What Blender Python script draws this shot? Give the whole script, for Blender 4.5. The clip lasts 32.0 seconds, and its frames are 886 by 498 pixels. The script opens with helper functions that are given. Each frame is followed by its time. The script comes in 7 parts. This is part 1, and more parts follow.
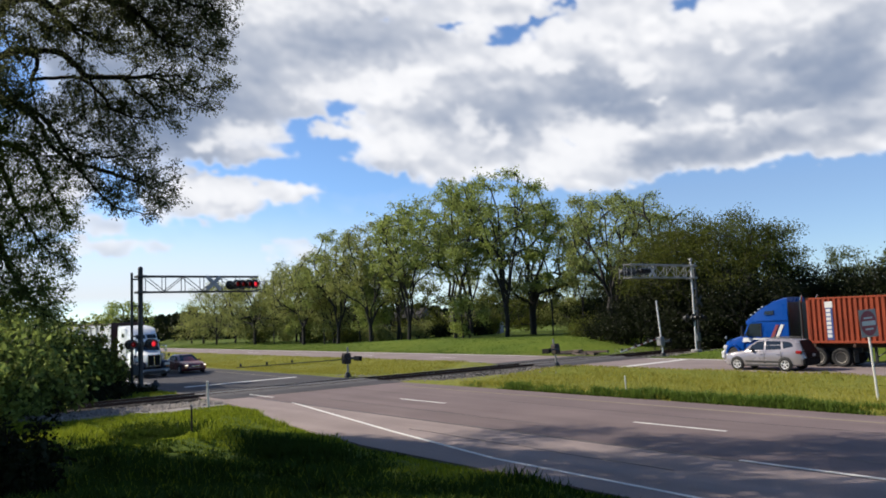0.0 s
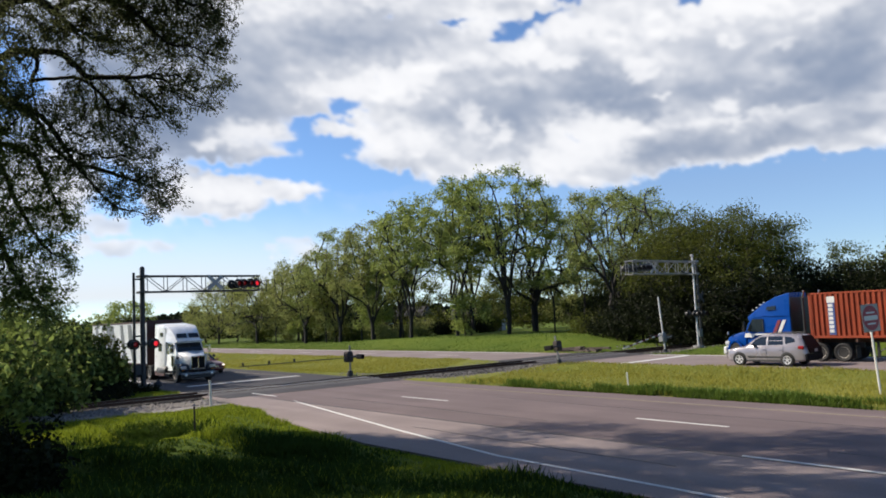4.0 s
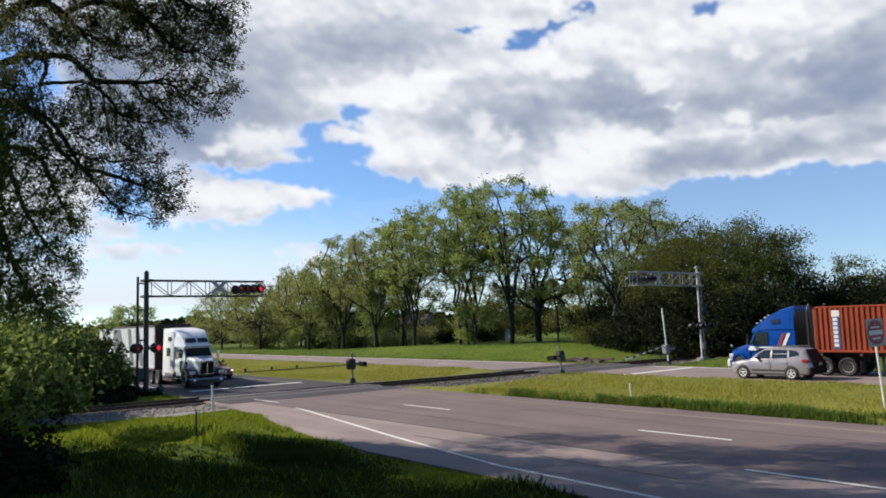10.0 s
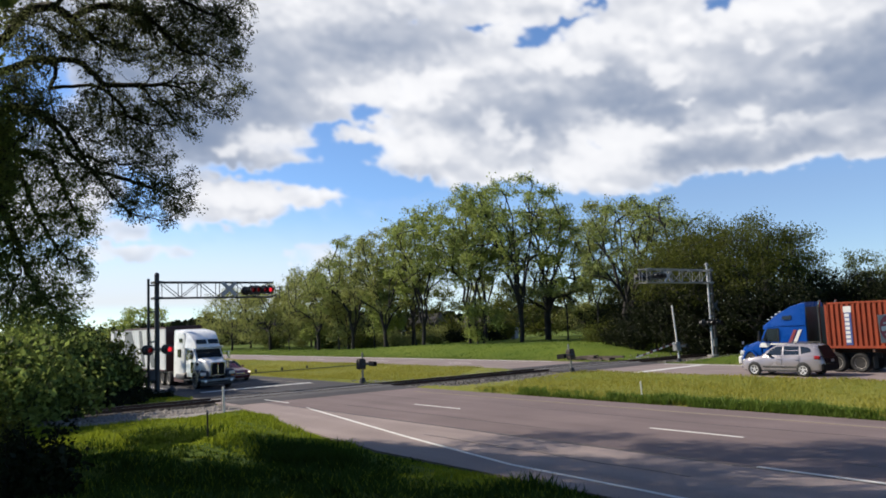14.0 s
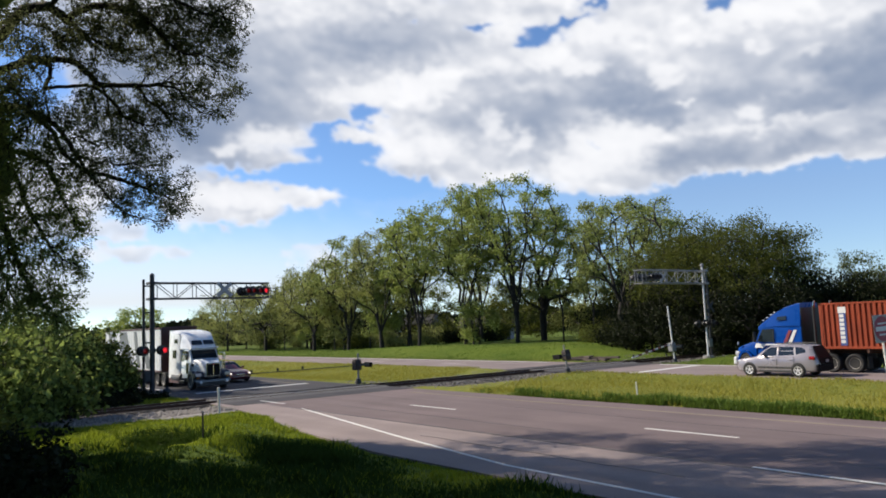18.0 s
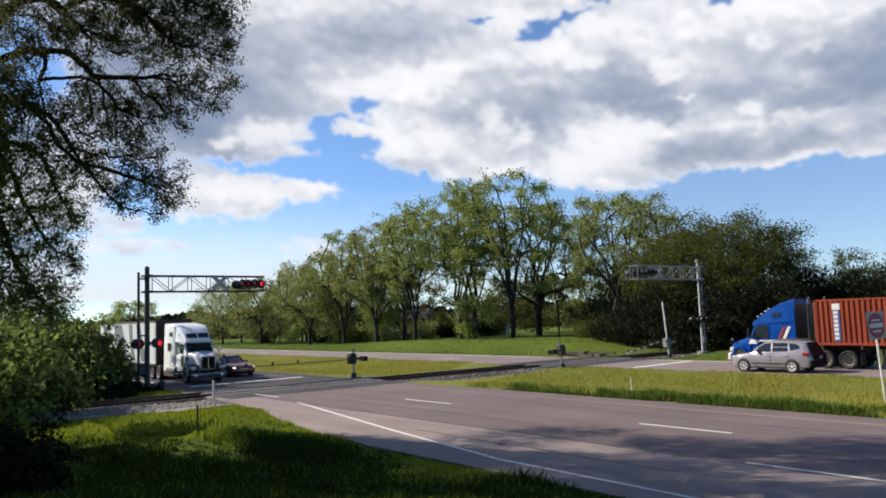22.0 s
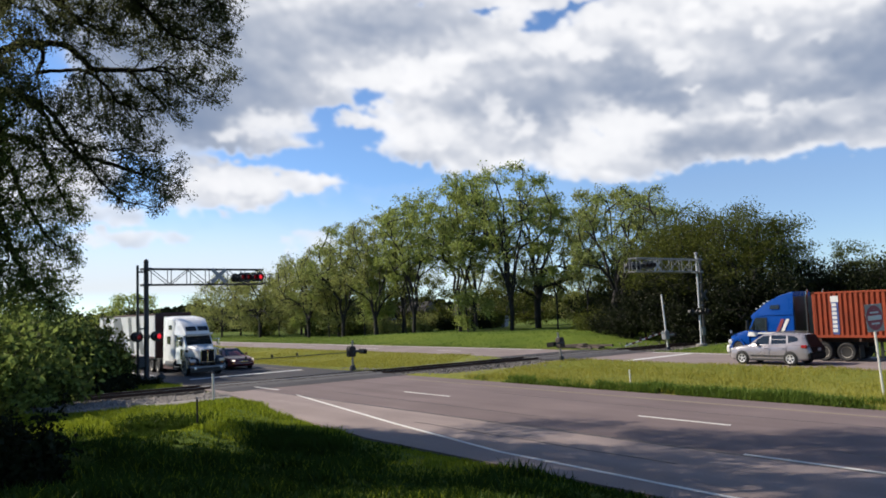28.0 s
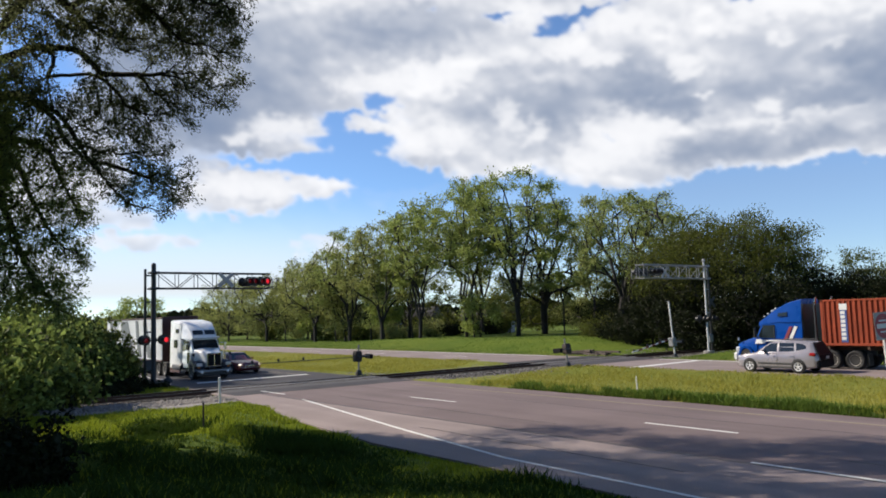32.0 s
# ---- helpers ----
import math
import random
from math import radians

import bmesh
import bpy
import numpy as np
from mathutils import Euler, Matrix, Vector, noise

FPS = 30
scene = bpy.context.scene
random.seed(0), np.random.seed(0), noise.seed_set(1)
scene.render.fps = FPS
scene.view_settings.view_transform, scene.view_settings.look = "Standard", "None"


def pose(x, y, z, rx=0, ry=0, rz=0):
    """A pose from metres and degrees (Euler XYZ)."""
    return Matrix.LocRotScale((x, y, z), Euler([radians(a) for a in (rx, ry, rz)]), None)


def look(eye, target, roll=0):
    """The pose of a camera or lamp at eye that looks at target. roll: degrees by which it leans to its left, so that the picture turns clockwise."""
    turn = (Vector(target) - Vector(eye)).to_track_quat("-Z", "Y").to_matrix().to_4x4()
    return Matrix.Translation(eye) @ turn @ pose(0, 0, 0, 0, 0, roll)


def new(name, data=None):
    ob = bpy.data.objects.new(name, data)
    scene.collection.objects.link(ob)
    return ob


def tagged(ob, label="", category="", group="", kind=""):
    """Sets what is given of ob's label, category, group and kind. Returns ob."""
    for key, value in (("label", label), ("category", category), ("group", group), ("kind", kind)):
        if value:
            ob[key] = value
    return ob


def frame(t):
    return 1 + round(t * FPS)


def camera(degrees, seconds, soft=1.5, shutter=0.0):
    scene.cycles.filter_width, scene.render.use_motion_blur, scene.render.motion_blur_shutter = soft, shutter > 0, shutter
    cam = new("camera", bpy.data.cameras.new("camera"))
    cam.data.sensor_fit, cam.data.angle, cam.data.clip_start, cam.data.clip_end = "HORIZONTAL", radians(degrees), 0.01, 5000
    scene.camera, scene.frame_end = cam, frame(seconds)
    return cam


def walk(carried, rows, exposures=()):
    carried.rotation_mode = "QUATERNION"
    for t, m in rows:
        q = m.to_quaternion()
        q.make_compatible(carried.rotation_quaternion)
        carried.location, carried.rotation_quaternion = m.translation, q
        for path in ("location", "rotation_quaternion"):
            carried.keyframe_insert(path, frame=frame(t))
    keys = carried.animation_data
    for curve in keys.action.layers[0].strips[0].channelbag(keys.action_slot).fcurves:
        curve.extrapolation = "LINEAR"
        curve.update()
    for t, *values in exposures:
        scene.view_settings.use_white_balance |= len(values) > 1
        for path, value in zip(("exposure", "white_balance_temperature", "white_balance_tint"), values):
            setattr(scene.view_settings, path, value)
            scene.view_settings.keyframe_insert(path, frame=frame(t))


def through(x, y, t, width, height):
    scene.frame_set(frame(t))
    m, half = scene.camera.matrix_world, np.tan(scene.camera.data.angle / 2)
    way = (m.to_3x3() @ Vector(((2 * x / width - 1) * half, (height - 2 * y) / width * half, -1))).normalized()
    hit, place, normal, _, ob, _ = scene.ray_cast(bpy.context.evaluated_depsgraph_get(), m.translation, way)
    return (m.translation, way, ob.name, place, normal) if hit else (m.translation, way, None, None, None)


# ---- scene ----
# ---- camera ----
EYE_HEIGHT = 3.616
cam = camera(61.05, 32.0, soft=1.8)


def held(t, rx, ry, rz):
    return t, pose(0, 0, EYE_HEIGHT, rx, ry, rz)


walk(cam, [
    held(0, 95.12, 2.26, 50.51), held(0.5, 95.15, 2.53, 50.47), held(1, 95.17, 2.75, 50.44), held(1.5, 95.20, 2.60, 50.42),
    held(2, 95.16, 2.63, 50.45), held(2.5, 95.11, 2.73, 50.51), held(3, 95.05, 2.67, 50.54), held(3.5, 94.98, 2.60, 50.60),
    held(5.5, 94.96, 2.94, 50.85), held(6, 95.17, 2.31, 50.80), held(6.5, 95.28, 1.41, 50.61), held(7, 95.41, 2.02, 50.70),
    held(7.5, 95.52, 1.74, 50.70), held(8, 95.63, 1.85, 50.76), held(8.5, 95.74, 1.68, 50.80), held(9, 95.77, 1.83, 50.92),
    held(9.5, 95.65, 1.93, 50.95), held(10, 95.60, 1.85, 50.89), held(10.5, 95.65, 1.70, 50.82), held(11, 95.64, 1.77, 50.83),
    held(11.5, 95.58, 1.65, 50.87), held(12, 95.56, 1.64, 50.98), held(12.5, 95.58, 1.79, 51.12), held(13, 95.66, 2.24, 51.32),
    held(13.5, 95.76, 2.42, 51.51), held(14, 95.57, 2.33, 51.61), held(14.5, 95.62, 2.35, 51.55), held(16.5, 95.63, 2.26, 51.42),
    held(17, 95.62, 1.94, 51.38), held(17.5, 95.63, 2.29, 51.41), held(18, 95.61, 2.35, 51.29), held(18.5, 95.53, 2.76, 51.24),
    held(19, 95.48, 2.25, 51.02), held(19.5, 95.36, 2.34, 50.91), held(20, 95.22, 2.42, 50.84), held(20.5, 95.16, 2.49, 50.78),
    held(21, 95.16, 2.44, 50.80), held(21.5, 95.20, 2.12, 50.88), held(22, 95.18, 2.04, 50.94), held(22.5, 95.19, 2.17, 50.98),
    held(23, 95.18, 2.18, 50.96), held(23.5, 95.08, 2.28, 50.81), held(24, 94.95, 1.88, 50.67), held(24.5, 94.93, 2.00, 50.69),
    held(25, 94.90, 2.13, 50.65), held(25.5, 94.80, 1.99, 50.64), held(27.5, 94.60, 2.05, 50.80), held(28, 94.63, 2.10, 50.87),
    held(28.5, 94.65, 2.05, 50.93), held(29, 94.69, 2.11, 50.99), held(29.5, 94.74, 2.27, 51.10), held(30, 94.76, 2.12, 51.16),
    held(30.5, 94.77, 1.94, 51.22), held(31, 94.80, 1.85, 51.25), held(31.5, 94.89, 1.67, 51.28), held(32, 95.05, 1.75, 51.36),
], exposures=[(0, 0.55), (32, 0.55)])

# ---- world, sun ----
SUN_ELEVATION, SUN_AZIMUTH = radians(36), math.atan2(-0.60, -0.80)  # the side from which it shines


def make_world():
    world = bpy.data.worlds.new("sky")
    scene.world = world
    world.use_nodes = True
    nt = world.node_tree
    sky = nt.nodes.new("ShaderNodeTexSky")
    sky.sky_type, sky.sun_disc = "NISHITA", False
    sky.sun_elevation, sky.sun_rotation = SUN_ELEVATION, math.pi / 2 - SUN_AZIMUTH
    sky.air_density, sky.dust_density, sky.ozone_density = 0.8, 0.1, 3.0
    back = nt.nodes["Background"]
    tone = nt.nodes.new("ShaderNodeMix")
    tone.data_type, tone.blend_type = "RGBA", "MULTIPLY"
    tone.inputs[0].default_value = 1.0
    tone.inputs[7].default_value = (0.88, 1.0, 1.13, 1)
    nt.links.new(sky.outputs[0], tone.inputs[6])
    nt.links.new(tone.outputs[2], back.inputs[0])
    back.inputs[1].default_value = 0.103
    lamp = bpy.data.lights.new("sun", "SUN")
    lamp.energy, lamp.angle, lamp.color = 5.0, radians(0.5), (1.0, 0.89, 0.74)
    sun = new("sun", lamp)
    way = Vector((math.cos(SUN_ELEVATION) * math.cos(SUN_AZIMUTH), math.cos(SUN_ELEVATION) * math.sin(SUN_AZIMUTH), math.sin(SUN_ELEVATION)))
    sun.matrix_world = look(way * 100, (0, 0, 0))


make_world()

# ---- materials ----


def material(name, color, rough=0.6, metal=0.0, var=0.15, scale=6.0, fine=60.0, bump=0.15, coat=0.0, spec=0.5, tint=None, dirt=0.0):
    """A surface with two scales of colour variation, uneven gloss and a fine relief."""
    m = bpy.data.materials.new(name)
    m.use_nodes = True
    nt = m.node_tree
    b = nt.nodes["Principled BSDF"]
    co = nt.nodes.new("ShaderNodeTexCoord")
    n1, n2 = nt.nodes.new("ShaderNodeTexNoise"), nt.nodes.new("ShaderNodeTexNoise")
    n1.inputs["Scale"].default_value, n1.inputs["Detail"].default_value = scale, 5
    n2.inputs["Scale"].default_value, n2.inputs["Detail"].default_value = fine, 3
    for n in (n1, n2):
        nt.links.new(co.outputs["Object"], n.inputs["Vector"])
    mix = nt.nodes.new("ShaderNodeMix")
    mix.data_type = "FLOAT"
    mix.inputs[0].default_value = 0.4
    nt.links.new(n1.outputs["Fac"], mix.inputs[2])
    nt.links.new(n2.outputs["Fac"], mix.inputs[3])
    ramp = nt.nodes.new("ShaderNodeValToRGB")
    ramp.color_ramp.elements[0].position, ramp.color_ramp.elements[1].position = 0.3, 0.7
    lo = [c * (1 - var) * 0.83 for c in color]
    hi = [min(1, c * (1 + var) * 0.83) for c in (tint or color)]
    ramp.color_ramp.elements[0].color, ramp.color_ramp.elements[1].color = (*lo, 1), (*hi, 1)
    nt.links.new(mix.outputs[0], ramp.inputs[0])
    nt.links.new(ramp.outputs[0], b.inputs["Base Color"])
    rr = nt.nodes.new("ShaderNodeMapRange")
    rr.inputs[3].default_value, rr.inputs[4].default_value = max(0.02, rough - 0.12), min(1, rough + 0.12)
    nt.links.new(n1.outputs["Fac"], rr.inputs[0])
    nt.links.new(rr.outputs[0], b.inputs["Roughness"])
    b.inputs["Metallic"].default_value = metal
    b.inputs["Specular IOR Level"].default_value = spec
    b.inputs["Coat Weight"].default_value = coat
    if bump:
        bp = nt.nodes.new("ShaderNodeBump")
        bp.inputs["Strength"].default_value, bp.inputs["Distance"].default_value = bump, 0.02
        nt.links.new(n2.outputs["Fac"], bp.inputs["Height"])
        nt.links.new(bp.outputs[0], b.inputs["Normal"])
    return m


def leaf_material(name, a, b_, through=0.35, ends=(0.0, 1.0)):
    """Leaves: two greens mixed leaf by leaf, letting some light through."""
    m = bpy.data.materials.new(name)
    m.use_nodes = True
    nt = m.node_tree
    nt.nodes.remove(nt.nodes["Principled BSDF"])
    out = nt.nodes["Material Output"]
    geo = nt.nodes.new("ShaderNodeNewGeometry")
    ramp = nt.nodes.new("ShaderNodeValToRGB")
    ramp.color_ramp.elements[0].color, ramp.color_ramp.elements[1].color = (*a, 1), (*b_, 1)
    ramp.color_ramp.elements[0].position, ramp.color_ramp.elements[1].position = ends
    co = nt.nodes.new("ShaderNodeTexCoord")
    n = nt.nodes.new("ShaderNodeTexNoise")
    n.inputs["Scale"].default_value = 0.45
    nt.links.new(co.outputs["Object"], n.inputs["Vector"])
    mx = nt.nodes.new("ShaderNodeMix")
    mx.data_type = "FLOAT"
    mx.inputs[0].default_value = 0.5
    nt.links.new(geo.outputs["Random Per Island"], mx.inputs[2])
    nt.links.new(n.outputs["Fac"], mx.inputs[3])
    nt.links.new(mx.outputs[0], ramp.inputs[0])
    d, t, g = nt.nodes.new("ShaderNodeBsdfDiffuse"), nt.nodes.new("ShaderNodeBsdfTranslucent"), nt.nodes.new("ShaderNodeBsdfGlossy")
    g.inputs["Roughness"].default_value = 0.45
    g.inputs["Color"].default_value = (0.5, 0.5, 0.5, 1)
    for s in (d, t):
        nt.links.new(ramp.outputs[0], s.inputs["Color"])
    m1, m2 = nt.nodes.new("ShaderNodeMixShader"), nt.nodes.new("ShaderNodeMixShader")
    m1.inputs[0].default_value, m2.inputs[0].default_value = through, 0.015
    nt.links.new(d.outputs[0], m1.inputs[1])
    nt.links.new(t.outputs[0], m1.inputs[2])
    nt.links.new(m1.outputs[0], m2.inputs[1])
    nt.links.new(g.outputs[0], m2.inputs[2])
    nt.links.new(m2.outputs[0], out.inputs["Surface"])
    return m


def ground_material():
    """Mown and rough grass over soil: greens in patches, straw-coloured in dry spots."""
    m = bpy.data.materials.new("grass_ground")
    m.use_nodes = True
    nt = m.node_tree
    b = nt.nodes["Principled BSDF"]
    co = nt.nodes.new("ShaderNodeTexCoord")
    cols = []
    for sc, lo, hi in ((0.12, (0.095, 0.12, 0.017), (0.2, 0.19, 0.035)), (2.5, (0.09, 0.12, 0.017), (0.2, 0.195, 0.04))):
        n = nt.nodes.new("ShaderNodeTexNoise")
        n.inputs["Scale"].default_value, n.inputs["Detail"].default_value = sc, 6
        nt.links.new(co.outputs["Object"], n.inputs["Vector"])
        r = nt.nodes.new("ShaderNodeValToRGB")
        r.color_ramp.elements[0].position, r.color_ramp.elements[1].position = 0.35, 0.68
        r.color_ramp.elements[0].color, r.color_ramp.elements[1].color = (*lo, 1), (*hi, 1)
        nt.links.new(n.outputs["Fac"], r.inputs[0])
        cols.append((r, n))
    mx = nt.nodes.new("ShaderNodeMix")
    mx.data_type = "RGBA"
    mx.inputs[0].default_value = 0.5
    nt.links.new(cols[0][0].outputs[0], mx.inputs[6])
    nt.links.new(cols[1][0].outputs[0], mx.inputs[7])
    # the lawn below the far trees and the near verge are a deeper green than the straw-coloured median
    xyz, rng_, lawn = nt.nodes.new("ShaderNodeSeparateXYZ"), nt.nodes.new("ShaderNodeMapRange"), nt.nodes.new("ShaderNodeMix")
    rng_.inputs[1].default_value, rng_.inputs[2].default_value = 46.0, 50.0
    lawn.data_type, lawn.blend_type = "RGBA", "MULTIPLY"
    lawn.inputs[7].default_value = (0.55, 0.74, 0.42, 1)
    nt.links.new(co.outputs["Object"], xyz.inputs[0])
    nt.links.new(xyz.outputs[1], rng_.inputs[0])
    nt.links.new(rng_.outputs[0], lawn.inputs[0])
    nt.links.new(mx.outputs[2], lawn.inputs[6])
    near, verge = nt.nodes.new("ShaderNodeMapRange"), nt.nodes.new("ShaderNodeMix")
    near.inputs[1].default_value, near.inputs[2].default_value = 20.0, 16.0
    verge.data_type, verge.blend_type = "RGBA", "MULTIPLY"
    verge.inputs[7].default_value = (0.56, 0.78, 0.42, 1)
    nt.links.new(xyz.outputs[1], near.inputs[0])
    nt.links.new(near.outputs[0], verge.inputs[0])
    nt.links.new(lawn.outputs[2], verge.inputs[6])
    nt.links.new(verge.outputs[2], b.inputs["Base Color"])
    b.inputs["Roughness"].default_value = 0.9
    b.inputs["Specular IOR Level"].default_value = 0.15
    bp = nt.nodes.new("ShaderNodeBump")
    bp.inputs["Strength"].default_value, bp.inputs["Distance"].default_value = 0.6, 0.08
    fine = nt.nodes.new("ShaderNodeTexNoise")
    fine.inputs["Scale"].default_value, fine.inputs["Detail"].default_value = 9, 4
    nt.links.new(co.outputs["Object"], fine.inputs["Vector"])
    nt.links.new(fine.outputs["Fac"], bp.inputs["Height"])
    nt.links.new(bp.outputs[0], b.inputs["Normal"])
    return m


def road_material(name, lo, hi, worn):
    """Asphalt: stone grain, blotches, and lighter worn wheel tracks along the lanes."""
    m = bpy.data.materials.new(name)
    m.use_nodes = True
    nt = m.node_tree
    b = nt.nodes["Principled BSDF"]
    co = nt.nodes.new("ShaderNodeTexCoord")
    mp = nt.nodes.new("ShaderNodeMapping")
    mp.inputs["Scale"].default_value = (0.06, 1.0, 1.0)
    nt.links.new(co.outputs["Object"], mp.inputs["Vector"])
    streak, blotch, grain = [nt.nodes.new("ShaderNodeTexNoise") for _ in range(3)]
    for n, sc, v in ((streak, 1.3, mp.outputs[0]), (blotch, 0.35, co.outputs["Object"]), (grain, 28.0, co.outputs["Object"])):
        n.inputs["Scale"].default_value, n.inputs["Detail"].default_value = sc, 6
        nt.links.new(v, n.inputs["Vector"])
    a1, a2 = nt.nodes.new("ShaderNodeMix"), nt.nodes.new("ShaderNodeMix")
    for a, fac in ((a1, 0.5), (a2, 0.4)):
        a.data_type = "FLOAT"
        a.inputs[0].default_value = fac
    nt.links.new(streak.outputs["Fac"], a1.inputs[2])
    nt.links.new(blotch.outputs["Fac"], a1.inputs[3])
    nt.links.new(a1.outputs[0], a2.inputs[2])
    nt.links.new(grain.outputs["Fac"], a2.inputs[3])
    r = nt.nodes.new("ShaderNodeValToRGB")
    r.color_ramp.elements[0].position, r.color_ramp.elements[1].position = 0.39, 0.64
    r.color_ramp.elements[0].color, r.color_ramp.elements[1].color = (*lo, 1), (*hi, 1)
    e = r.color_ramp.elements.new(0.54)
    e.color = (*worn, 1)
    nt.links.new(a2.outputs[0], r.inputs[0])
    nt.links.new(r.outputs[0], b.inputs["Base Color"])
    b.inputs["Roughness"].default_value = 0.85
    b.inputs["Specular IOR Level"].default_value = 0.3
    bp = nt.nodes.new("ShaderNodeBump")
    bp.inputs["Strength"].default_value, bp.inputs["Distance"].default_value = 0.4, 0.01
    nt.links.new(grain.outputs["Fac"], bp.inputs["Height"])
    nt.links.new(bp.outputs[0], b.inputs["Normal"])
    return m


def glow_material(name, color, strength, base=(0.2, 0.01, 0.01)):
    m = bpy.data.materials.new(name)
    m.use_nodes = True
    b = m.node_tree.nodes["Principled BSDF"]
    b.inputs["Base Color"].default_value = (*base, 1)
    b.inputs["Roughness"].default_value = 0.25
    b.inputs["Emission Color"].default_value = (*color, 1)
    b.inputs["Emission Strength"].default_value = strength
    return m


GRASS = ground_material()
ASPHALT = road_material("asphalt_lanes", (0.113, 0.087, 0.088), (0.197, 0.151, 0.149), (0.152, 0.117, 0.117))
ASPHALT_PALE = road_material("asphalt_pale", (0.189, 0.152, 0.147), (0.306, 0.250, 0.238), (0.248, 0.202, 0.194))
ASPHALT_DARK = road_material("asphalt_dark", (0.027, 0.026, 0.031), (0.07, 0.067, 0.073), (0.046, 0.044, 0.05))
ASPHALT_FAR = road_material("asphalt_far_lanes", (0.160, 0.130, 0.125), (0.276, 0.227, 0.219), (0.218, 0.178, 0.171))
TAR = material("tar", (0.03, 0.03, 0.033), 0.5, var=0.3)
PAINT_WHITE = material("road_paint_white", (0.72, 0.72, 0.7), 0.7, var=0.18, scale=1.5, fine=25, bump=0.3)
PAINT_YELLOW = material("road_paint_yellow", (0.27, 0.225, 0.16), 0.7, var=0.2, scale=1.5, fine=25, bump=0.3)
RUST = material("rusty_steel", (0.09, 0.045, 0.03), 0.75, 0.3, var=0.35, scale=5, bump=0.3)
RAIL_TOP = material("polished_rail", (0.4, 0.38, 0.36), 0.3, 0.9, var=0.2)
TIMBER = material("tarred_timber", (0.075, 0.055, 0.045), 0.85, var=0.4, scale=4, bump=0.4)
STONE = material("ballast_stone", (0.235, 0.215, 0.2), 0.9, var=0.4, scale=3, fine=30, bump=0.6)
# stones of the track bed: the shadow beside the rails is in this colour
STONE_DARK = material("shadow_dark_ballast", (0.032, 0.027, 0.024), 0.9, var=0.4, scale=3, fine=30, bump=0.6)
GALV = material("galvanised_steel", (0.27, 0.275, 0.28), 0.6, 0.4, var=0.18, scale=3)
GALV_DARK = material("weathered_steel", (0.05, 0.052, 0.056), 0.6, 0.2, var=0.25, scale=3)
BLACK = material("black_paint", (0.018, 0.018, 0.019), 0.45, var=0.25)
SIGN_WHITE = material("sign_white", (0.7, 0.7, 0.68), 0.45, var=0.1)
CROSSBUCK_GREY = material("bare_sign_metal", (0.36, 0.36, 0.37), 0.5, 0.2, var=0.12)
SIGN_RED = material("sign_red", (0.3, 0.03, 0.05), 0.6, var=0.12)
POST_WHITE = material("white_post_paint", (0.7, 0.69, 0.66), 0.6, var=0.15, scale=4)
GATE_BAND = material("gate_band", (0.13, 0.02, 0.02), 0.5, var=0.15)
BOARD_GREY = material("board_grey", (0.3, 0.275, 0.265), 0.5, var=0.1)
BAR_WHITE = material("dirty_sign_white", (0.6, 0.6, 0.6), 0.6, var=0.15)
GATE_RED = material("gate_red", (0.45, 0.03, 0.03), 0.5, var=0.12)
RUBBER = material("tyre_rubber", (0.015, 0.0145, 0.0145), 0.8, var=0.25, scale=8, bump=0.3)
CHROME = material("chrome", (0.75, 0.75, 0.76), 0.12, 1.0, var=0.05, bump=0)
ALLOY = material("alloy_wheel", (0.8, 0.8, 0.8), 0.35, 0.3, var=0.08, bump=0.05)
RIM_DULL = material("dull_steel_rim", (0.4, 0.37, 0.33), 0.6, 0.3, var=0.25, bump=0.1)
MATT_BLACK = material("matt_black", (0.008, 0.008, 0.009), 0.85, var=0.2, spec=0.2)
WORN_BROWN = material("worn_brown_paint", (0.045, 0.033, 0.028), 0.75, var=0.3, scale=3)
GLASS_BACK = material("privacy_glass", (0.01, 0.01, 0.012), 0.45, 0.0, var=0.1, bump=0, spec=0.06)
PANEL = material("crossing_panel", (0.1, 0.095, 0.098), 0.85, var=0.3, scale=2)
GLASS_DARK = material("tinted_glass", (0.012, 0.016, 0.018), 0.06, 0.0, var=0.1, bump=0, spec=0.7)
TRUCK_WHITE = material("truck_white_paint", (0.86, 0.87, 0.88), 0.28, 0.0, var=0.05, scale=1.5, bump=0.03, coat=0.5)
TRUCK_BLUE = material("truck_blue_paint", (0.0012, 0.05, 0.27), 0.3, 0.0, var=0.1, scale=1.5, bump=0.03, coat=0.05, spec=0.12)
TRAILER_WHITE = material("trailer_white", (0.74, 0.75, 0.76), 0.45, 0.0, var=0.1, scale=0.6, fine=9, bump=0.05)
BROWN_RED = material("brown_red_panel", (0.07, 0.024, 0.021), 0.6, 0.0, var=0.2, scale=1)
CONTAINER_RED = material("container_red", (0.27, 0.043, 0.013), 0.6, 0.0, var=0.3, scale=0.9, fine=10, bump=0.08, spec=0.3)
SILVER = material("silver_paint", (0.32, 0.295, 0.315), 0.25, 0.3, var=0.05, scale=1.5, bump=0.02, coat=0.5)
CAR_DARK = material("dark_maroon_paint", (0.15, 0.02, 0.028), 0.3, 0.1, var=0.1, bump=0.02, coat=0.3)
PLASTIC = material("dark_plastic", (0.035, 0.035, 0.037), 0.6, var=0.2)
LAMP_RED = material("tail_lamp_red", (0.3, 0.012, 0.015), 0.15, var=0.1, bump=0, coat=0.6)
LAMP_AMBER = material("lamp_amber", (0.6, 0.2, 0.02), 0.2, var=0.1, bump=0)
LAMP_CLEAR = material("lamp_clear", (0.75, 0.75, 0.75), 0.1, 0.3, var=0.05, bump=0, coat=0.6)
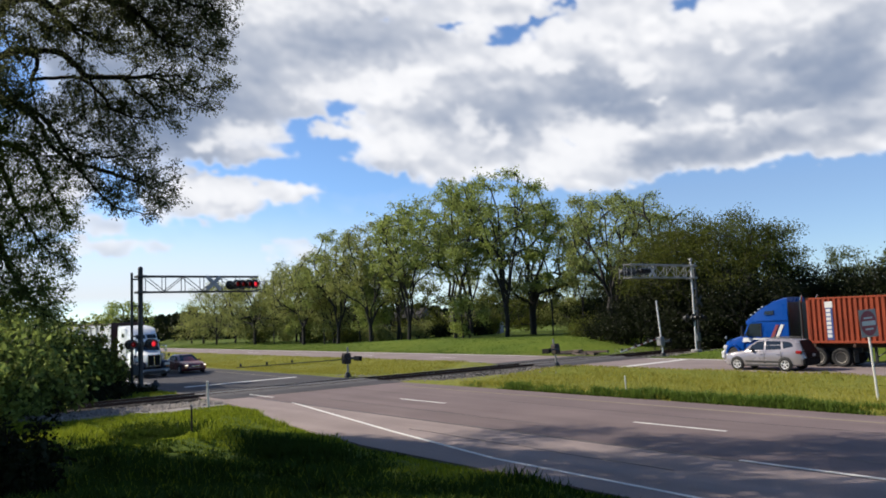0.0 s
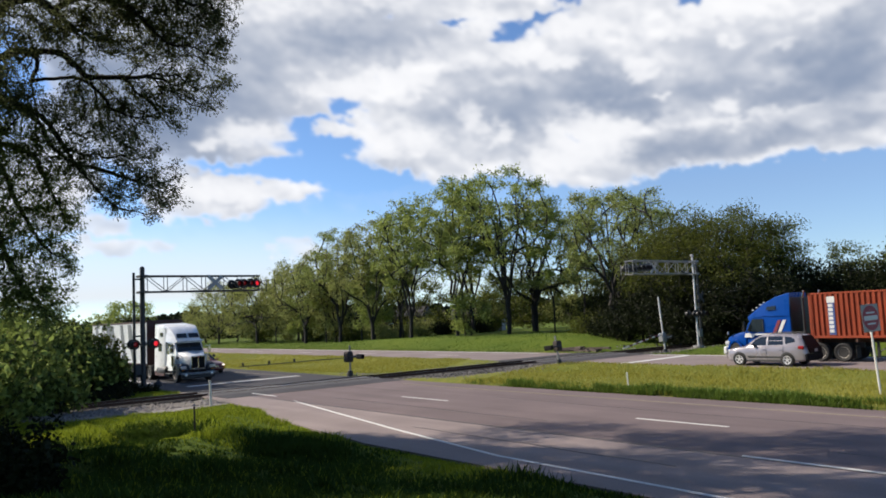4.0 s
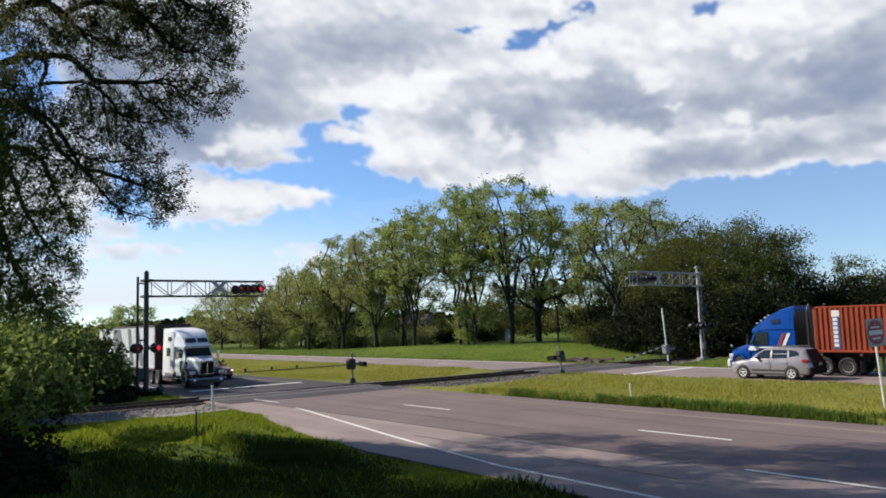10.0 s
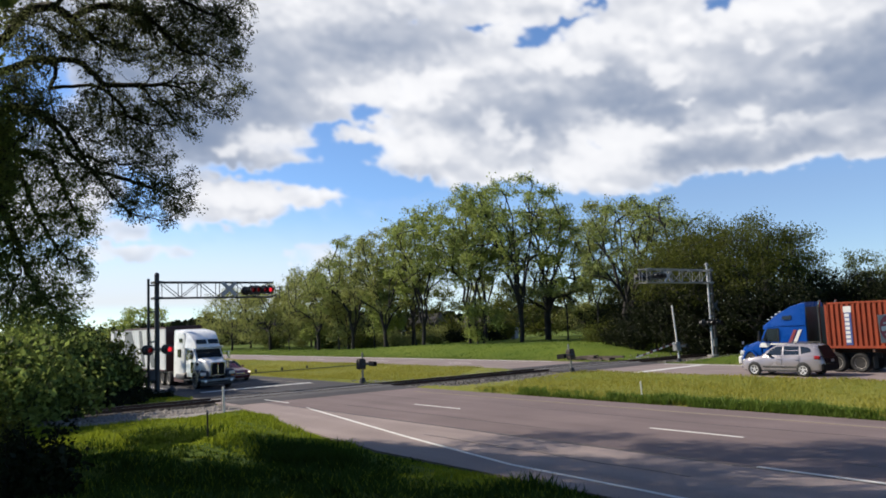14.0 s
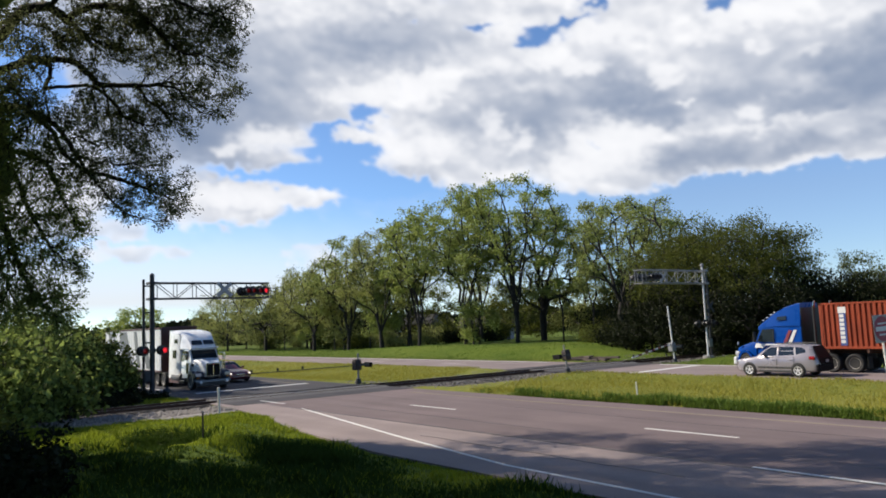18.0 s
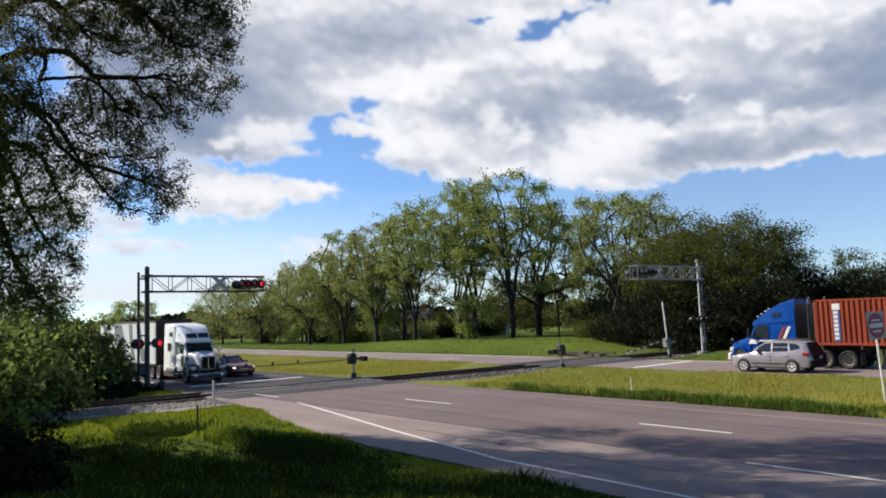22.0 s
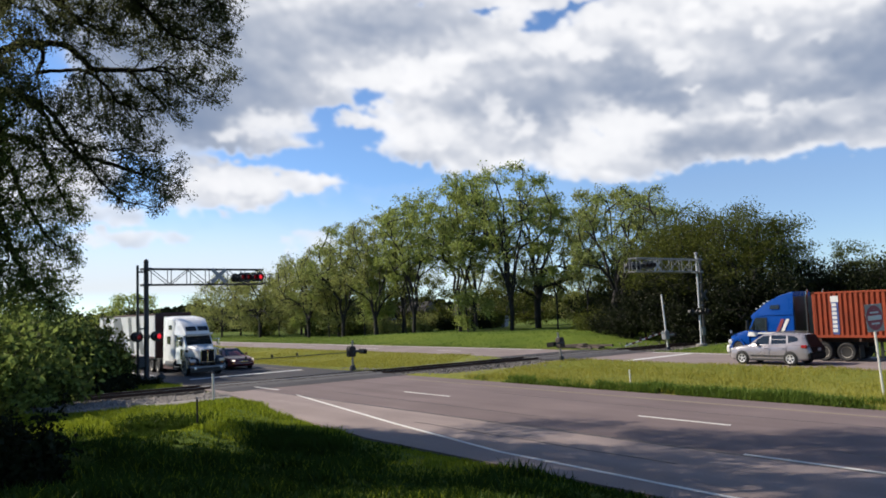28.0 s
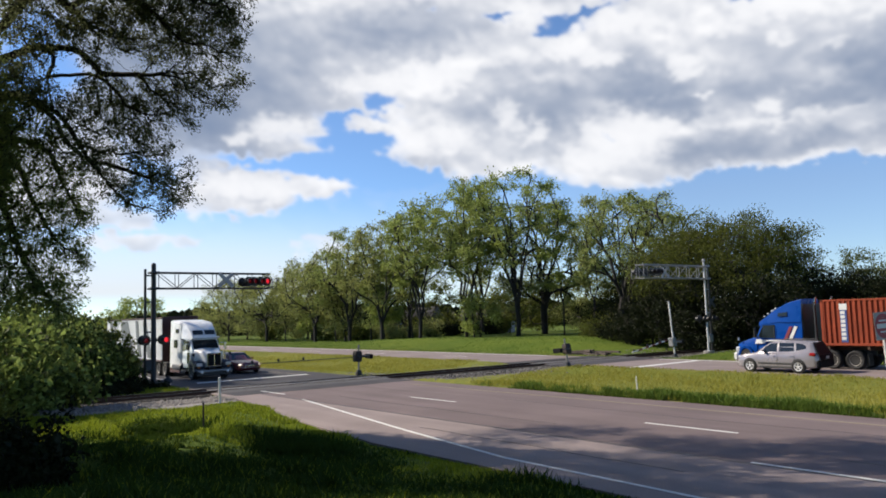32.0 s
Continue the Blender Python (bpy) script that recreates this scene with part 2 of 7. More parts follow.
HEADLIGHT = glow_material("headlight_on", (1.0, 0.8, 0.6), 0.9, (0.8, 0.8, 0.8))
SIGNAL_LIT = glow_material("signal_red_lit", (1.0, 0.03, 0.05), 0.6)
SIGNAL_DIM = glow_material("signal_red_dim", (1.0, 0.03, 0.03), 0.03)
BARK_DARK = material("bark_dark", (0.02, 0.017, 0.015), 0.9, var=0.35, scale=2, fine=14, bump=0.6)
SIDING = material("house_siding", (0.2, 0.2, 0.21), 0.7, var=0.12)
ROOF = material("house_shingles", (0.045, 0.04, 0.04), 0.85, var=0.25, scale=2)
LEAF_BRIGHT = leaf_material("leaves_bright", (0.112, 0.149, 0.031), (0.401, 0.459, 0.126), 0.45)
LEAF_OLIVE = leaf_material("leaves_olive", (0.119, 0.140, 0.035), (0.385, 0.404, 0.139), 0.45)
LEAF_MID = leaf_material("leaves_mid", (0.106, 0.140, 0.031), (0.368, 0.416, 0.131), 0.45)
# leaves with shade put into their colour, far darker than the other greens
LEAF_SHADE = leaf_material("leaves_shade", (0.009, 0.013, 0.005), (0.019, 0.024, 0.008), 0.12)
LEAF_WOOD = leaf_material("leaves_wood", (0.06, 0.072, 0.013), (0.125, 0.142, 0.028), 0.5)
LEAF_NEAR = leaf_material("leaves_near", (0.04, 0.056, 0.014), (0.2, 0.23, 0.06), 0.5)
# one tree's leaves in two tones, a lit one and a backlit one
LEAF_LIT = leaf_material("leaves_lit", (0.07, 0.1, 0.03), (0.27, 0.33, 0.1), 0.6)
LEAF_BACKLIT = leaf_material("leaves_backlit", (0.04, 0.052, 0.025), (0.17, 0.19, 0.085), 0.45)
BLADE = leaf_material("grass_blades", (0.068, 0.1, 0.008), (0.35, 0.41, 0.035), 0.45, (0.1, 0.95))
# weed blades coloured darker than the grass to deepen the verge's shade
BLADE_SHADE = leaf_material("shade_dark_weeds", (0.02, 0.04, 0.006), (0.06, 0.1, 0.014), 0.3)
BLADE_DEEP = leaf_material("grass_weeds", (0.06, 0.11, 0.015), (0.14, 0.2, 0.035), 0.35)
LEAF_BROAD = leaf_material("leaves_broad", (0.055, 0.078, 0.018), (0.31, 0.39, 0.1), 0.4, (0.3, 0.8))
LEAF_SHRUB = leaf_material("leaves_shrub", (0.05, 0.075, 0.018), (0.4, 0.48, 0.13), 0.4, (0.26, 0.76))
BLADE_DRY = leaf_material("grass_blades_dry", (0.2, 0.2, 0.022), (0.36, 0.33, 0.07), 0.4)

# ---- geometry helpers ----


class Geo:
    """Collects vertices and faces of one part."""

    def __init__(self):
        self.v, self.f = [], []

    def add(self, verts, faces):
        k = len(self.v)
        self.v += [tuple(p) for p in verts]
        self.f += [tuple(i + k for i in fc) for fc in faces]
        return self

    def box(self, c, s, ch=0.0, m=None):
        """A box at centre c of size s, its edges chamfered by ch."""
        hx, hy, hz = (d / 2 for d in s)
        ch = min(ch, hx * 0.9, hy * 0.9, hz * 0.9)
        if ch <= 0:
            vs = [(x * hx, y * hy, z * hz) for x in (-1, 1) for y in (-1, 1) for z in (-1, 1)]
            fs = [(0, 1, 3, 2), (4, 6, 7, 5), (0, 4, 5, 1), (2, 3, 7, 6), (0, 2, 6, 4), (1, 5, 7, 3)]
        else:
            vs, idx = [], {}
            for x in (-1, 1):
                for y in (-1, 1):
                    for z in (-1, 1):
                        for ax in range(3):
                            p = [x * (hx - ch), y * (hy - ch), z * (hz - ch)]
                            p[ax] = (x * hx, y * hy, z * hz)[ax]
                            idx[x, y, z, ax] = len(vs)
                            vs.append(tuple(p))
            fs = []
            for ax in range(3):
                o1, o2 = [a for a in range(3) if a != ax]
                for sg in (-1, 1):
                    quad = []
                    for a, b in ((-1, -1), (1, -1), (1, 1), (-1, 1)):
                        k = [0, 0, 0]
                        k[ax], k[o1], k[o2] = sg, a, b
                        quad.append(idx[(*k, ax)])
                    fs.append(tuple(quad if (sg > 0) == (ax != 1) else quad[::-1]))
                for a in (-1, 1):
                    for b in (-1, 1):
                        k1, k2 = [0, 0, 0], [0, 0, 0]
                        k1[ax], k2[ax] = -1, 1
                        k1[o1] = k2[o1] = a
                        k1[o2] = k2[o2] = b
                        fs.append((idx[(*k1, o1)], idx[(*k2, o1)], idx[(*k2, o2)], idx[(*k1, o2)]))
            for x in (-1, 1):
                for y in (-1, 1):
                    for z in (-1, 1):
                        fs.append((idx[x, y, z, 0], idx[x, y, z, 1], idx[x, y, z, 2]))
        if m is not None:
            vs = [m @ Vector(p) for p in vs]
        return self.add([(p[0] + c[0], p[1] + c[1], p[2] + c[2]) for p in vs], fs)

    def tube(self, p0, p1, r0, r1=None, n=10, cap=True):
        r1 = r0 if r1 is None else r1
        p0, p1 = Vector(p0), Vector(p1)
        d = (p1 - p0).normalized()
        a = d.orthogonal().normalized()
        b = d.cross(a)
        vs = []
        for p, r in ((p0, r0), (p1, r1)):
            vs += [p + (a * math.cos(2 * math.pi * i / n) + b * math.sin(2 * math.pi * i / n)) * r for i in range(n)]
        fs = [(i, (i + 1) % n, n + (i + 1) % n, n + i) for i in range(n)]
        if cap:
            fs += [tuple(range(n))[::-1], tuple(range(n, 2 * n))]
        return self.add(vs, fs)

    def loft(self, rings, cap=True):
        n = len(rings[0])
        vs = [p for r in rings for p in r]
        fs = [(k * n + i, k * n + (i + 1) % n, (k + 1) * n + (i + 1) % n, (k + 1) * n + i) for k in range(len(rings) - 1) for i in range(n)]
        if cap:
            fs += [tuple(range(n))[::-1], tuple(range((len(rings) - 1) * n, len(rings) * n))]
        return self.add(vs, fs)

    def lathe(self, profile, axis="y", n=24, c=(0, 0, 0)):
        """Turns a profile of (radius, along) about an axis."""
        rings = []
        for r, h in profile:
            ring = []
            for i in range(n):
                a = 2 * math.pi * i / n
                u, w = r * math.cos(a), r * math.sin(a)
                p = {"x": (h, u, w), "y": (u, h, w), "z": (u, w, h)}[axis]
                ring.append((p[0] + c[0], p[1] + c[1], p[2] + c[2]))
            rings.append(ring)
        return self.loft(rings)

    def prism(self, outline, y0, y1):
        """An outline in x and z, drawn out from y0 to y1."""
        n = len(outline)
        vs = [(x, y0, z) for x, z in outline] + [(x, y1, z) for x, z in outline]
        fs = [(i, (i + 1) % n, n + (i + 1) % n, n + i) for i in range(n)] + [tuple(range(n))[::-1], tuple(range(n, 2 * n))]
        return self.add(vs, fs)

    def slab(self, outline, z0, z1):
        """An outline in x and y, from z0 to z1."""
        n = len(outline)
        vs = [(x, y, z0) for x, y in outline] + [(x, y, z1) for x, y in outline]
        fs = [(i, (i + 1) % n, n + (i + 1) % n, n + i) for i in range(n)] + [tuple(range(n))[::-1], tuple(range(n, 2 * n))]
        return self.add(vs, fs)


def array_mesh(name, verts, loops, sides, mat, smooth=False):
    """A mesh from arrays, all faces with the same number of sides."""
    me = bpy.data.meshes.new(name)
    nf = len(loops) // sides
    me.vertices.add(len(verts))
    me.vertices.foreach_set("co", np.asarray(verts, np.float32).ravel())
    me.loops.add(len(loops))
    me.loops.foreach_set("vertex_index", np.asarray(loops, np.int32))
    me.polygons.add(nf)
    me.polygons.foreach_set("loop_start", np.arange(nf, dtype=np.int32) * sides)
    me.polygons.foreach_set("loop_total", np.full(nf, sides, np.int32))
    if smooth:
        me.polygons.foreach_set("use_smooth", np.ones(nf, bool))
    me.materials.append(mat)
    me.update(calc_edges=True)
    return me


def mesh_of(name, geo, mat, smooth=False):
    me = bpy.data.meshes.new(name)
    me.from_pydata(geo.v, [], geo.f)
    me.materials.append(mat)
    bm = bmesh.new()
    bm.from_mesh(me)
    bmesh.ops.recalc_face_normals(bm, faces=bm.faces)
    bm.to_mesh(me)
    bm.free()
    if smooth:
        me.polygons.foreach_set("use_smooth", [True] * len(me.polygons))
        me.set_sharp_from_angle(angle=radians(38))
    return me


def part(name, geo, mat, parent=None, label="", at=None, smooth=False):
    """Links one mesh object, as a thing or as a part of its parent."""
    ob = new(name, mesh_of(name, geo, mat, smooth))
    if parent is not None:
        ob.parent = parent
    if at is not None:
        ob.matrix_basis = at
    return tagged(ob, label)


def thing(name, label, category, at=None, group=""):
    ob = new(name)
    ob.empty_display_size = 0.3
    if at is not None:
        ob.matrix_basis = at
    return tagged(ob, label, category, group)


def setting(name, geo, mat, label="", category="", smooth=False):
    return tagged(part(name, geo, mat, None, label, smooth=smooth), label, category, kind="structure")


def ramp(x, a, b):
    t = np.clip((np.asarray(x, float) - a) / (b - a), 0, 1)
    return t * t * (3 - 2 * t)


def fbm(x, y, seed=0, octaves=5):
    """Smooth value noise on arrays, 0 to 1."""
    rng = np.random.RandomState(seed)
    tab = rng.rand(256, 256)
    total, amp, norm = 0, 1.0, 0
    for k in range(octaves):
        xi, yi = np.floor(x).astype(int), np.floor(y).astype(int)
        fx, fy = x - xi, y - yi
        fx, fy = fx * fx * (3 - 2 * fx), fy * fy * (3 - 2 * fy)
        a, b = tab[xi % 256, yi % 256], tab[(xi + 1) % 256, yi % 256]
        c, d = tab[xi % 256, (yi + 1) % 256], tab[(xi + 1) % 256, (yi + 1) % 256]
        total = total + amp * ((a * (1 - fx) + b * fx) * (1 - fy) + (c * (1 - fx) + d * fx) * fy)
        norm += amp
        amp *= 0.5
        x, y = x * 2.03 + 17.1, y * 2.03 + 5.7
    return total / norm


# ---- the plan: x runs along the highway, y across it, the camera stands over the origin ----
NEAR0, SEAM, LANE, NEAR1 = 12.2, 16.5, 20.2, 25.5
FAR0, FAR1 = 38.6, 46.7
STOP_NEAR, STOP_FAR = -45.0, -29.8


def track_x(y):
    return -39.9 + 0.065 * y


def apron(y):
    """The edge of the gravel beside the rails on the camera's side."""
    return np.interp(y, [-5, 4, 9, 12, 15], [-35.5, -34.6, -33.6, -33.0, -32.6]) + 0.35 * np.sin(np.asarray(y, float) * 1.7)


def pavement_edge(x):
    """The near edge of the pavement, which tapers out to the turning lane."""
    return np.interp(x, [-60, -40, -33, -25.8, -18.7, -8], [15.6, 15.2, 14.6, 13.1, 12.2, 12.1])


def edge_line(x):
    return np.interp(x, [-60, -31.2, -20.2, -14.2, -8], [16.6, 16.6, 14.3, 13.2, 12.9])


def terrain(x, y):
    x, y = np.asarray(x, float), np.asarray(y, float)
    bank = ramp(x, -22.5, -3)
    edge = pavement_edge(x)
    near = (0.02 + 1.97 * bank) * ramp(edge - y, 0.6, 11.5)
    # a ridge that curves through the verge, a hollow behind it and a ditch towards the road
    reach = np.full(np.broadcast(x, y).shape, 1e9)
    for (ax, ay), (bx, by) in (((-20.4, 6.2), (-23.0, 9.5)), ((-23.0, 9.5), (-27.6, 12.4))):
        t = np.clip(((x - ax) * (bx - ax) + (y - ay) * (by - ay)) / ((bx - ax) ** 2 + (by - ay) ** 2), 0, 1)
        reach = np.minimum(reach, (x - ax - t * (bx - ax)) ** 2 + (y - ay - t * (by - ay)) ** 2)
    hump = 0.34 * np.exp(-reach / 1.1) - 0.4 * np.exp(-((x + 25.6) / 2.0) ** 2 - ((y - 8.4) / 1.3) ** 2) - 0.25 * np.exp(-((x + 18.3) / 2.6) ** 2 - ((y - 9.4) / 1.2) ** 2) + 0.14 * np.exp(-((x + 24.8) / 3.0) ** 2 - ((y - 10.9) / 1.3) ** 2)
    rough = (fbm(x * 0.6, y * 0.6, 3, 3) - 0.5) * (0.16 + 0.5 * ramp(-y, -11, -7) * ramp(x, -34, -28))
    median = 0.06 - 0.22 * ramp(y, 26, 29) * ramp(-y, -38, -34)
    far = 0.72 * ramp(y, 48.5, 57) * ramp(x, -100, -72) * ramp(-x, 41, 50) + 0.15 * ramp(y, 48, 56)
    z = np.where(y < edge, near + hump + rough * ramp(edge - y, 0.2, 1.5), 0)
    z = np.where((y >= NEAR1) & (y <= FAR0), median + rough * 0.6, z)
    z = np.where(y > FAR1, far + rough * ramp(y, 47.2, 49), z)
    paved = ((y > edge - 0.25) & (y < NEAR1 + 0.15)) | ((y > FAR0 - 0.15) & (y < FAR1 + 0.2))
    z = np.where(paved, -0.07, z)
    rail = np.exp(-((x - track_x(y)) / 2.6) ** 4)
    return np.where(paved, z, z * (1 - rail) - 0.3 * rail)


def ground_z(x, y):
    return float(terrain(np.array([x]), np.array([y]))[0])

# ---- ground, roads, railway ----


def spaced(*stops):
    """Coordinates with a step of their own on each stretch: (from, to, step)."""
    return np.unique(np.concatenate([np.arange(a, b, s) for a, b, s in stops] + [np.array([stops[-1][1]])]).round(3))


def make_ground():
    xs = spaced((-4000, -400, 300), (-400, -130, 15), (-130, -50, 1.5), (-50, 4, 0.5), (4, 60, 4), (60, 400, 30), (400, 4000, 300))
    ys = spaced((-4000, -400, 300), (-400, -40, 30), (-40, 0, 3), (0, 64, 0.5), (64, 130, 4), (130, 400, 20), (400, 4000, 300))
    X, Y = np.meshgrid(xs, ys, indexing="ij")
    Z = terrain(X, Y)
    n, k = X.shape
    i, j = np.meshgrid(np.arange(n - 1), np.arange(k - 1), indexing="ij")
    a = i * k + j
    loops = np.stack([a, a + k, a + k + 1, a + 1], -1).reshape(-1)
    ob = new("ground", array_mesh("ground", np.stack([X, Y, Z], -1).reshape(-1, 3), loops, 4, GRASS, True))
    tagged(ob, "rough green grass verge and median beside the highway", "grass", kind="structure")


def strip(points0, points1, z0, z1):
    return Geo().slab(list(points0) + list(points1)[::-1], z0, z1)


def make_roads():
    setting("road_near", Geo().box((-120, (SEAM + NEAR1) / 2, -0.06), (800, NEAR1 - SEAM, 0.12)), ASPHALT, "worn grey asphalt lanes of the near carriageway", "road")
    xs = [-520, -60, -40, -33, -29, -25.8, -22, -18.7, -14, -8, 280]
    g = strip([(x, float(pavement_edge(x))) for x in xs], [(x, SEAM - 0.003) for x in xs], -0.12, -0.004)
    setting("road_shoulder", g, ASPHALT_PALE, "pale worn asphalt shoulder and turning lane", "road")
    setting("road_far", Geo().box((-120, (FAR0 + FAR1) / 2, -0.06), (800, FAR1 - FAR0, 0.12)), ASPHALT_FAR, "worn pale grey asphalt lanes of the far carriageway", "road")
    # darker asphalt on both sides of the rails, drawn far back along the near lanes
    for y0, y1 in ((15.3, NEAR1 + 0.1), (FAR0 - 0.6, FAR1 + 0.6)):
        back = 36.0 if y0 < 20 else 3.6
        lo = [(track_x(y0) - back, y0), (track_x(y1) - back, y1)]
        hi = [(track_x(y0) + 3.4, y0), (track_x(y1) + 3.4, y1)]
        setting("crossing_pavement", strip(lo, hi, -0.1, 0.006), ASPHALT_DARK, "dark asphalt on the rail crossing and the lanes before it", "road")
    # seam and cracks
    setting("seam", Geo().box((-120, SEAM, 0.0), (800, 0.09, 0.006)), TAR, "dark tar seam along the lanes", "road seam")
    rng = random.Random(4)
    for x0, y0, length in ((-31, 18.4, 14), (-24, 22.2, 22), (-8, 18.2, 16), (-20, 14.9, 10)):
        pts, x, y = [], x0, y0
        while x < x0 + length:
            pts.append((x, y))
            x += rng.uniform(0.4, 0.9)
            y += rng.uniform(-0.06, 0.06)
        g = Geo()
        for p, q in zip(pts, pts[1:]):
            g.slab([(p[0], p[1] - 0.02), (q[0], q[1] - 0.02), (q[0], q[1] + 0.02), (p[0], p[1] + 0.02)], -0.002, 0.004)
        setting("crack", g, TAR, "tarred crack in the asphalt", "road crack")


def make_markings():
    def mark(g, mat, label):
        setting("road_marking", g, mat, label, "road marking")

    for k in range(-34, 12):
        x0 = -27.8 + 12.7 * k
        if not -52 < x0 < -34:
            mark(Geo().box((x0 + 1.6, LANE, 0.003), (3.2, 0.11, 0.006)), PAINT_WHITE, "worn white lane dash on grey asphalt")
        if not -42 < x0 < -24:
            mark(Geo().box((x0 + 1.6, 42.5, 0.003), (3.2, 0.11, 0.006)), PAINT_WHITE, "worn white lane dash on grey asphalt")
    for k in range(0, 8):
        mark(Geo().box((-9.5 + 2.9 + 12.7 * k, SEAM + 0.12, 0.004), (5.8, 0.12, 0.006)), PAINT_WHITE, "white lane line on grey asphalt")
    mark(Geo().box((-35.4, 17.15, 0.004), (2.7, 0.11, 0.008)), PAINT_WHITE, "short white dash beside the rails")
    xs = [-31.2, -27, -23.5, -20.2, -17, -14.2, -11, -8, 200]
    mark(strip([(x, float(edge_line(x)) - 0.06) for x in xs], [(x, float(edge_line(x)) + 0.06) for x in xs], -0.01, 0.003), PAINT_WHITE, "white edge line of the turning lane")
    mark(Geo().box((-270, 16.6, 0.004), (440, 0.1, 0.008)), PAINT_WHITE, "white edge line on grey asphalt")
    for x0, x1 in ((-500, -44), (-33, 250)):
        mark(Geo().box(((x0 + x1) / 2, 24.0, 0.005), (x1 - x0, 0.1, 0.012)), PAINT_YELLOW, "faded yellow median line")
        mark(Geo().box(((x0 + x1) / 2, 39.05, 0.003), (x1 - x0, 0.1, 0.006)), PAINT_YELLOW, "faded yellow median line")
        mark(Geo().box(((x0 + x1) / 2, 46.25, 0.003), (x1 - x0, 0.22, 0.006)), PAINT_WHITE, "white edge line on grey asphalt")
    mark(Geo().box((STOP_NEAR, 20.6, 0.006), (0.45, 7.4, 0.014)), PAINT_WHITE, "white stop line before the rails")
    mark(Geo().box((STOP_FAR, 42.5, 0.003), (0.5, 7.4, 0.006)), PAINT_WHITE, "white stop line before the rails")


def make_railway():
    y0, y1 = -60.0, 150.0
    ang = math.degrees(math.atan(-0.065))
    slope = Matrix.Rotation(math.atan2(-0.065, 1.0), 3, "Z")
    # ballast bed outside the roads, its shoulders sloping down
    for i, (a, b) in enumerate(((y0, 14.9), (NEAR1 + 0.2, FAR0 - 0.7), (FAR1 + 0.7, y1))):
        rings = []
        for y in np.linspace(a, b, max(3, int((b - a) / 2))):
            c = track_x(y)
            steep = 1 if i == 0 else 0
            rings.append([(c - 2.9, y, -0.32), (c - 1.6, y, -0.1), (c, y, -0.07), (c + 1.7 - 0.4 * steep, y, -0.1 + 0.04 * steep), (c + 2.35 - 0.55 * steep, y, -0.34 - 0.16 * steep)])
        setting("ballast", Geo().loft(rings), STONE_DARK, "grey crushed stone ballast under the rails", "ballast")
    track = thing("railway_track", "rusty railway track on timber sleepers crossing the highway", "railway track", pose(0, 0, -0.13))
    track["kind"] = "structure"
    for side in (-0.72, 0.72):
        rings = []
        for y in (y0, y1):
            c = track_x(y) + side
            rings.append([(c - 0.07, y, 0.06), (c - 0.07, y, 0.085), (c - 0.012, y, 0.1), (c - 0.012, y, 0.19), (c - 0.036, y, 0.2), (c - 0.036, y, 0.235),
                          (c + 0.036, y, 0.235), (c + 0.036, y, 0.2), (c + 0.012, y, 0.19), (c + 0.012, y, 0.1), (c + 0.07, y, 0.085), (c + 0.07, y, 0.06)])
        rail = part("rail", Geo().loft(rings), RUST, track, "rusty steel rail")
        g = Geo()
        a, b = track_x(y0) + side, track_x(y1) + side
        g.slab([(a - 0.028, y0), (a + 0.028, y0), (b + 0.028, y1), (b - 0.028, y1)], 0.233, 0.238)
        part("rail_head", g, RAIL_TOP, rail, "shiny worn running surface")
    rng = random.Random(8)
    sleeper = mesh_of("sleeper", Geo().box((0, 0, 0), (2.6, 0.23, 0.16), 0.015), TIMBER)
    y = -2.0
    while y < 70:
        if not (15.0 < y < NEAR1 + 0.2 or FAR0 - 0.6 < y < FAR1 + 0.6):
            ob = new("sleeper", sleeper)
            ob.parent = track
            ob.matrix_basis = pose(track_x(y), y, 0.0, rng.uniform(-1, 1), 0, ang + rng.uniform(-1.2, 1.2))
        y += 0.53
    # crossing panels between and beside the rails
    for a, b in ((15.3, NEAR1), (FAR0 - 0.5, FAR1 + 0.5)):
        y = a
        while y < b - 0.2:
            l = min(1.45, b - y)
            for off, w in ((0, 1.28), (-1.12, 0.62), (1.12, 0.62)):
                g = Geo().box((0, 0, 0), (w, l - 0.03, 0.1), 0.012)
                part("crossing_panel", g, PANEL, track, "dark worn crossing panel", at=pose(track_x(y + l / 2) + off, y + l / 2, 0.155 if abs(off) < 1 else 0.12, 0, 0 if abs(off) < 1 else math.copysign(9, off), ang))
            y += 1.45
    # gravel apron beside the bed on the camera's side
    ys = np.arange(-6, 14.7, 0.4)
    lo = [(float(track_x(y)) + 1.95, float(y)) for y in ys]
    hi = [(float(apron(y)) + 0.3, float(y)) for y in ys]
    g = Geo()
    n = len(ys)
    vs = [(x, y, ground_z(x, y) + 0.03) for x, y in lo] + [((a[0] + b[0]) / 2, a[1], ground_z((a[0] + b[0]) / 2, a[1]) + 0.04) for a, b in zip(lo, hi)] + [(x, y, ground_z(x, y) + 0.02) for x, y in hi]
    g.add(vs, [(k * n + i, k * n + i + 1, (k + 1) * n + i + 1, (k + 1) * n + i) for k in range(2) for i in range(n - 1)])
    setting("gravel_apron", g, STONE, "pale gravel strip beside the rails", "gravel")
    # loose stones along the bed, thickest where the track leaves the road
    rs = np.random.RandomState(5)
    n = 14000
    y = np.concatenate([rs.uniform(2, 15.0, n // 2), rs.uniform(25.7, 38, n // 3), rs.uniform(47.5, 60, n - n // 2 - n // 3)])
    off = np.where(y < 15, rs.uniform(-2.5, 5.4, n), rs.normal(0, 1.7, n))
    off = np.where(np.abs(np.abs(off) - 0.72) < 0.1, off + 0.3, off)
    off = np.where((y < 15) & (off > 1.2) & (off < 1.9), off + 0.7, off)
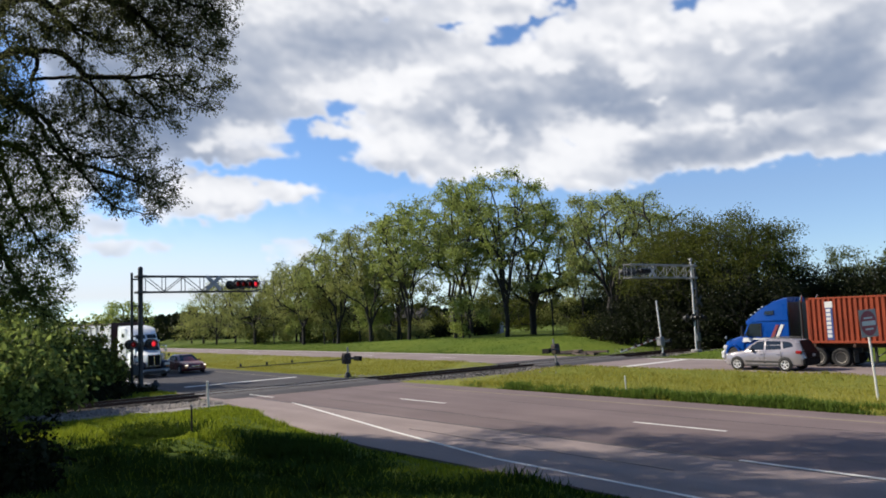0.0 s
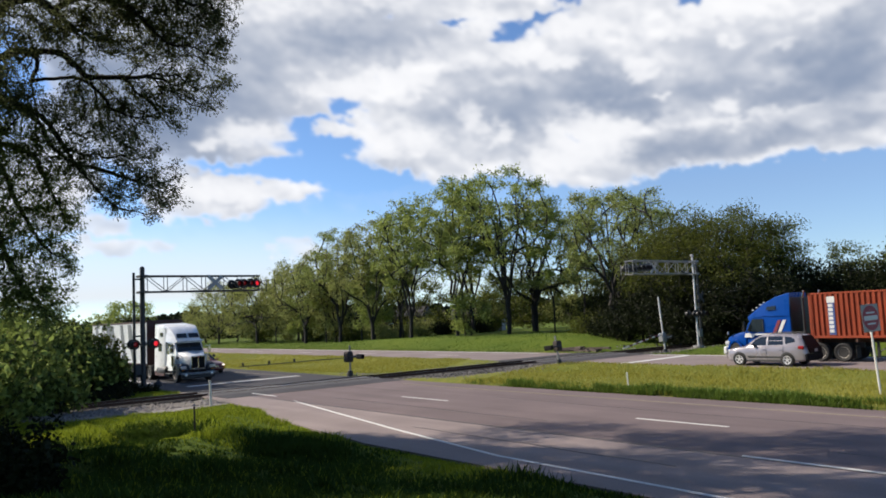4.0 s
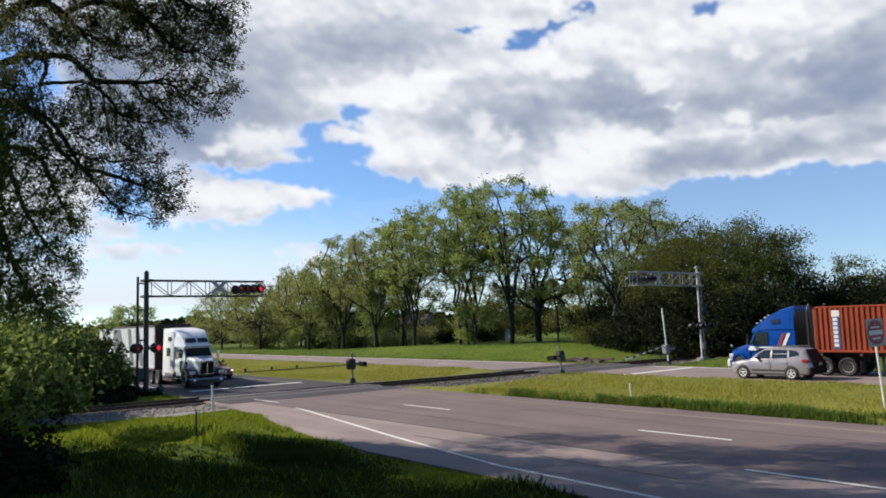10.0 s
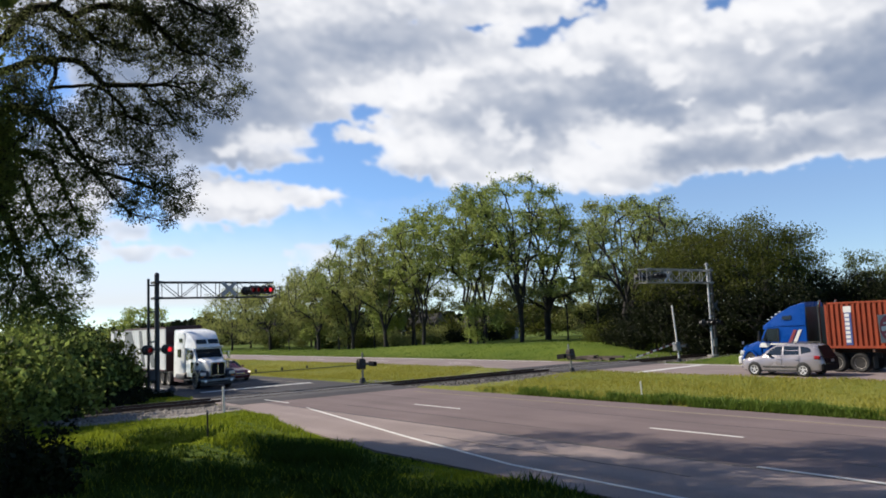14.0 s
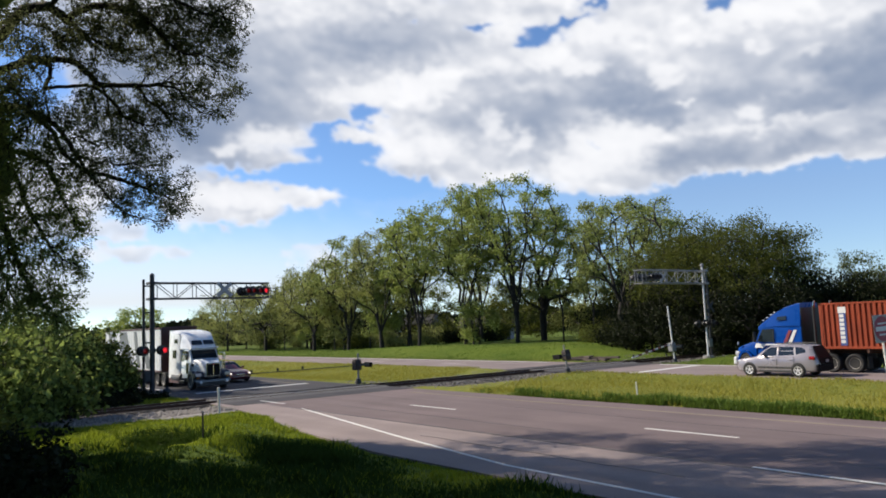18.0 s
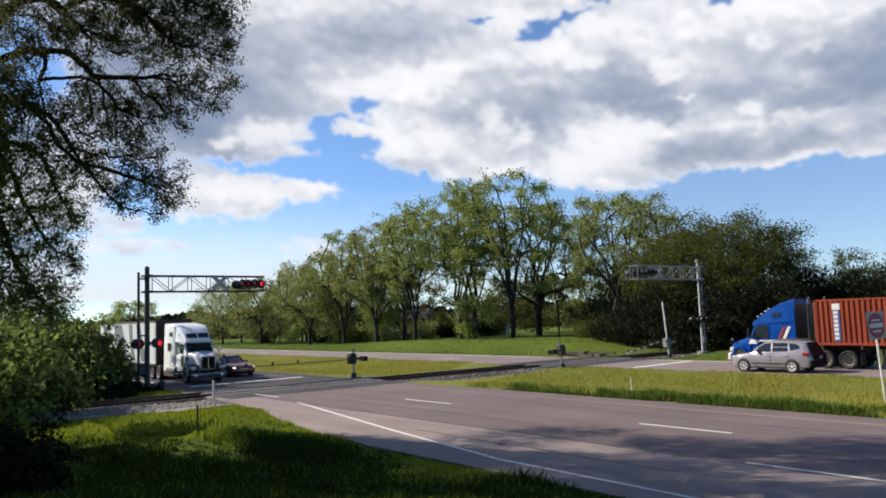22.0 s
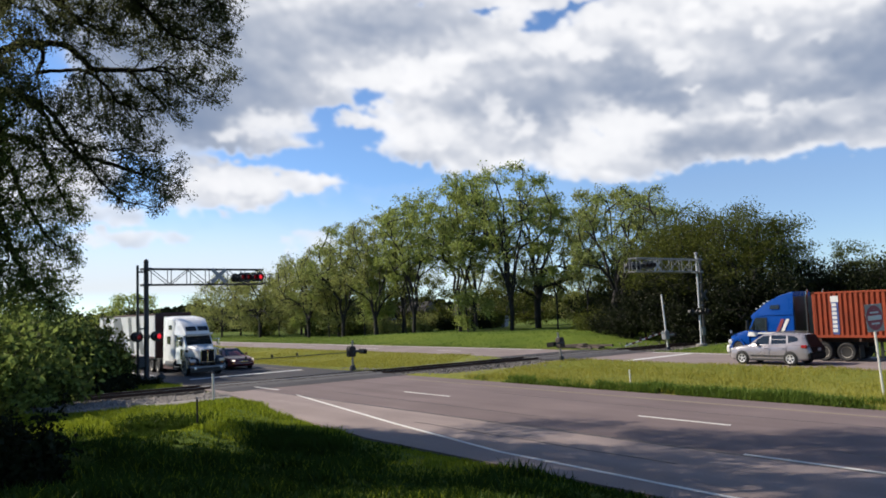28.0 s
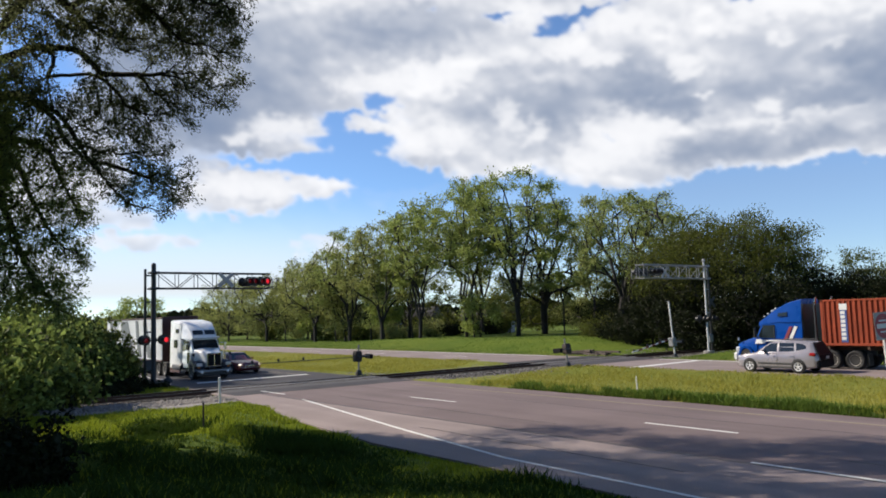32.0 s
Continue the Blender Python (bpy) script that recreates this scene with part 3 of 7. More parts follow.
    x = track_x(y) + off
    z = np.where(np.abs(off) < 1.6, -0.08, -0.08 - (np.abs(off) - 1.6) * 0.15)
    z = np.maximum(z, terrain(x, y))
    s = rs.uniform(0.03, 0.085, n) * np.where((y < 15) & (off > 2), rs.uniform(0.9, 1.9, n), 1.0)
    base = np.array([(1, 0, 0), (-1, 0, 0), (0, 1, 0), (0, -1, 0), (0, 0, 1), (0, 0, -1)], float)
    fc = np.array([(0, 2, 4), (2, 1, 4), (1, 3, 4), (3, 0, 4), (2, 0, 5), (1, 2, 5), (3, 1, 5), (0, 3, 5)])
    V = base[None] * s[:, None, None] * rs.uniform(0.6, 1.3, (n, 6, 3)) + np.stack([x, y, z], -1)[:, None]
    dark = np.where(y < 15, off < 2.15, np.abs(off) < 1.45)
    for few, mat, label in ((~dark, STONE, "loose grey ballast stones beside the rails"), (dark, STONE_DARK, "dark ballast stones between the rails, shadow in their colour")):
        loops = (fc[None] + np.arange(int(few.sum()))[:, None, None] * 6).reshape(-1)
        tagged(new("ballast_stones", array_mesh("ballast_stones", V[few].reshape(-1, 3), loops, 3, mat)), label, "stones", kind="stuff")


make_ground()
make_roads()
make_markings()
make_railway()

# ---- trees ----


class Limbs:
    """A branching skeleton: every goal is joined to the limb that reaches it best, and limbs swell with the twigs that they carry."""

    def __init__(self, seed, room=9000):
        self.P, self.D, self.path, self.up = np.zeros((room, 3)), np.zeros((room, 3)), np.zeros(room), np.full(room, -1)
        self.n, self.rs = 0, np.random.RandomState(seed)

    def node(self, p, parent):
        k = self.n
        self.P[k], self.up[k] = p, parent
        if parent >= 0:
            d = self.P[k] - self.P[parent]
            size = math.sqrt(float(d @ d)) + 1e-9
            self.D[k], self.path[k] = d / size, self.path[parent] + size
        else:
            self.D[k] = (0, 0, 1)
        self.n = k + 1
        return k

    def stem(self, points, parent=-1):
        for p in points:
            parent = self.node(p, parent)
        return parent

    def reach(self, goal, alpha=0.3, step=0.6, wobble=0.05, bend=0.4, sag=0.0):
        """Grows a limb to the goal; gives the nodes of its outer half."""
        n, goal = self.n, np.asarray(goal, float)
        v = goal - self.P[:n]
        d = np.sqrt((v * v).sum(1)) + 1e-6
        ahead = (v * self.D[:n]).sum(1) / d
        k = int(np.argmin(d * (1.5 - 0.5 * ahead) + alpha * self.path[:n]))
        size, a, at = d[k], self.P[k].copy(), k
        b = a + self.D[k] * size * bend + np.array([0, 0, sag * size])
        m = max(2, int(size / step))
        got = []
        for i in range(1, m + 1):
            t = i / m
            p = a * (1 - t) ** 2 + b * 2 * t * (1 - t) + goal * t * t
            if i < m:
                p = p + self.rs.normal(size=3) * wobble * min(size, 2.0) * 0.5
            at = self.node(p, at)
            if t >= 0.5:
                got.append(at)
        return got

    def pieces(self, root_r, tip_r, power=0.45):
        n = self.n
        load = np.zeros(n)
        bare = np.ones(n, bool)
        bare[self.up[1:n][self.up[1:n] >= 0]] = False
        load[bare] = 1
        for k in range(n - 1, 0, -1):
            if self.up[k] >= 0:
                load[self.up[k]] += load[k]
        r = np.maximum(tip_r, root_r * (load / load[0]) ** power)
        k = np.nonzero(self.up[:n] >= 0)[0]
        q = self.up[k]
        return self.P[q], self.P[k], np.minimum(r[q], r[k] * 1.5), r[k]


def limb_mesh(name, pieces, mat, min_r=0.0):
    """Tapered limbs as tubes that follow the pieces."""
    p, q, r0, r1 = (np.asarray(a, float) for a in pieces)
    V, L, base = [], [], 0
    for n, lo, hi in ((3, 0, 0.045), (5, 0.045, 0.13), (8, 0.13, 99)):
        k = (r0 >= max(lo, min_r)) & (r0 < hi)
        if not k.any():
            continue
        d = q[k] - p[k]
        d /= np.linalg.norm(d, axis=1)[:, None] + 1e-9
        a = np.cross(d, np.where(np.abs(d[:, 2:]) < 0.8, [[0, 0, 1.0]], [[1.0, 0, 0]]))
        a /= np.linalg.norm(a, axis=1)[:, None]
        b = np.cross(d, a)
        t = 2 * math.pi * np.arange(n) / n
        ring = a[:, None] * np.cos(t)[None, :, None] + b[:, None] * np.sin(t)[None, :, None]
        lower = p[k][:, None] + ring * r0[k][:, None, None]
        upper = (q[k] + d * r1[k][:, None] * 0.3)[:, None] + ring * r1[k][:, None, None]
        V.append(np.concatenate([lower, upper], 1).reshape(-1, 3))
        i = np.arange(n)
        quad = np.stack([i, (i + 1) % n, n + (i + 1) % n, n + i], -1)
        L.append((quad[None] + base + np.arange(int(k.sum()))[:, None, None] * 2 * n).reshape(-1))
        base += len(V[-1])
    return array_mesh(name, np.concatenate(V), np.concatenate(L), 4, mat, True)


def branch_mesh(name, pieces, mat):
    p, q, r0, r1 = zip(*pieces)
    return limb_mesh(name, ([tuple(v) for v in p], [tuple(v) for v in q], r0, r1), mat)


def leaf_mesh(name, centres, size, rs, mat, aspect=0.6, droop=0.0, along=None):
    """Leaves as bent diamonds at the given places, turned at random or roughly along their twigs."""
    n = len(centres)
    u = rs.normal(size=(n, 3))
    if along is not None:
        u = u * 0.45 + along
    u[:, 2] -= droop
    u /= np.linalg.norm(u, axis=1)[:, None]
    w = np.cross(u, rs.normal(size=(n, 3)))
    w /= np.linalg.norm(w, axis=1)[:, None]
    nrm = np.cross(u, w)
    s = size * rs.uniform(0.6, 1.35, (n, 1))
    V = np.stack([centres - u * s * 0.5, centres + w * s * aspect * 0.5 + nrm * s * 0.12, centres + u * s * 0.5, centres - w * s * aspect * 0.5 + nrm * s * 0.12], 1)
    loops = (np.array([0, 1, 2, 0, 2, 3])[None] + np.arange(n)[:, None] * 4).reshape(-1)
    return array_mesh(name, V.reshape(-1, 3), loops, 3, mat)


def crown_points(tips, rs, count, scatter, droop):
    P = np.array([tuple(p) for p in tips])
    pick = rs.randint(0, len(P), count)
    c = P[pick] + np.clip(rs.normal(size=(count, 3)), -1.6, 1.6) * scatter
    c[:, 2] -= np.abs(rs.normal(size=count)) * droop
    return c


def tree(label, x, y, height, seed, leaves, width=4.8, low=0.22, count=12000, leaf=0.24, droop=0.15, trunk_r=0.3, group="roadside trees", puff=1.0, stems=4, twigs=6, fork=0.17, hollow=0.55):
    """A tree: a trunk that forks into leaders, limbs that part towards tufts of foliage, and leaves round the outer twigs."""
    rs = np.random.RandomState(seed)
    limbs = Limbs(seed)
    fork *= height
    lean = rs.normal(0, 0.05, 2)
    foot = [(lean[0] * h, lean[1] * h, h - 0.25) for h in np.arange(0, fork + 0.5, 0.6)]
    top = limbs.stem(foot)
    a0 = rs.uniform(0, 6.28)
    for k in range(stems):
        a, out = a0 + 6.28 * (k + rs.uniform(-0.25, 0.25)) / stems, width * rs.uniform(0.25, 0.72)
        rise = height * rs.uniform(0.62, 0.82) - fork
        limbs.stem([(foot[-1][0] + math.cos(a) * out * (t ** 1.25) + rs.normal(0, 0.16), foot[-1][1] + math.sin(a) * out * (t ** 1.25) + rs.normal(0, 0.16), foot[-1][2] + rise * t) for t in np.linspace(0.12, 1, 8)], top)
    # tufts fill the crown's outer part, with gaps between them
    tufts, want = [], int(np.clip(count / 210, 12, 64))
    bulge, gap = rs.uniform(0.72, 1.15, 7), 0.34 * width
    for tries in range(1500):
        if len(tufts) >= want:
            break
        gap *= 0.9985
        u, a, f = rs.rand() ** 0.75, rs.uniform(0, 6.283), hollow + (1 - hollow) * math.sqrt(rs.rand())
        r = width * float(np.interp(u, [0, 0.12, 0.4, 0.7, 0.9, 1.0], [0.6, 0.9, 1.0, 0.84, 0.52, 0.16])) * float(np.interp(a, np.linspace(0, 6.283, 8), [*bulge, bulge[0]])) * f
        c = np.array([math.cos(a) * r, math.sin(a) * r, height * (low + (0.985 - low) * u) - 0.3])
        if all((c[0] - o[0]) ** 2 + (c[1] - o[1]) ** 2 + 1.7 * (c[2] - o[2]) ** 2 > gap * gap for o in tufts):
            tufts.append(c)
    tufts.sort(key=lambda c: c[0] ** 2 + c[1] ** 2 + (c[2] - fork) ** 2)
    spots, ways = [], []
    for c in tufts:
        limbs.reach(c, 0.22, 0.9, 0.06, 0.45, 0.05)
    per = count // max(1, len(tufts))
    for c in tufts:
        size = puff * (0.5 + 0.115 * width) * rs.uniform(0.7, 1.3)
        got = []
        for k in range(twigs):
            got += limbs.reach(c + np.clip(rs.normal(size=3), -1.6, 1.6) * size * np.array([0.75, 0.75, 0.42]) - np.array([0, 0, droop * rs.rand()]), 0.04, 0.5, 0.1, 0.3)
        n = int(per * rs.uniform(0.6, 1.4))
        pick = np.array(got)[rs.randint(0, len(got), n)]
        off = np.clip(rs.normal(size=(n, 3)), -1.7, 1.7) * np.array([0.36, 0.36, 0.24]) * (0.4 + 0.6 * puff)
        off[:, 2] -= np.abs(rs.normal(size=n)) * droop * 0.8
        spots.append(limbs.P[pick] + off)
    ob = thing("tree", label, "tree", pose(x, y, ground_z(x, y)), group)
    t = new("trunk", limb_mesh("trunk", limbs.pieces(trunk_r * 0.66, 0.012, 0.42), BARK_DARK))
    t.parent = ob
    c = np.concatenate(spots)
    c = new("crown", leaf_mesh("crown", c[c[:, 2] > 0.2], leaf, rs, leaves, droop=droop))
    c.parent = ob
    return ob


def bush(label, x, y, r, h, seed, leaves, count=2500, leaf=0.25, group="shrubs", scatter=0.16, bare=0.0):
    """A shrub of many thin stems from the ground with leaves along them."""
    rng, rs = random.Random(seed), np.random.RandomState(seed)
    pieces, tips = [], []
    for i in range(26):
        a, t = rng.uniform(0, 6.28), rng.uniform(0.15, 1.0)
        p, d = Vector((math.cos(a) * r * 0.2, math.sin(a) * r * 0.2, -0.2)), Vector((math.cos(a) * t * r / h * 1.3, math.sin(a) * t * r / h * 1.3, 1)).normalized()
        rad, length = 0.05, h * rng.uniform(0.65, 1.05) * (1.1 - 0.3 * t)
        for s in range(5):
            d = (d + Vector((rng.uniform(-1, 1), rng.uniform(-1, 1), rng.uniform(-0.6, 0.5))) * 0.2).normalized()
            q = p + d * length / 5
            pieces.append((p, q, rad, rad * 0.75))
            p, rad = q, rad * 0.75
            if s > 0 and p.z > bare * h:
                tips.append(p)
                e = p + Vector((rng.uniform(-1, 1), rng.uniform(-1, 1), rng.uniform(-0.4, 0.7))) * 0.28 * r
                pieces.append((p, e, rad * 0.6, rad * 0.3))
                tips.append(e)
    ob = thing("shrub", label, "shrub", pose(x, y, ground_z(x, y), 0, 0, rng.uniform(0, 360)), group)
    t = new("stem", branch_mesh("stem", pieces, BARK_DARK))
    t.parent = ob
    c = new("foliage", leaf_mesh("foliage", crown_points(tips, rs, count, scatter * r, 0.1), leaf, rs, leaves))
    c.parent = ob
    return ob

# ---- the row of trees behind the far carriageway, the wood beside the rails ----


def plant():
    far = "leafy tree far off beyond the highway"
    olive = "olive-green willow-like tree with dark forked trunk"
    tall = "tall light green tree with open spring crown"
    deep = "dense green tree at the edge of the shade-darkened wood"
    slender = "slender young tree in the row beyond the lanes"
    young = "young light green tree among the trunks"

    def grow(rows, **same):
        for x, y, h, seed, mat, lab, kw in rows:
            tree(lab, x, y, h, seed, mat, **{**same, **kw})

    grow((
        (-175.2, 52, 9.6, 1, LEAF_BRIGHT, far, dict(width=7.0, count=4200, leaf=0.45, puff=1.5)),
        (-150.6, 58, 7.5, 2, LEAF_SHADE, far, dict(width=4, count=2500, leaf=0.45)),
        (-160.3, 50, 5.6, 3, LEAF_SHADE, far, dict(width=4, count=2500, leaf=0.45, low=0.15)),
        (-142.0, 57, 9.0, 40, LEAF_OLIVE, olive, dict(width=5.5, low=0.1, count=5500, puff=1.3)),
        (-136.5, 61, 12.4, 41, LEAF_OLIVE, olive, dict(droop=0.6, width=6.2, low=0.15, count=6500, puff=1.3)),
        (-131.0, 55, 12.2, 4, LEAF_OLIVE, olive, dict(droop=0.6, width=6.0, low=0.22, count=8000, puff=1.15)),
        (-124.5, 60, 12.2, 42, LEAF_OLIVE, olive, dict(droop=0.6, width=6.0, low=0.15, count=6500, puff=1.3)),
        (-118.5, 56.5, 11.4, 5, LEAF_OLIVE, olive, dict(droop=0.6, width=6.0, low=0.28, count=6800, puff=1.0, trunk_r=0.42)),
        (-119.9, 65, 13.8, 6, LEAF_OLIVE, olive, dict(droop=0.5, width=6.0, low=0.3, count=6500, puff=1.05)),
        (-111.0, 61, 12.8, 43, LEAF_OLIVE, olive, dict(droop=0.6, width=5.8, low=0.3, count=7000, puff=1.0)),
        (-102.8, 57, 14.2, 7, LEAF_OLIVE, olive, dict(droop=0.5, width=6.2, low=0.34, count=8500, trunk_r=0.4)),
        (-94.5, 58, 17.0, 8, LEAF_MID, olive, dict(droop=0.3, width=5.8, low=0.34, count=10500, trunk_r=0.4)),
        (-84.5, 57, 16.6, 9, LEAF_OLIVE, olive, dict(droop=0.3, width=5.6, low=0.34, count=10500, trunk_r=0.36)),
    ), leaf=0.235, fork=0.12, hollow=0.68)
    # the tall group in the middle of the row, whose limbs show through open crowns
    grow((
        (-90.7, 66, 19.6, 10, LEAF_MID, tall, dict(width=5.2, low=0.42, count=8000)),
        (-77.3, 58, 18.2, 11, LEAF_BRIGHT, tall, dict(width=5.2, low=0.42, count=9500)),
        (-71.7, 61, 20.0, 12, LEAF_BRIGHT, tall, dict(width=5.6, low=0.4, count=11000)),
        (-75.5, 67, 20.2, 13, LEAF_MID, tall, dict(width=5.4, low=0.44, count=8000)),
        (-64.6, 63, 20.6, 14, LEAF_BRIGHT, tall, dict(width=6.0, low=0.42, count=11000, trunk_r=0.42)),
        (-65.6, 68.6, 17.6, 15, LEAF_OLIVE, olive, dict(droop=0.4, width=6.6, low=0.26, count=10500, trunk_r=0.62, stems=5, fork=0.2, hollow=0.7)),
        (-57.5, 75, 17.2, 16, LEAF_OLIVE, olive, dict(droop=0.3, width=5.4, low=0.34, count=7500)),
        (-49.4, 64, 15.6, 17, LEAF_MID, olive, dict(droop=0.25, leaf=0.2, width=4.6, low=0.4, count=6500, puff=0.9, trunk_r=0.4, stems=5, hollow=0.75)),
        (-45.0, 64.5, 15.2, 18, LEAF_MID, olive, dict(droop=0.25, leaf=0.2, width=4.2, low=0.42, count=6000, puff=0.9, stems=5, hollow=0.75)),
    ), leaf=0.27, trunk_r=0.36, stems=5, fork=0.11, hollow=0.74)
    # the dense wood beside the rails: crowns that overhang its dark foot
    grow((
        (-41.0, 60.5, 11.8, 19, LEAF_WOOD, deep, dict(width=3.8)),
        (-37.2, 60.0, 12.2, 20, LEAF_WOOD, deep, dict(width=3.8)),
        (-33.6, 60.0, 12.0, 21, LEAF_WOOD, deep, dict(width=3.6)),
        (-31.0, 62.0, 10.8, 50, LEAF_WOOD, deep, dict(width=2.6, count=9000)),
        (-40.5, 68, 12.0, 39, LEAF_WOOD, deep, dict(width=4.6, count=9000)),
        (-35.5, 68, 11.6, 38, LEAF_WOOD, deep, dict(width=4.0, count=9000)),
        (-45.5, 68, 10.4, 54, LEAF_SHADE, deep, dict(width=3.8, count=13000, low=0.1)),
        (-50.0, 70, 10.2, 55, LEAF_SHADE, deep, dict(width=3.8, count=13000, low=0.1)),
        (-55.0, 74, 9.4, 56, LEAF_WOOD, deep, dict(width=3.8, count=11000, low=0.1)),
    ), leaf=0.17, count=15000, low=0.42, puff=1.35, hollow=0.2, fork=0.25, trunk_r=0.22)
    # a front tier in shade-dark leaves, for the wood's unlit lower half
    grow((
        (-42.6, 58.8, 5.6, 74, LEAF_SHADE, deep, dict(width=2.3, count=6500, low=0.08)),
        (-39.2, 57.8, 6.8, 75, LEAF_SHADE, deep, dict(width=2.5, count=7000, low=0.08)),
        (-35.6, 57.4, 7.2, 76, LEAF_SHADE, deep, dict(width=2.6, count=7500, low=0.08)),
        (-32.0, 57.6, 6.8, 77, LEAF_SHADE, deep, dict(width=2.5, count=7000, low=0.08)),
        (-28.8, 58.6, 5.8, 78, LEAF_SHADE, deep, dict(width=2.3, count=6500, low=0.08)),
        (-29.2, 63.5, 6.6, 57, LEAF_SHADE, deep, dict(width=2.8, count=10000, low=0.1)),
        (-26.2, 63.6, 6.5, 58, LEAF_SHADE, deep, dict(width=2.8, count=12000, low=0.1)),
        (-22.6, 63.0, 6.3, 59, LEAF_SHADE, deep, dict(width=2.8, count=11000, low=0.1)),
        (-17.5, 62, 6.0, 68, LEAF_SHADE, deep, dict(width=2.8, count=6000, low=0.1)),
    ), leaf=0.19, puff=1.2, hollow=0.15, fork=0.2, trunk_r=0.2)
    grow((
        (-34.9, 85.6, 10.2, 23, LEAF_WOOD, "rounded green tree standing alone past the wood", dict(count=9000, width=2.5, low=0.3, trunk_r=0.16, puff=0.9, leaf=0.2)),
        (-29.8, 86.4, 9.2, 24, LEAF_WOOD, "olive-green tree past the wood", dict(count=4200, width=2.4, low=0.2, trunk_r=0.16)),
        (-58.0, 84, 10.0, 30, LEAF_WOOD, olive, dict()),
        (-63.5, 86, 8.0, 79, LEAF_OLIVE, olive, dict(width=4)),
        (-70.0, 90, 8.6, 31, LEAF_WOOD, olive, dict(width=4.5)),
        (-75.0, 86, 9.0, 80, LEAF_OLIVE, olive, dict(width=4.5)),
        (-80.0, 84, 8.4, 32, LEAF_WOOD, olive, dict(width=4.5)),
        (-93.0, 84, 10.0, 81, LEAF_OLIVE, olive, dict()),
        (-88.0, 86, 9.0, 33, LEAF_WOOD, olive, dict()),
        (-99.0, 76, 10.0, 34, LEAF_WOOD, olive, dict()),
        (-106.0, 76, 11.5, 44, LEAF_WOOD, olive, dict()),
        (-110.0, 70, 12.5, 35, LEAF_OLIVE, olive, dict()),
        (-126.0, 72, 12.0, 36, LEAF_OLIVE, olive, dict()),
        (-99.0, 60, 10.0, 47, LEAF_OLIVE, olive, dict(droop=0.5, width=4.4, low=0.26)),
        (-88.5, 60, 11.5, 48, LEAF_BRIGHT, olive, dict(droop=0.5, width=3.4, low=0.3)),
    ), leaf=0.3, width=5.6, low=0.16, count=5200, puff=1.3)
    grow((
        (-87.5, 59, 8.6, 51, LEAF_BRIGHT, young, dict(droop=0.6, low=0.15, count=3000)),
        (-108.0, 60, 7.6, 52, LEAF_BRIGHT, young, dict(droop=0.6, low=0.12, count=3000)),
        (-68.0, 60, 6.0, 53, LEAF_BRIGHT, young, dict(droop=0.6, width=2.0, low=0.12, count=2400, puff=0.9)),
        (-113.5, 57.5, 11.0, 60, LEAF_OLIVE, slender, dict()),
        (-106.0, 58.5, 12.6, 61, LEAF_MID, slender, dict()),
        (-97.5, 57.5, 14.0, 62, LEAF_OLIVE, slender, dict()),
        (-91.0, 59.5, 15.2, 63, LEAF_MID, slender, dict()),
        (-81.0, 59.5, 16.4, 64, LEAF_BRIGHT, slender, dict()),
        (-68.5, 59.5, 17.4, 65, LEAF_MID, slender, dict()),
        (-60.0, 66.0, 17.0, 66, LEAF_BRIGHT, slender, dict()),
        (-55.5, 66.0, 15.6, 67, LEAF_OLIVE, slender, dict()),
    ), width=2.8, low=0.38, count=3800, trunk_r=0.15, stems=2, leaf=0.27)
    rng = random.Random(77)
    k = 100
    # understorey of the wood beside the rails, mostly in shade-dark leaves
    for x, y, r, h, mat in ((-47.5, 59.5, 2.2, 2.6, LEAF_SHADE), (-44.5, 58.5, 2.2, 3.4, LEAF_SHADE), (-39.5, 62.5, 2.6, 6.0, LEAF_SHADE), (-42, 64, 3, 6.5, LEAF_SHADE),
                            (-24, 61, 2.4, 4.6, LEAF_SHADE), (-21, 60, 2.4, 4.4, LEAF_SHADE), (-18.5, 59, 2.6, 4.6, LEAF_SHADE), (-15, 60, 2.6, 4.8, LEAF_SHADE), (-11, 60, 2.6, 4.8, LEAF_SHADE),
                            (-52.5, 63, 2.2, 2.6, LEAF_WOOD), (-57, 70, 2.6, 4.4, LEAF_SHADE), (-46.5, 63.5, 2.6, 5.6, LEAF_SHADE), (-51, 66.5, 2.6, 5.4, LEAF_SHADE), (-54.5, 69, 2.6, 5.2, LEAF_SHADE), (-60.5, 74, 2.6, 4.2, LEAF_SHADE), (-36, 63, 3, 7.0, LEAF_SHADE), (-31.5, 64, 2.6, 6.0, LEAF_SHADE)):
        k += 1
        bush("dense shrub in the shade-darkened foot of the wood", x, y, r, h, k, mat, count=3400, leaf=0.17)
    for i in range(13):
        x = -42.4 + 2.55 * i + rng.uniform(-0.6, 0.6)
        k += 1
        bush("dense shrub in the shade-darkened foot of the wood", x, 62.6 + rng.uniform(-0.5, 1.0), 2.1, rng.uniform(3.6, 5.2), k, LEAF_SHADE, count=3600, leaf=0.17)
    for x, y, r, h in ((-107, 89, 2.4, 3.4), (-112, 90, 2.4, 3.6), (-100, 88, 2.4, 4.0), (-92, 86, 2.2, 4.5), (-80, 74, 2.4, 3.4), (-86, 76, 2.4, 3.8), (-98, 62, 2.2, 2.6), (-108, 62, 2.2, 2.8), (-124, 60, 2.6, 3.6)):
        k += 1
        bush("dark green shrub among the tree trunks", x, y, r, h, k, LEAF_WOOD, count=1500, leaf=0.3)
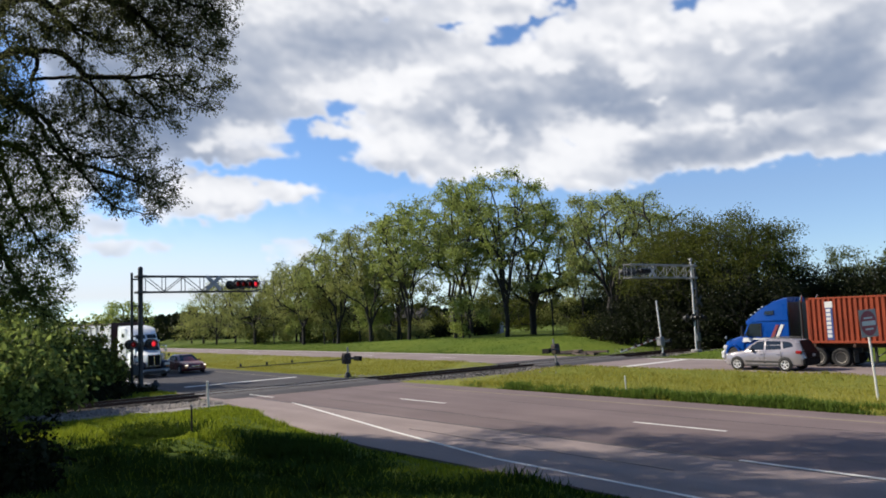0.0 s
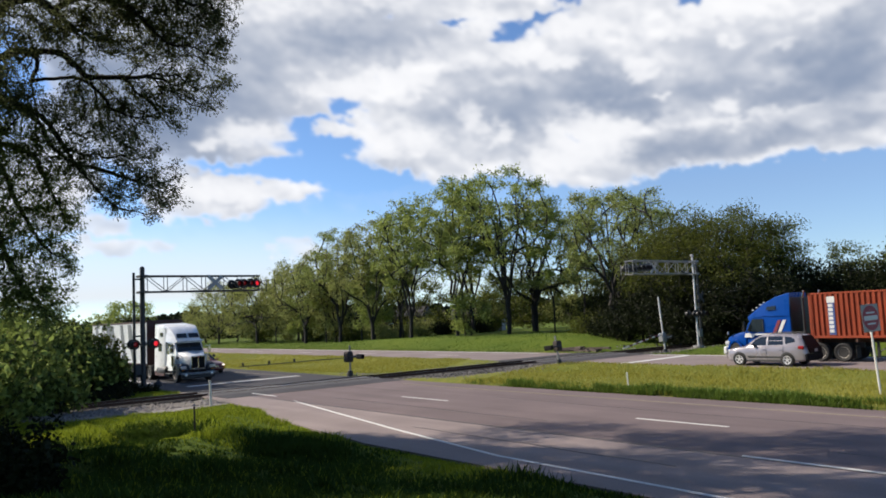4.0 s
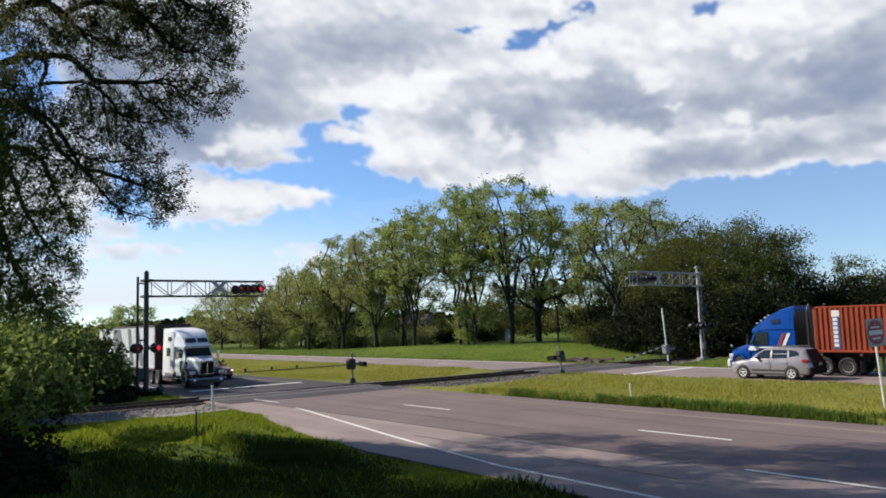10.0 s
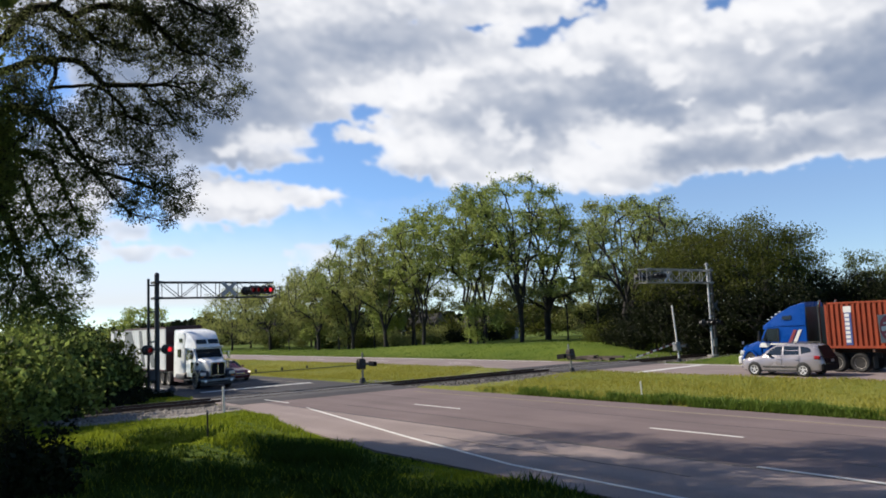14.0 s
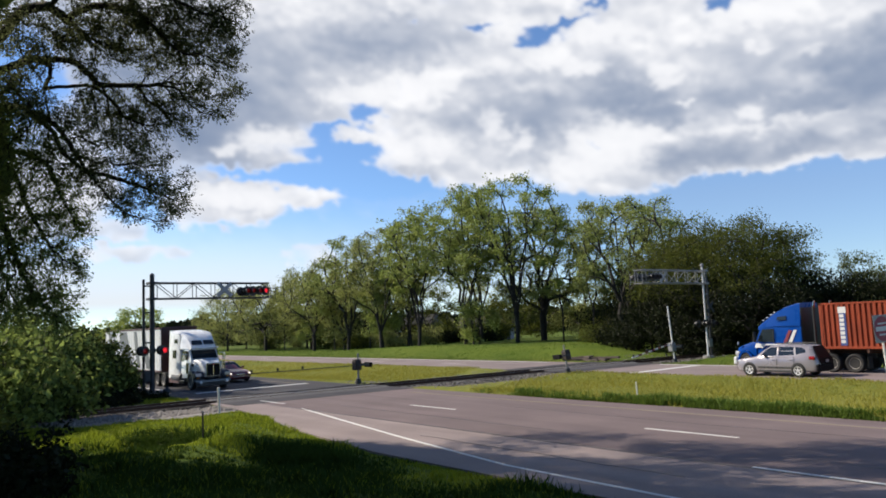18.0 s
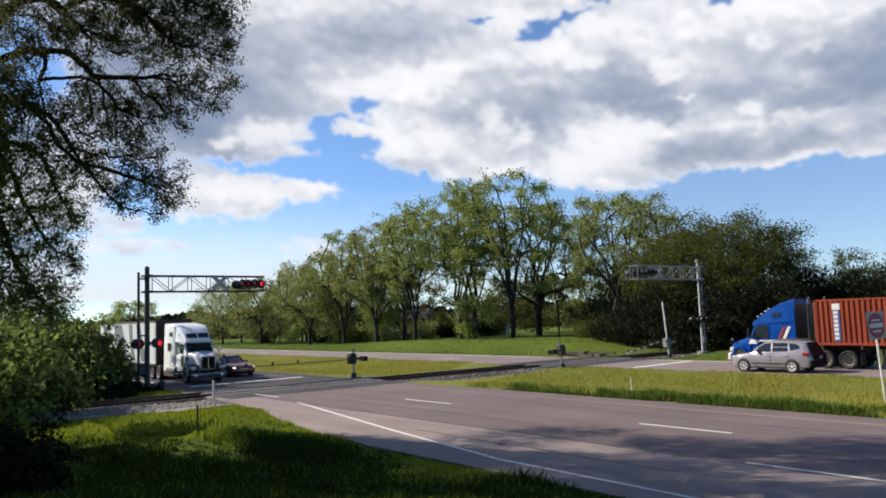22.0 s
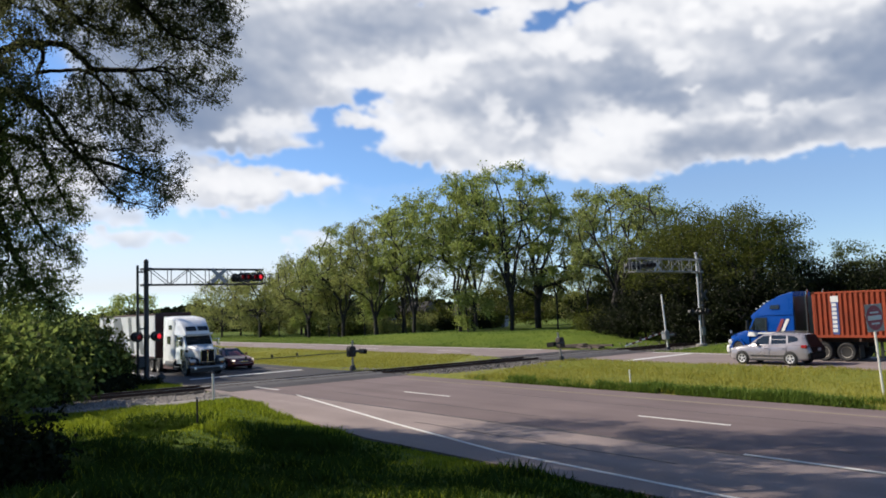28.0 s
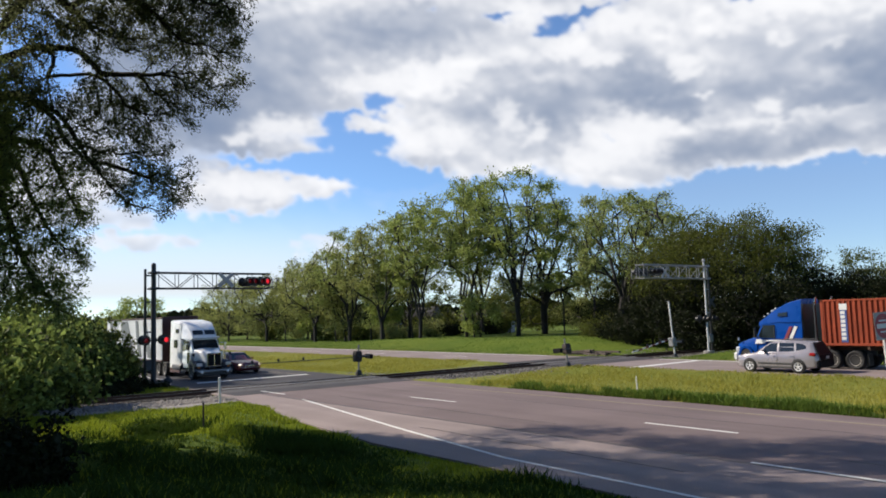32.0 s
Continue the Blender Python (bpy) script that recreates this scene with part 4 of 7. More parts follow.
    # shrubs with x above -86 are painted dark, as shadow behind the trunks
    for x, y, r, h in ((-119, 69, 2.6, 3.0), (-113, 68, 2.6, 3.2), (-104, 68, 2.6, 2.8), (-99, 69, 2.4, 3.0), (-94, 68, 2.4, 2.6), (-89, 69, 2.4, 3.0), (-84, 69, 2.3, 2.4), (-79, 71, 2.3, 2.2), (-128, 67, 2.6, 3.0)):
        k += 1
        bush("undergrowth behind the row of trees, partly darkened as shade", x, y, r, h, k, LEAF_SHADE if x > -86 else LEAF_OLIVE, count=1500, leaf=0.28)
    # far woods closing the view behind the row, painted shade-dark
    rs = np.random.RandomState(31)
    n = 40000
    a = rs.uniform(100, 182, n)
    rad = rs.uniform(190, 330, n)
    hh = 4.0 + 5.0 * fbm(a * 0.35, rad * 0.01, 9, 3)
    P = np.stack([np.cos(np.radians(a)) * rad, np.sin(np.radians(a)) * rad, rs.uniform(0, 1, n) ** 0.7 * hh], -1)
    P = P[P[:, 1] > 62]
    tagged(new("far_woods", leaf_mesh("far_woods", P, 1.6, rs, LEAF_SHADE, 0.8)), "woods far behind the highway, darkened as if in shade", "woods", kind="stuff")


plant()

# ---- the large tree whose boughs hang over the verge ----


def bough(points, rng):
    """Places along a smooth, slightly uneven line through the given points."""
    P = [Vector(p) for p in points]
    line = []
    for i in range(len(P) - 1):
        a, b, c, d = P[max(i - 1, 0)], P[i], P[i + 1], P[min(i + 2, len(P) - 1)]
        for s in range(4):
            t = s / 4
            p = 0.5 * ((2 * b) + (c - a) * t + (2 * a - 5 * b + 4 * c - d) * t * t + (3 * b - a - 3 * c + d) * t ** 3)
            line.append(p + Vector((rng.gauss(0, 1), rng.gauss(0, 1), rng.gauss(0, 1))) * 0.012)
    return line + [P[-1]]


def overhanging_tree():
    rng, rs = random.Random(5), np.random.RandomState(5)
    base = Vector((-27.5, -0.5, ground_z(-27.5, -0.5) - 0.2))
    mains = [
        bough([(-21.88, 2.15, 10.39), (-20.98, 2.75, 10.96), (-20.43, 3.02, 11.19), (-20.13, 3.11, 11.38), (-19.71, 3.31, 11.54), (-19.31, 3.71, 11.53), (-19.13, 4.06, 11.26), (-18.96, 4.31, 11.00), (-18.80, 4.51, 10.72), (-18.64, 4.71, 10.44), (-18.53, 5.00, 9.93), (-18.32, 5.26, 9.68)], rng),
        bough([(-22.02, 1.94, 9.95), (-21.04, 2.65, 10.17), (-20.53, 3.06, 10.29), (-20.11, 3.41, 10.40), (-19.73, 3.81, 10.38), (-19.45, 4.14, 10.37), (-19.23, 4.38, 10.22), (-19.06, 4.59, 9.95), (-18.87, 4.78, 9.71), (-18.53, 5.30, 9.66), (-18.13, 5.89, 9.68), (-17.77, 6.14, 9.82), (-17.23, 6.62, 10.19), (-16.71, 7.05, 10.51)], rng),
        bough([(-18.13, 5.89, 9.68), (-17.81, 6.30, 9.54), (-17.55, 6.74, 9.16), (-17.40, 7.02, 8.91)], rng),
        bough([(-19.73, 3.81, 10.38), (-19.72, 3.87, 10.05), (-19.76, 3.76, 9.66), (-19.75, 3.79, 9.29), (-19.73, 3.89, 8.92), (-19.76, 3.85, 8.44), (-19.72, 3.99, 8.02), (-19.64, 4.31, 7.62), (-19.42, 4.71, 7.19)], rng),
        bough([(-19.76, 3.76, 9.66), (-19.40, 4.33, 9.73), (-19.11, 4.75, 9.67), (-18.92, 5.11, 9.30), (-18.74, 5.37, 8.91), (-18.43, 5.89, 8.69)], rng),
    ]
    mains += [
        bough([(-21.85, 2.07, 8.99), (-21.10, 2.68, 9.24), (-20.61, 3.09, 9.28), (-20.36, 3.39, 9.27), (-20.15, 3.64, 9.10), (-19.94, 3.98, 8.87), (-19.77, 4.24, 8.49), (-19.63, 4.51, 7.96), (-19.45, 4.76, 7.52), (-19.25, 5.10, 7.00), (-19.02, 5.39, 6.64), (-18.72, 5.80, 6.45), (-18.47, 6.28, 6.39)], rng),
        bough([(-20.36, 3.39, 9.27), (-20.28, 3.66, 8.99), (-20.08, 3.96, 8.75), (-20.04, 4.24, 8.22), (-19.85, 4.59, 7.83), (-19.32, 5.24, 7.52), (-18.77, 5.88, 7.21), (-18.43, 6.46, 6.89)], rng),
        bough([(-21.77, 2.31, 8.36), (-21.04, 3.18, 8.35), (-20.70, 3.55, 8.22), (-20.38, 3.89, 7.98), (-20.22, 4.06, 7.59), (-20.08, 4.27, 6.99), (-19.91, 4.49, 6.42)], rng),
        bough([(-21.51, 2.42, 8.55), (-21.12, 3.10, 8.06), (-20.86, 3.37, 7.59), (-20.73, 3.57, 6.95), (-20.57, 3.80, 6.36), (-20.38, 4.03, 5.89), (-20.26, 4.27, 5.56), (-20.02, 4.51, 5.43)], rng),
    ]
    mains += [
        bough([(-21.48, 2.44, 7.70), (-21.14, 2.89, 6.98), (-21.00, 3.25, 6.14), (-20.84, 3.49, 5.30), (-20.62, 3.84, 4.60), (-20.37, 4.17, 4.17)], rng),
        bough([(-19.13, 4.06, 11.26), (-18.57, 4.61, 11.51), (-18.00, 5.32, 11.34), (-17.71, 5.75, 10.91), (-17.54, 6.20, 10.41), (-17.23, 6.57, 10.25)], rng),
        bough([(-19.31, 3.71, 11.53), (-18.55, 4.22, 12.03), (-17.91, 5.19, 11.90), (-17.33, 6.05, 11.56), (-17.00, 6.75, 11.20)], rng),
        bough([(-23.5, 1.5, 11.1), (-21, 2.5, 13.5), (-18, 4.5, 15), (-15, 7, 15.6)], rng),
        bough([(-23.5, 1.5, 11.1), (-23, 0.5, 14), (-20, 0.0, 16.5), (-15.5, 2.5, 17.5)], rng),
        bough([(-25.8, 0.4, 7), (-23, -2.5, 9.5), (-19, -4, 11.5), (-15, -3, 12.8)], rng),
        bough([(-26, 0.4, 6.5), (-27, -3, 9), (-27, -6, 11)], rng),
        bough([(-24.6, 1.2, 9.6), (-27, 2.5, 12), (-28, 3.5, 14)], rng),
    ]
    limbs = Limbs(5, 60000)
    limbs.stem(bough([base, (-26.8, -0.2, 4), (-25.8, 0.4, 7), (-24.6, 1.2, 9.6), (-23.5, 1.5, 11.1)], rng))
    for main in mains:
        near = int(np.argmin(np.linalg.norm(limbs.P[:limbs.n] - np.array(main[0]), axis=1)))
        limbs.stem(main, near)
    swell = limbs.n
    # tufts: full ones at the ends of the boughs, thin ones between them, ones coloured as lit hanging low
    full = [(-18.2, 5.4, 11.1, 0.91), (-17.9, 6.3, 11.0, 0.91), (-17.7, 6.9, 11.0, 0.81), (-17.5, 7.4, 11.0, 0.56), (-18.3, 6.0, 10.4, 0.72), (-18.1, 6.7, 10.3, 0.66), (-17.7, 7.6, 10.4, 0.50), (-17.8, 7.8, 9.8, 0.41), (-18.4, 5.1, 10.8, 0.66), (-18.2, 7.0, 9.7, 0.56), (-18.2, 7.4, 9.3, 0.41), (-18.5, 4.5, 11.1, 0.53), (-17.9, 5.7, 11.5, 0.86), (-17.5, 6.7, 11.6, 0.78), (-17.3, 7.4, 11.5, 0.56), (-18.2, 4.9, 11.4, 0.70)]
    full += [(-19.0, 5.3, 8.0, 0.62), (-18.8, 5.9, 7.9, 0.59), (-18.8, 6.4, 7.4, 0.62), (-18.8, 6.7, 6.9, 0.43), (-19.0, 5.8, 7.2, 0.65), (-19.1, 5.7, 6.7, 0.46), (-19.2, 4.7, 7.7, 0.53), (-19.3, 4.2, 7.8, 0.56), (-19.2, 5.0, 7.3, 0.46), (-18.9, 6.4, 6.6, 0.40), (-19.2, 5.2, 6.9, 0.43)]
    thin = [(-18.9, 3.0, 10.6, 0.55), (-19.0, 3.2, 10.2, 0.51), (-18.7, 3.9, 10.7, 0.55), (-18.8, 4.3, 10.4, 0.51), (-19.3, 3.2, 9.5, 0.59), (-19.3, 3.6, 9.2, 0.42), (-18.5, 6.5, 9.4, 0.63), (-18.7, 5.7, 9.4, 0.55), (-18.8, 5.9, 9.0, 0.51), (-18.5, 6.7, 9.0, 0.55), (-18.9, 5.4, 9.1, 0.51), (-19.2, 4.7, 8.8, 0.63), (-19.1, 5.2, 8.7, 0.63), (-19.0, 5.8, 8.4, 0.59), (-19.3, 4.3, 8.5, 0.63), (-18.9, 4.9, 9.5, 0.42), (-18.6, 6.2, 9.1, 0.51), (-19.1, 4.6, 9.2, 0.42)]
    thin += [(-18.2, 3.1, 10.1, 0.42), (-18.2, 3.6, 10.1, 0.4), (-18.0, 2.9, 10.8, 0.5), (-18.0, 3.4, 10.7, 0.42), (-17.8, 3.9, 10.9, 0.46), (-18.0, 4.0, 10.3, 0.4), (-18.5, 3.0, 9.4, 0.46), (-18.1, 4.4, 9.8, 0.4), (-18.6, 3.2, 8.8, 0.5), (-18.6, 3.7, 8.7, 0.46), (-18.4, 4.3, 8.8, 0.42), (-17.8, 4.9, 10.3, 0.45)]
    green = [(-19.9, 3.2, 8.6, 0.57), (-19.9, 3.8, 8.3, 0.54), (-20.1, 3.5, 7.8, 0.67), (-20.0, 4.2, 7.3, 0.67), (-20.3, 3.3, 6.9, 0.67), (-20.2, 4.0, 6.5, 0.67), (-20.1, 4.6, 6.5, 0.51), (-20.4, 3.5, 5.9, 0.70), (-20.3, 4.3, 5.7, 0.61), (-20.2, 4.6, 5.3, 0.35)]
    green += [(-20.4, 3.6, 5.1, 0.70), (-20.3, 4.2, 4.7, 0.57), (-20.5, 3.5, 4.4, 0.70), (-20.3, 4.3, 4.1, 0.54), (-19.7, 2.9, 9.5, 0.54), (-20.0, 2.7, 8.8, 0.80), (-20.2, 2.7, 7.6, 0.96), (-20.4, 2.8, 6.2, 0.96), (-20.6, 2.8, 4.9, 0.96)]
    lobes = full + thin + green
    seen = len(lobes)
    # the crown's unseen upper and outer side, placed to shade the verge and the lanes
    lobes += [(-17, 4.5, 15.4, 2.4), (-16, 2.5, 17, 2.4), (-20, 0.5, 16, 2.6), (-27, 4, 17.5, 2.2), (-24.5, 5, 17, 2.2), (-22, 6, 16.5, 2.0), (-26, 2.4, 14.8, 1.8), (-29.5, 1.8, 12.8, 1.9), (-27, -3, 10, 2.4), (-24, -2, 10.5, 2.4)]
    lobes += [(-30, 1.6, 12.2, 1.9), (-28.6, 3.0, 9.8, 1.3), (-31.5, -0.2, 13.5, 2.4),
              (-20, -4, 11.4, 2.4), (-16, -3, 12.6, 2.4), (-23, -4.5, 8.5, 2.0), (-27, -5.5, 11, 2.4), (-28, 0.5, 15, 2.6), (-24.5, 0, 12.5, 2.4), (-21.7, -4.3, 10.0, 2.4), (-24.5, -6.2, 12.5, 2.4), (-18.5, -2.2, 7.6, 1.8), (-25.5, -1.5, 7.5, 2.0)]
    lobes += [(-33, 3.2, 15.2, 1.3), (-34.5, 3.6, 17, 1.2), (-28.3, 2.8, 13.5, 1.3), (-32, 3.2, 17.3, 1.1), (-30.8, 3.5, 17.8, 1.3), (-29.8, 2.8, 17, 1.0), (-27, 2.5, 14.5, 1.0), (-28.3, 5, 17.5, 1.2), (-27.5, 6.3, 17.6, 1.4), (-24.8, 4.6, 16, 0.9)]
    # unseen dense low boughs beside the trunk, added to throw shade on the verge
    thick = len(lobes)
    lobes += [(-29.2, 2.7, 9.0, 0.9), (-28.1, 2.9, 9.3, 1.1), (-27.6, 2.8, 10.4, 1.1), (-25.7, 0.6, 9, 1.3), (-25.1, 1.3, 9, 1.2), (-26.8, -1.5, 9, 1.2), (-30.6, -1.9, 9, 1.2), (-28.6, -1.6, 9, 1.2), (-27.4, 1.2, 9, 1.2), (-32.4, -1.8, 9, 1.2)]
    lobes += [(-31.3, 3.7, 9.0, 0.85), (-31.5, 3.7, 9.5, 0.85), (-30.7, 3.6, 9.8, 0.85), (-30.5, 3.5, 10.2, 0.85), (-30.3, 3.6, 10.5, 0.85), (-29.9, 3.4, 11.0, 0.85),
              (-29.2, 3.2, 11.2, 0.85), (-29.8, 3.4, 8.8, 0.85), (-32.3, -0.8, 8.0, 0.85), (-21.2, 1.6, 8.0, 0.85), (-22.4, 1.0, 8.0, 0.85), (-22.7, -1.1, 8.0, 0.85)]
    near_leaves, near_ways, high_leaves, inner = [], [], [], []
    goals = []
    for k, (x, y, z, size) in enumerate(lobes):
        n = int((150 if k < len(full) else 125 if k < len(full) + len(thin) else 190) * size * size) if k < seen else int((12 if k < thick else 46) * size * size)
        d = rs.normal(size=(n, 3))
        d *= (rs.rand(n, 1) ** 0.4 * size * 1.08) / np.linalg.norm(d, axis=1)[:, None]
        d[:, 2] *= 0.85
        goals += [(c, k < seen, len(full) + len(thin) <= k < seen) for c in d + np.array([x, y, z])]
    knots = limbs.P[:swell].copy()
    goals.sort(key=lambda g: float(((knots - g[0]) ** 2).sum(1).min()))
    for c, low, leafy in goals:
        got = limbs.reach(c, 0.16, 0.16 if low else 0.5, 0.025, 0.55, 0.03)
        if not low:
            pick = np.array(got)[rs.randint(0, len(got), 38)]
            high_leaves.append(limbs.P[pick] + np.clip(rs.normal(size=(38, 3)), -1.6, 1.6) * 0.42)
            continue
        n = rs.randint(13, 27)
        pick = np.array(got)[rs.randint(0, len(got), n)]
        near_leaves.append(limbs.P[pick] + np.clip(rs.normal(size=(n, 3)), -1.7, 1.7) * 0.085)
        near_ways.append(limbs.D[pick])
        inner.append(np.full(n, leafy))
    ob = thing("tree", "large dark tree with drooping boughs over the verge", "tree")
    p, q, r0, r1 = limbs.pieces(0.28, 0.0045, 0.46)
    t = new("trunk", limb_mesh("trunk", (p, q, r0, r1), BARK_DARK))
    t.parent = ob
    P, ways, inner = np.concatenate(near_leaves), np.concatenate(near_ways), np.concatenate(inner)
    # low tufts take leaves coloured as lit, the rest as backlit
    for few, mat, name in ((~inner, LEAF_BACKLIT, "crown"), (inner, LEAF_LIT, "lit_crown")):
        c = new(name, leaf_mesh(name, P[few], 0.085, rs, mat, 0.36, 0.35, ways[few]))
        c.parent = ob
    c = new("upper_crown", leaf_mesh("upper_crown", np.concatenate(high_leaves), 0.22, rs, LEAF_NEAR, 0.5, 0.3))
    c.parent = ob


def sky_blocking_tree():
    """An unseen tall tree, added so that its high crown keeps sky light off the bank."""
    rng, rs = random.Random(8), np.random.RandomState(8)
    limbs = Limbs(8, 20000)
    limbs.stem(bough([(3, -6, 1.5), (2.8, -5.8, 5), (2.4, -5.2, 9), (1.5, -4.5, 11)], rng))
    fork = limbs.n - 1
    for line in ([(1.5, -4.5, 11), (-4, -1, 12.5), (-11, 2.5, 15), (-18, 5, 18), (-23, 7, 19.5)], [(1.5, -4.5, 11), (-5, -4, 13), (-12, -4.5, 15), (-21, -4, 18)], [(1.5, -4.5, 11), (1.5, 0, 12), (0, 5, 13), (-5, 9, 15)]):
        limbs.stem(bough(line, rng), fork)
    spots = []
    for i in range(9):
        for j in range(6):
            x, y = -24 + 3.2 * i + rng.uniform(-0.8, 0.8), -6 + 3.2 * j + rng.uniform(-0.8, 0.8)
            c = np.array([x, y, max(11.5, 6.6 + 0.5 * math.hypot(x, y)) + rng.uniform(0, 1.2)])
            for k in range(9):
                got = limbs.reach(c + np.clip(rs.normal(size=3), -1.5, 1.5) * np.array([1.2, 1.2, 0.8]), 0.15, 0.8)
                pick = np.array(got)[rs.randint(0, len(got), 66)]
                spots.append(limbs.P[pick] + np.clip(rs.normal(size=(66, 3)), -1.6, 1.6) * 0.5)
    ob = thing("tree", "unseen tall tree added to keep sky light off the verge", "tree")
    t = new("trunk", limb_mesh("trunk", limbs.pieces(0.6, 0.012), BARK_DARK))
    t.parent = ob
    c = new("crown", leaf_mesh("crown", np.concatenate(spots), 0.5, rs, LEAF_NEAR, 0.6, 0.3))
    c.parent = ob


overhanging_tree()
sky_blocking_tree()
# trees beside and behind the camera, known by the shade that they throw over the verge
# the last, far left and unseen, is added to shade the signal mast's foot
for x, y, h, seed in ((-16, -9, 14, 61), (-24, -10, 15, 62), (-12, -4.5, 15, 63), (-40, -9.5, 13, 64), (-2.5, -3.5, 15, 65), (-46.5, -6.5, 13, 66), (-29, -8.5, 13.5, 67), (-60.0, 5.0, 15.5, 69)):
    tree("dark leafy tree shading the verge", x, y, h, seed, LEAF_NEAR, width=5.0 if x > -55 else 3.2, low=0.2 if y < -5 else 0.6, leaf=0.5, count=5000, puff=1.7, hollow=0.2)


def verge_shrubs():
    k = 300
    # the two nearest shrubs have shade painted into their leaves
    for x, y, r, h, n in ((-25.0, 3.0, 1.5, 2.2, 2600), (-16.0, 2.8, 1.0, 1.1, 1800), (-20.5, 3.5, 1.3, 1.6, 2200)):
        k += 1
        bush("leafy shrub on the shade-darkened verge", x, y, r, h, k, LEAF_SHADE if x > -22 else LEAF_WOOD, count=n, leaf=0.15, group="verge shrubs", scatter=0.12, bare=0.3)
    for x, y, r, h, n in ((-37.2, 7.8, 1.5, 2.5, 1000), (-36.4, 6.4, 1.6, 3.0, 1300), (-34.4, 5.6, 1.4, 2.6, 1200), (-36.0, 4.9, 1.7, 4.4, 1500), (-33.2, 4.6, 1.4, 3.4, 1300), (-37.6, 6.2, 1.6, 4.4, 1300), (-45.6, 11.8, 1.3, 2.7, 1100)):
        k += 1
        bush("broad-leaved green shrub hanging over the gravel", x, y, r, h, k, LEAF_BROAD, count=n, leaf=0.33, group="shrubs beside the gravel", scatter=0.2, bare=0.25 if y > 7 else 0.1)
    for x, y, r, h, n in ((-46.8, 12.2, 1.2, 4.2, 900), (-47.2, 13.2, 0.9, 3.4, 900)):
        k += 1
        bush("thin dark shrub with loose upright sprays beside the rails", x, y, r, h, k, LEAF_WOOD, count=n, leaf=0.26, group="shrubs past the rails", scatter=0.16)
    # tall shrubs past the rails, which shade the foot of the signal mast
    for x, y, r, h, n in ((-47.2, 8.3, 1.9, 6.2, 2000), (-48.5, 9.9, 1.9, 5.4, 2500), (-47.4, 10.9, 1.6, 4.2, 2200), (-48.8, 12.0, 1.1, 4.0, 1800), (-47.6, 12.4, 0.9, 2.6, 1300), (-47.6, 13.7, 0.85, 2.3, 1100), (-46.6, 9.8, 1.5, 4.4, 2400), (-46.2, 7.0, 1.6, 5.4, 2100),
                          (-51.5, 9.4, 2.0, 6.4, 2200), (-49.8, 7.2, 1.8, 6.0, 1900)):
        k += 1
        bush("tall leafy shrub beside the rails", x, y, r, h, k, LEAF_SHRUB, count=n, leaf=0.24, group="shrubs past the rails", scatter=0.13, bare=0.12)
    # weeds in shade-dark leaves, to darken the ground round the mast
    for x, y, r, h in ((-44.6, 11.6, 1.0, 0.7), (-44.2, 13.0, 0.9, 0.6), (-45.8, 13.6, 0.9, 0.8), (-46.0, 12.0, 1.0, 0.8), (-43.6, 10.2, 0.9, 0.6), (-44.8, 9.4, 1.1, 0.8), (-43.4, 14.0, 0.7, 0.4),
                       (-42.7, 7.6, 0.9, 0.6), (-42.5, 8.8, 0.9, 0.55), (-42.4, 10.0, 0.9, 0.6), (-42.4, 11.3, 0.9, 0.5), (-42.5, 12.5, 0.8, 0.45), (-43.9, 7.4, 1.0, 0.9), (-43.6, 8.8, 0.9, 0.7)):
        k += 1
        bush("low weeds at the signal mast foot, darkened as shade", x, y, r, h, k, LEAF_SHADE, count=1100, leaf=0.16, group="weeds beside the rails", scatter=0.2)


verge_shrubs()

# ---- grass ----


def blades(name, label, x, y, h, rs, mat, width=0.02, z=None):
    """Single bent blades, each one triangle pair."""
    n = len(x)
    z = terrain(x, y) if z is None else z
    a = rs.uniform(0, 6.283, n)
    c, s = np.cos(a), np.sin(a)
    b = rs.normal(0, 0.35, (n, 2)) * h[:, None]
    w = width * rs.uniform(0.6, 1.5, n)
    p = np.stack([x, y, z - 0.03], -1)
    off = np.stack([c * w, s * w, np.zeros(n)], -1)
    mid = p + np.stack([b[:, 0] * 0.35, b[:, 1] * 0.35, h * 0.55], -1)
    top = p + np.stack([b[:, 0], b[:, 1], h], -1)
    V = np.stack([p - off, p + off, mid + off * 0.8, mid - off * 0.8, top], 1)
    loops = (np.array([0, 1, 2, 0, 2, 3, 3, 2, 4])[None] + np.arange(n)[:, None] * 5).reshape(-1)
    tagged(new(name, array_mesh(name, V.reshape(-1, 3), loops, 3, mat)), label, "grass", kind="stuff")


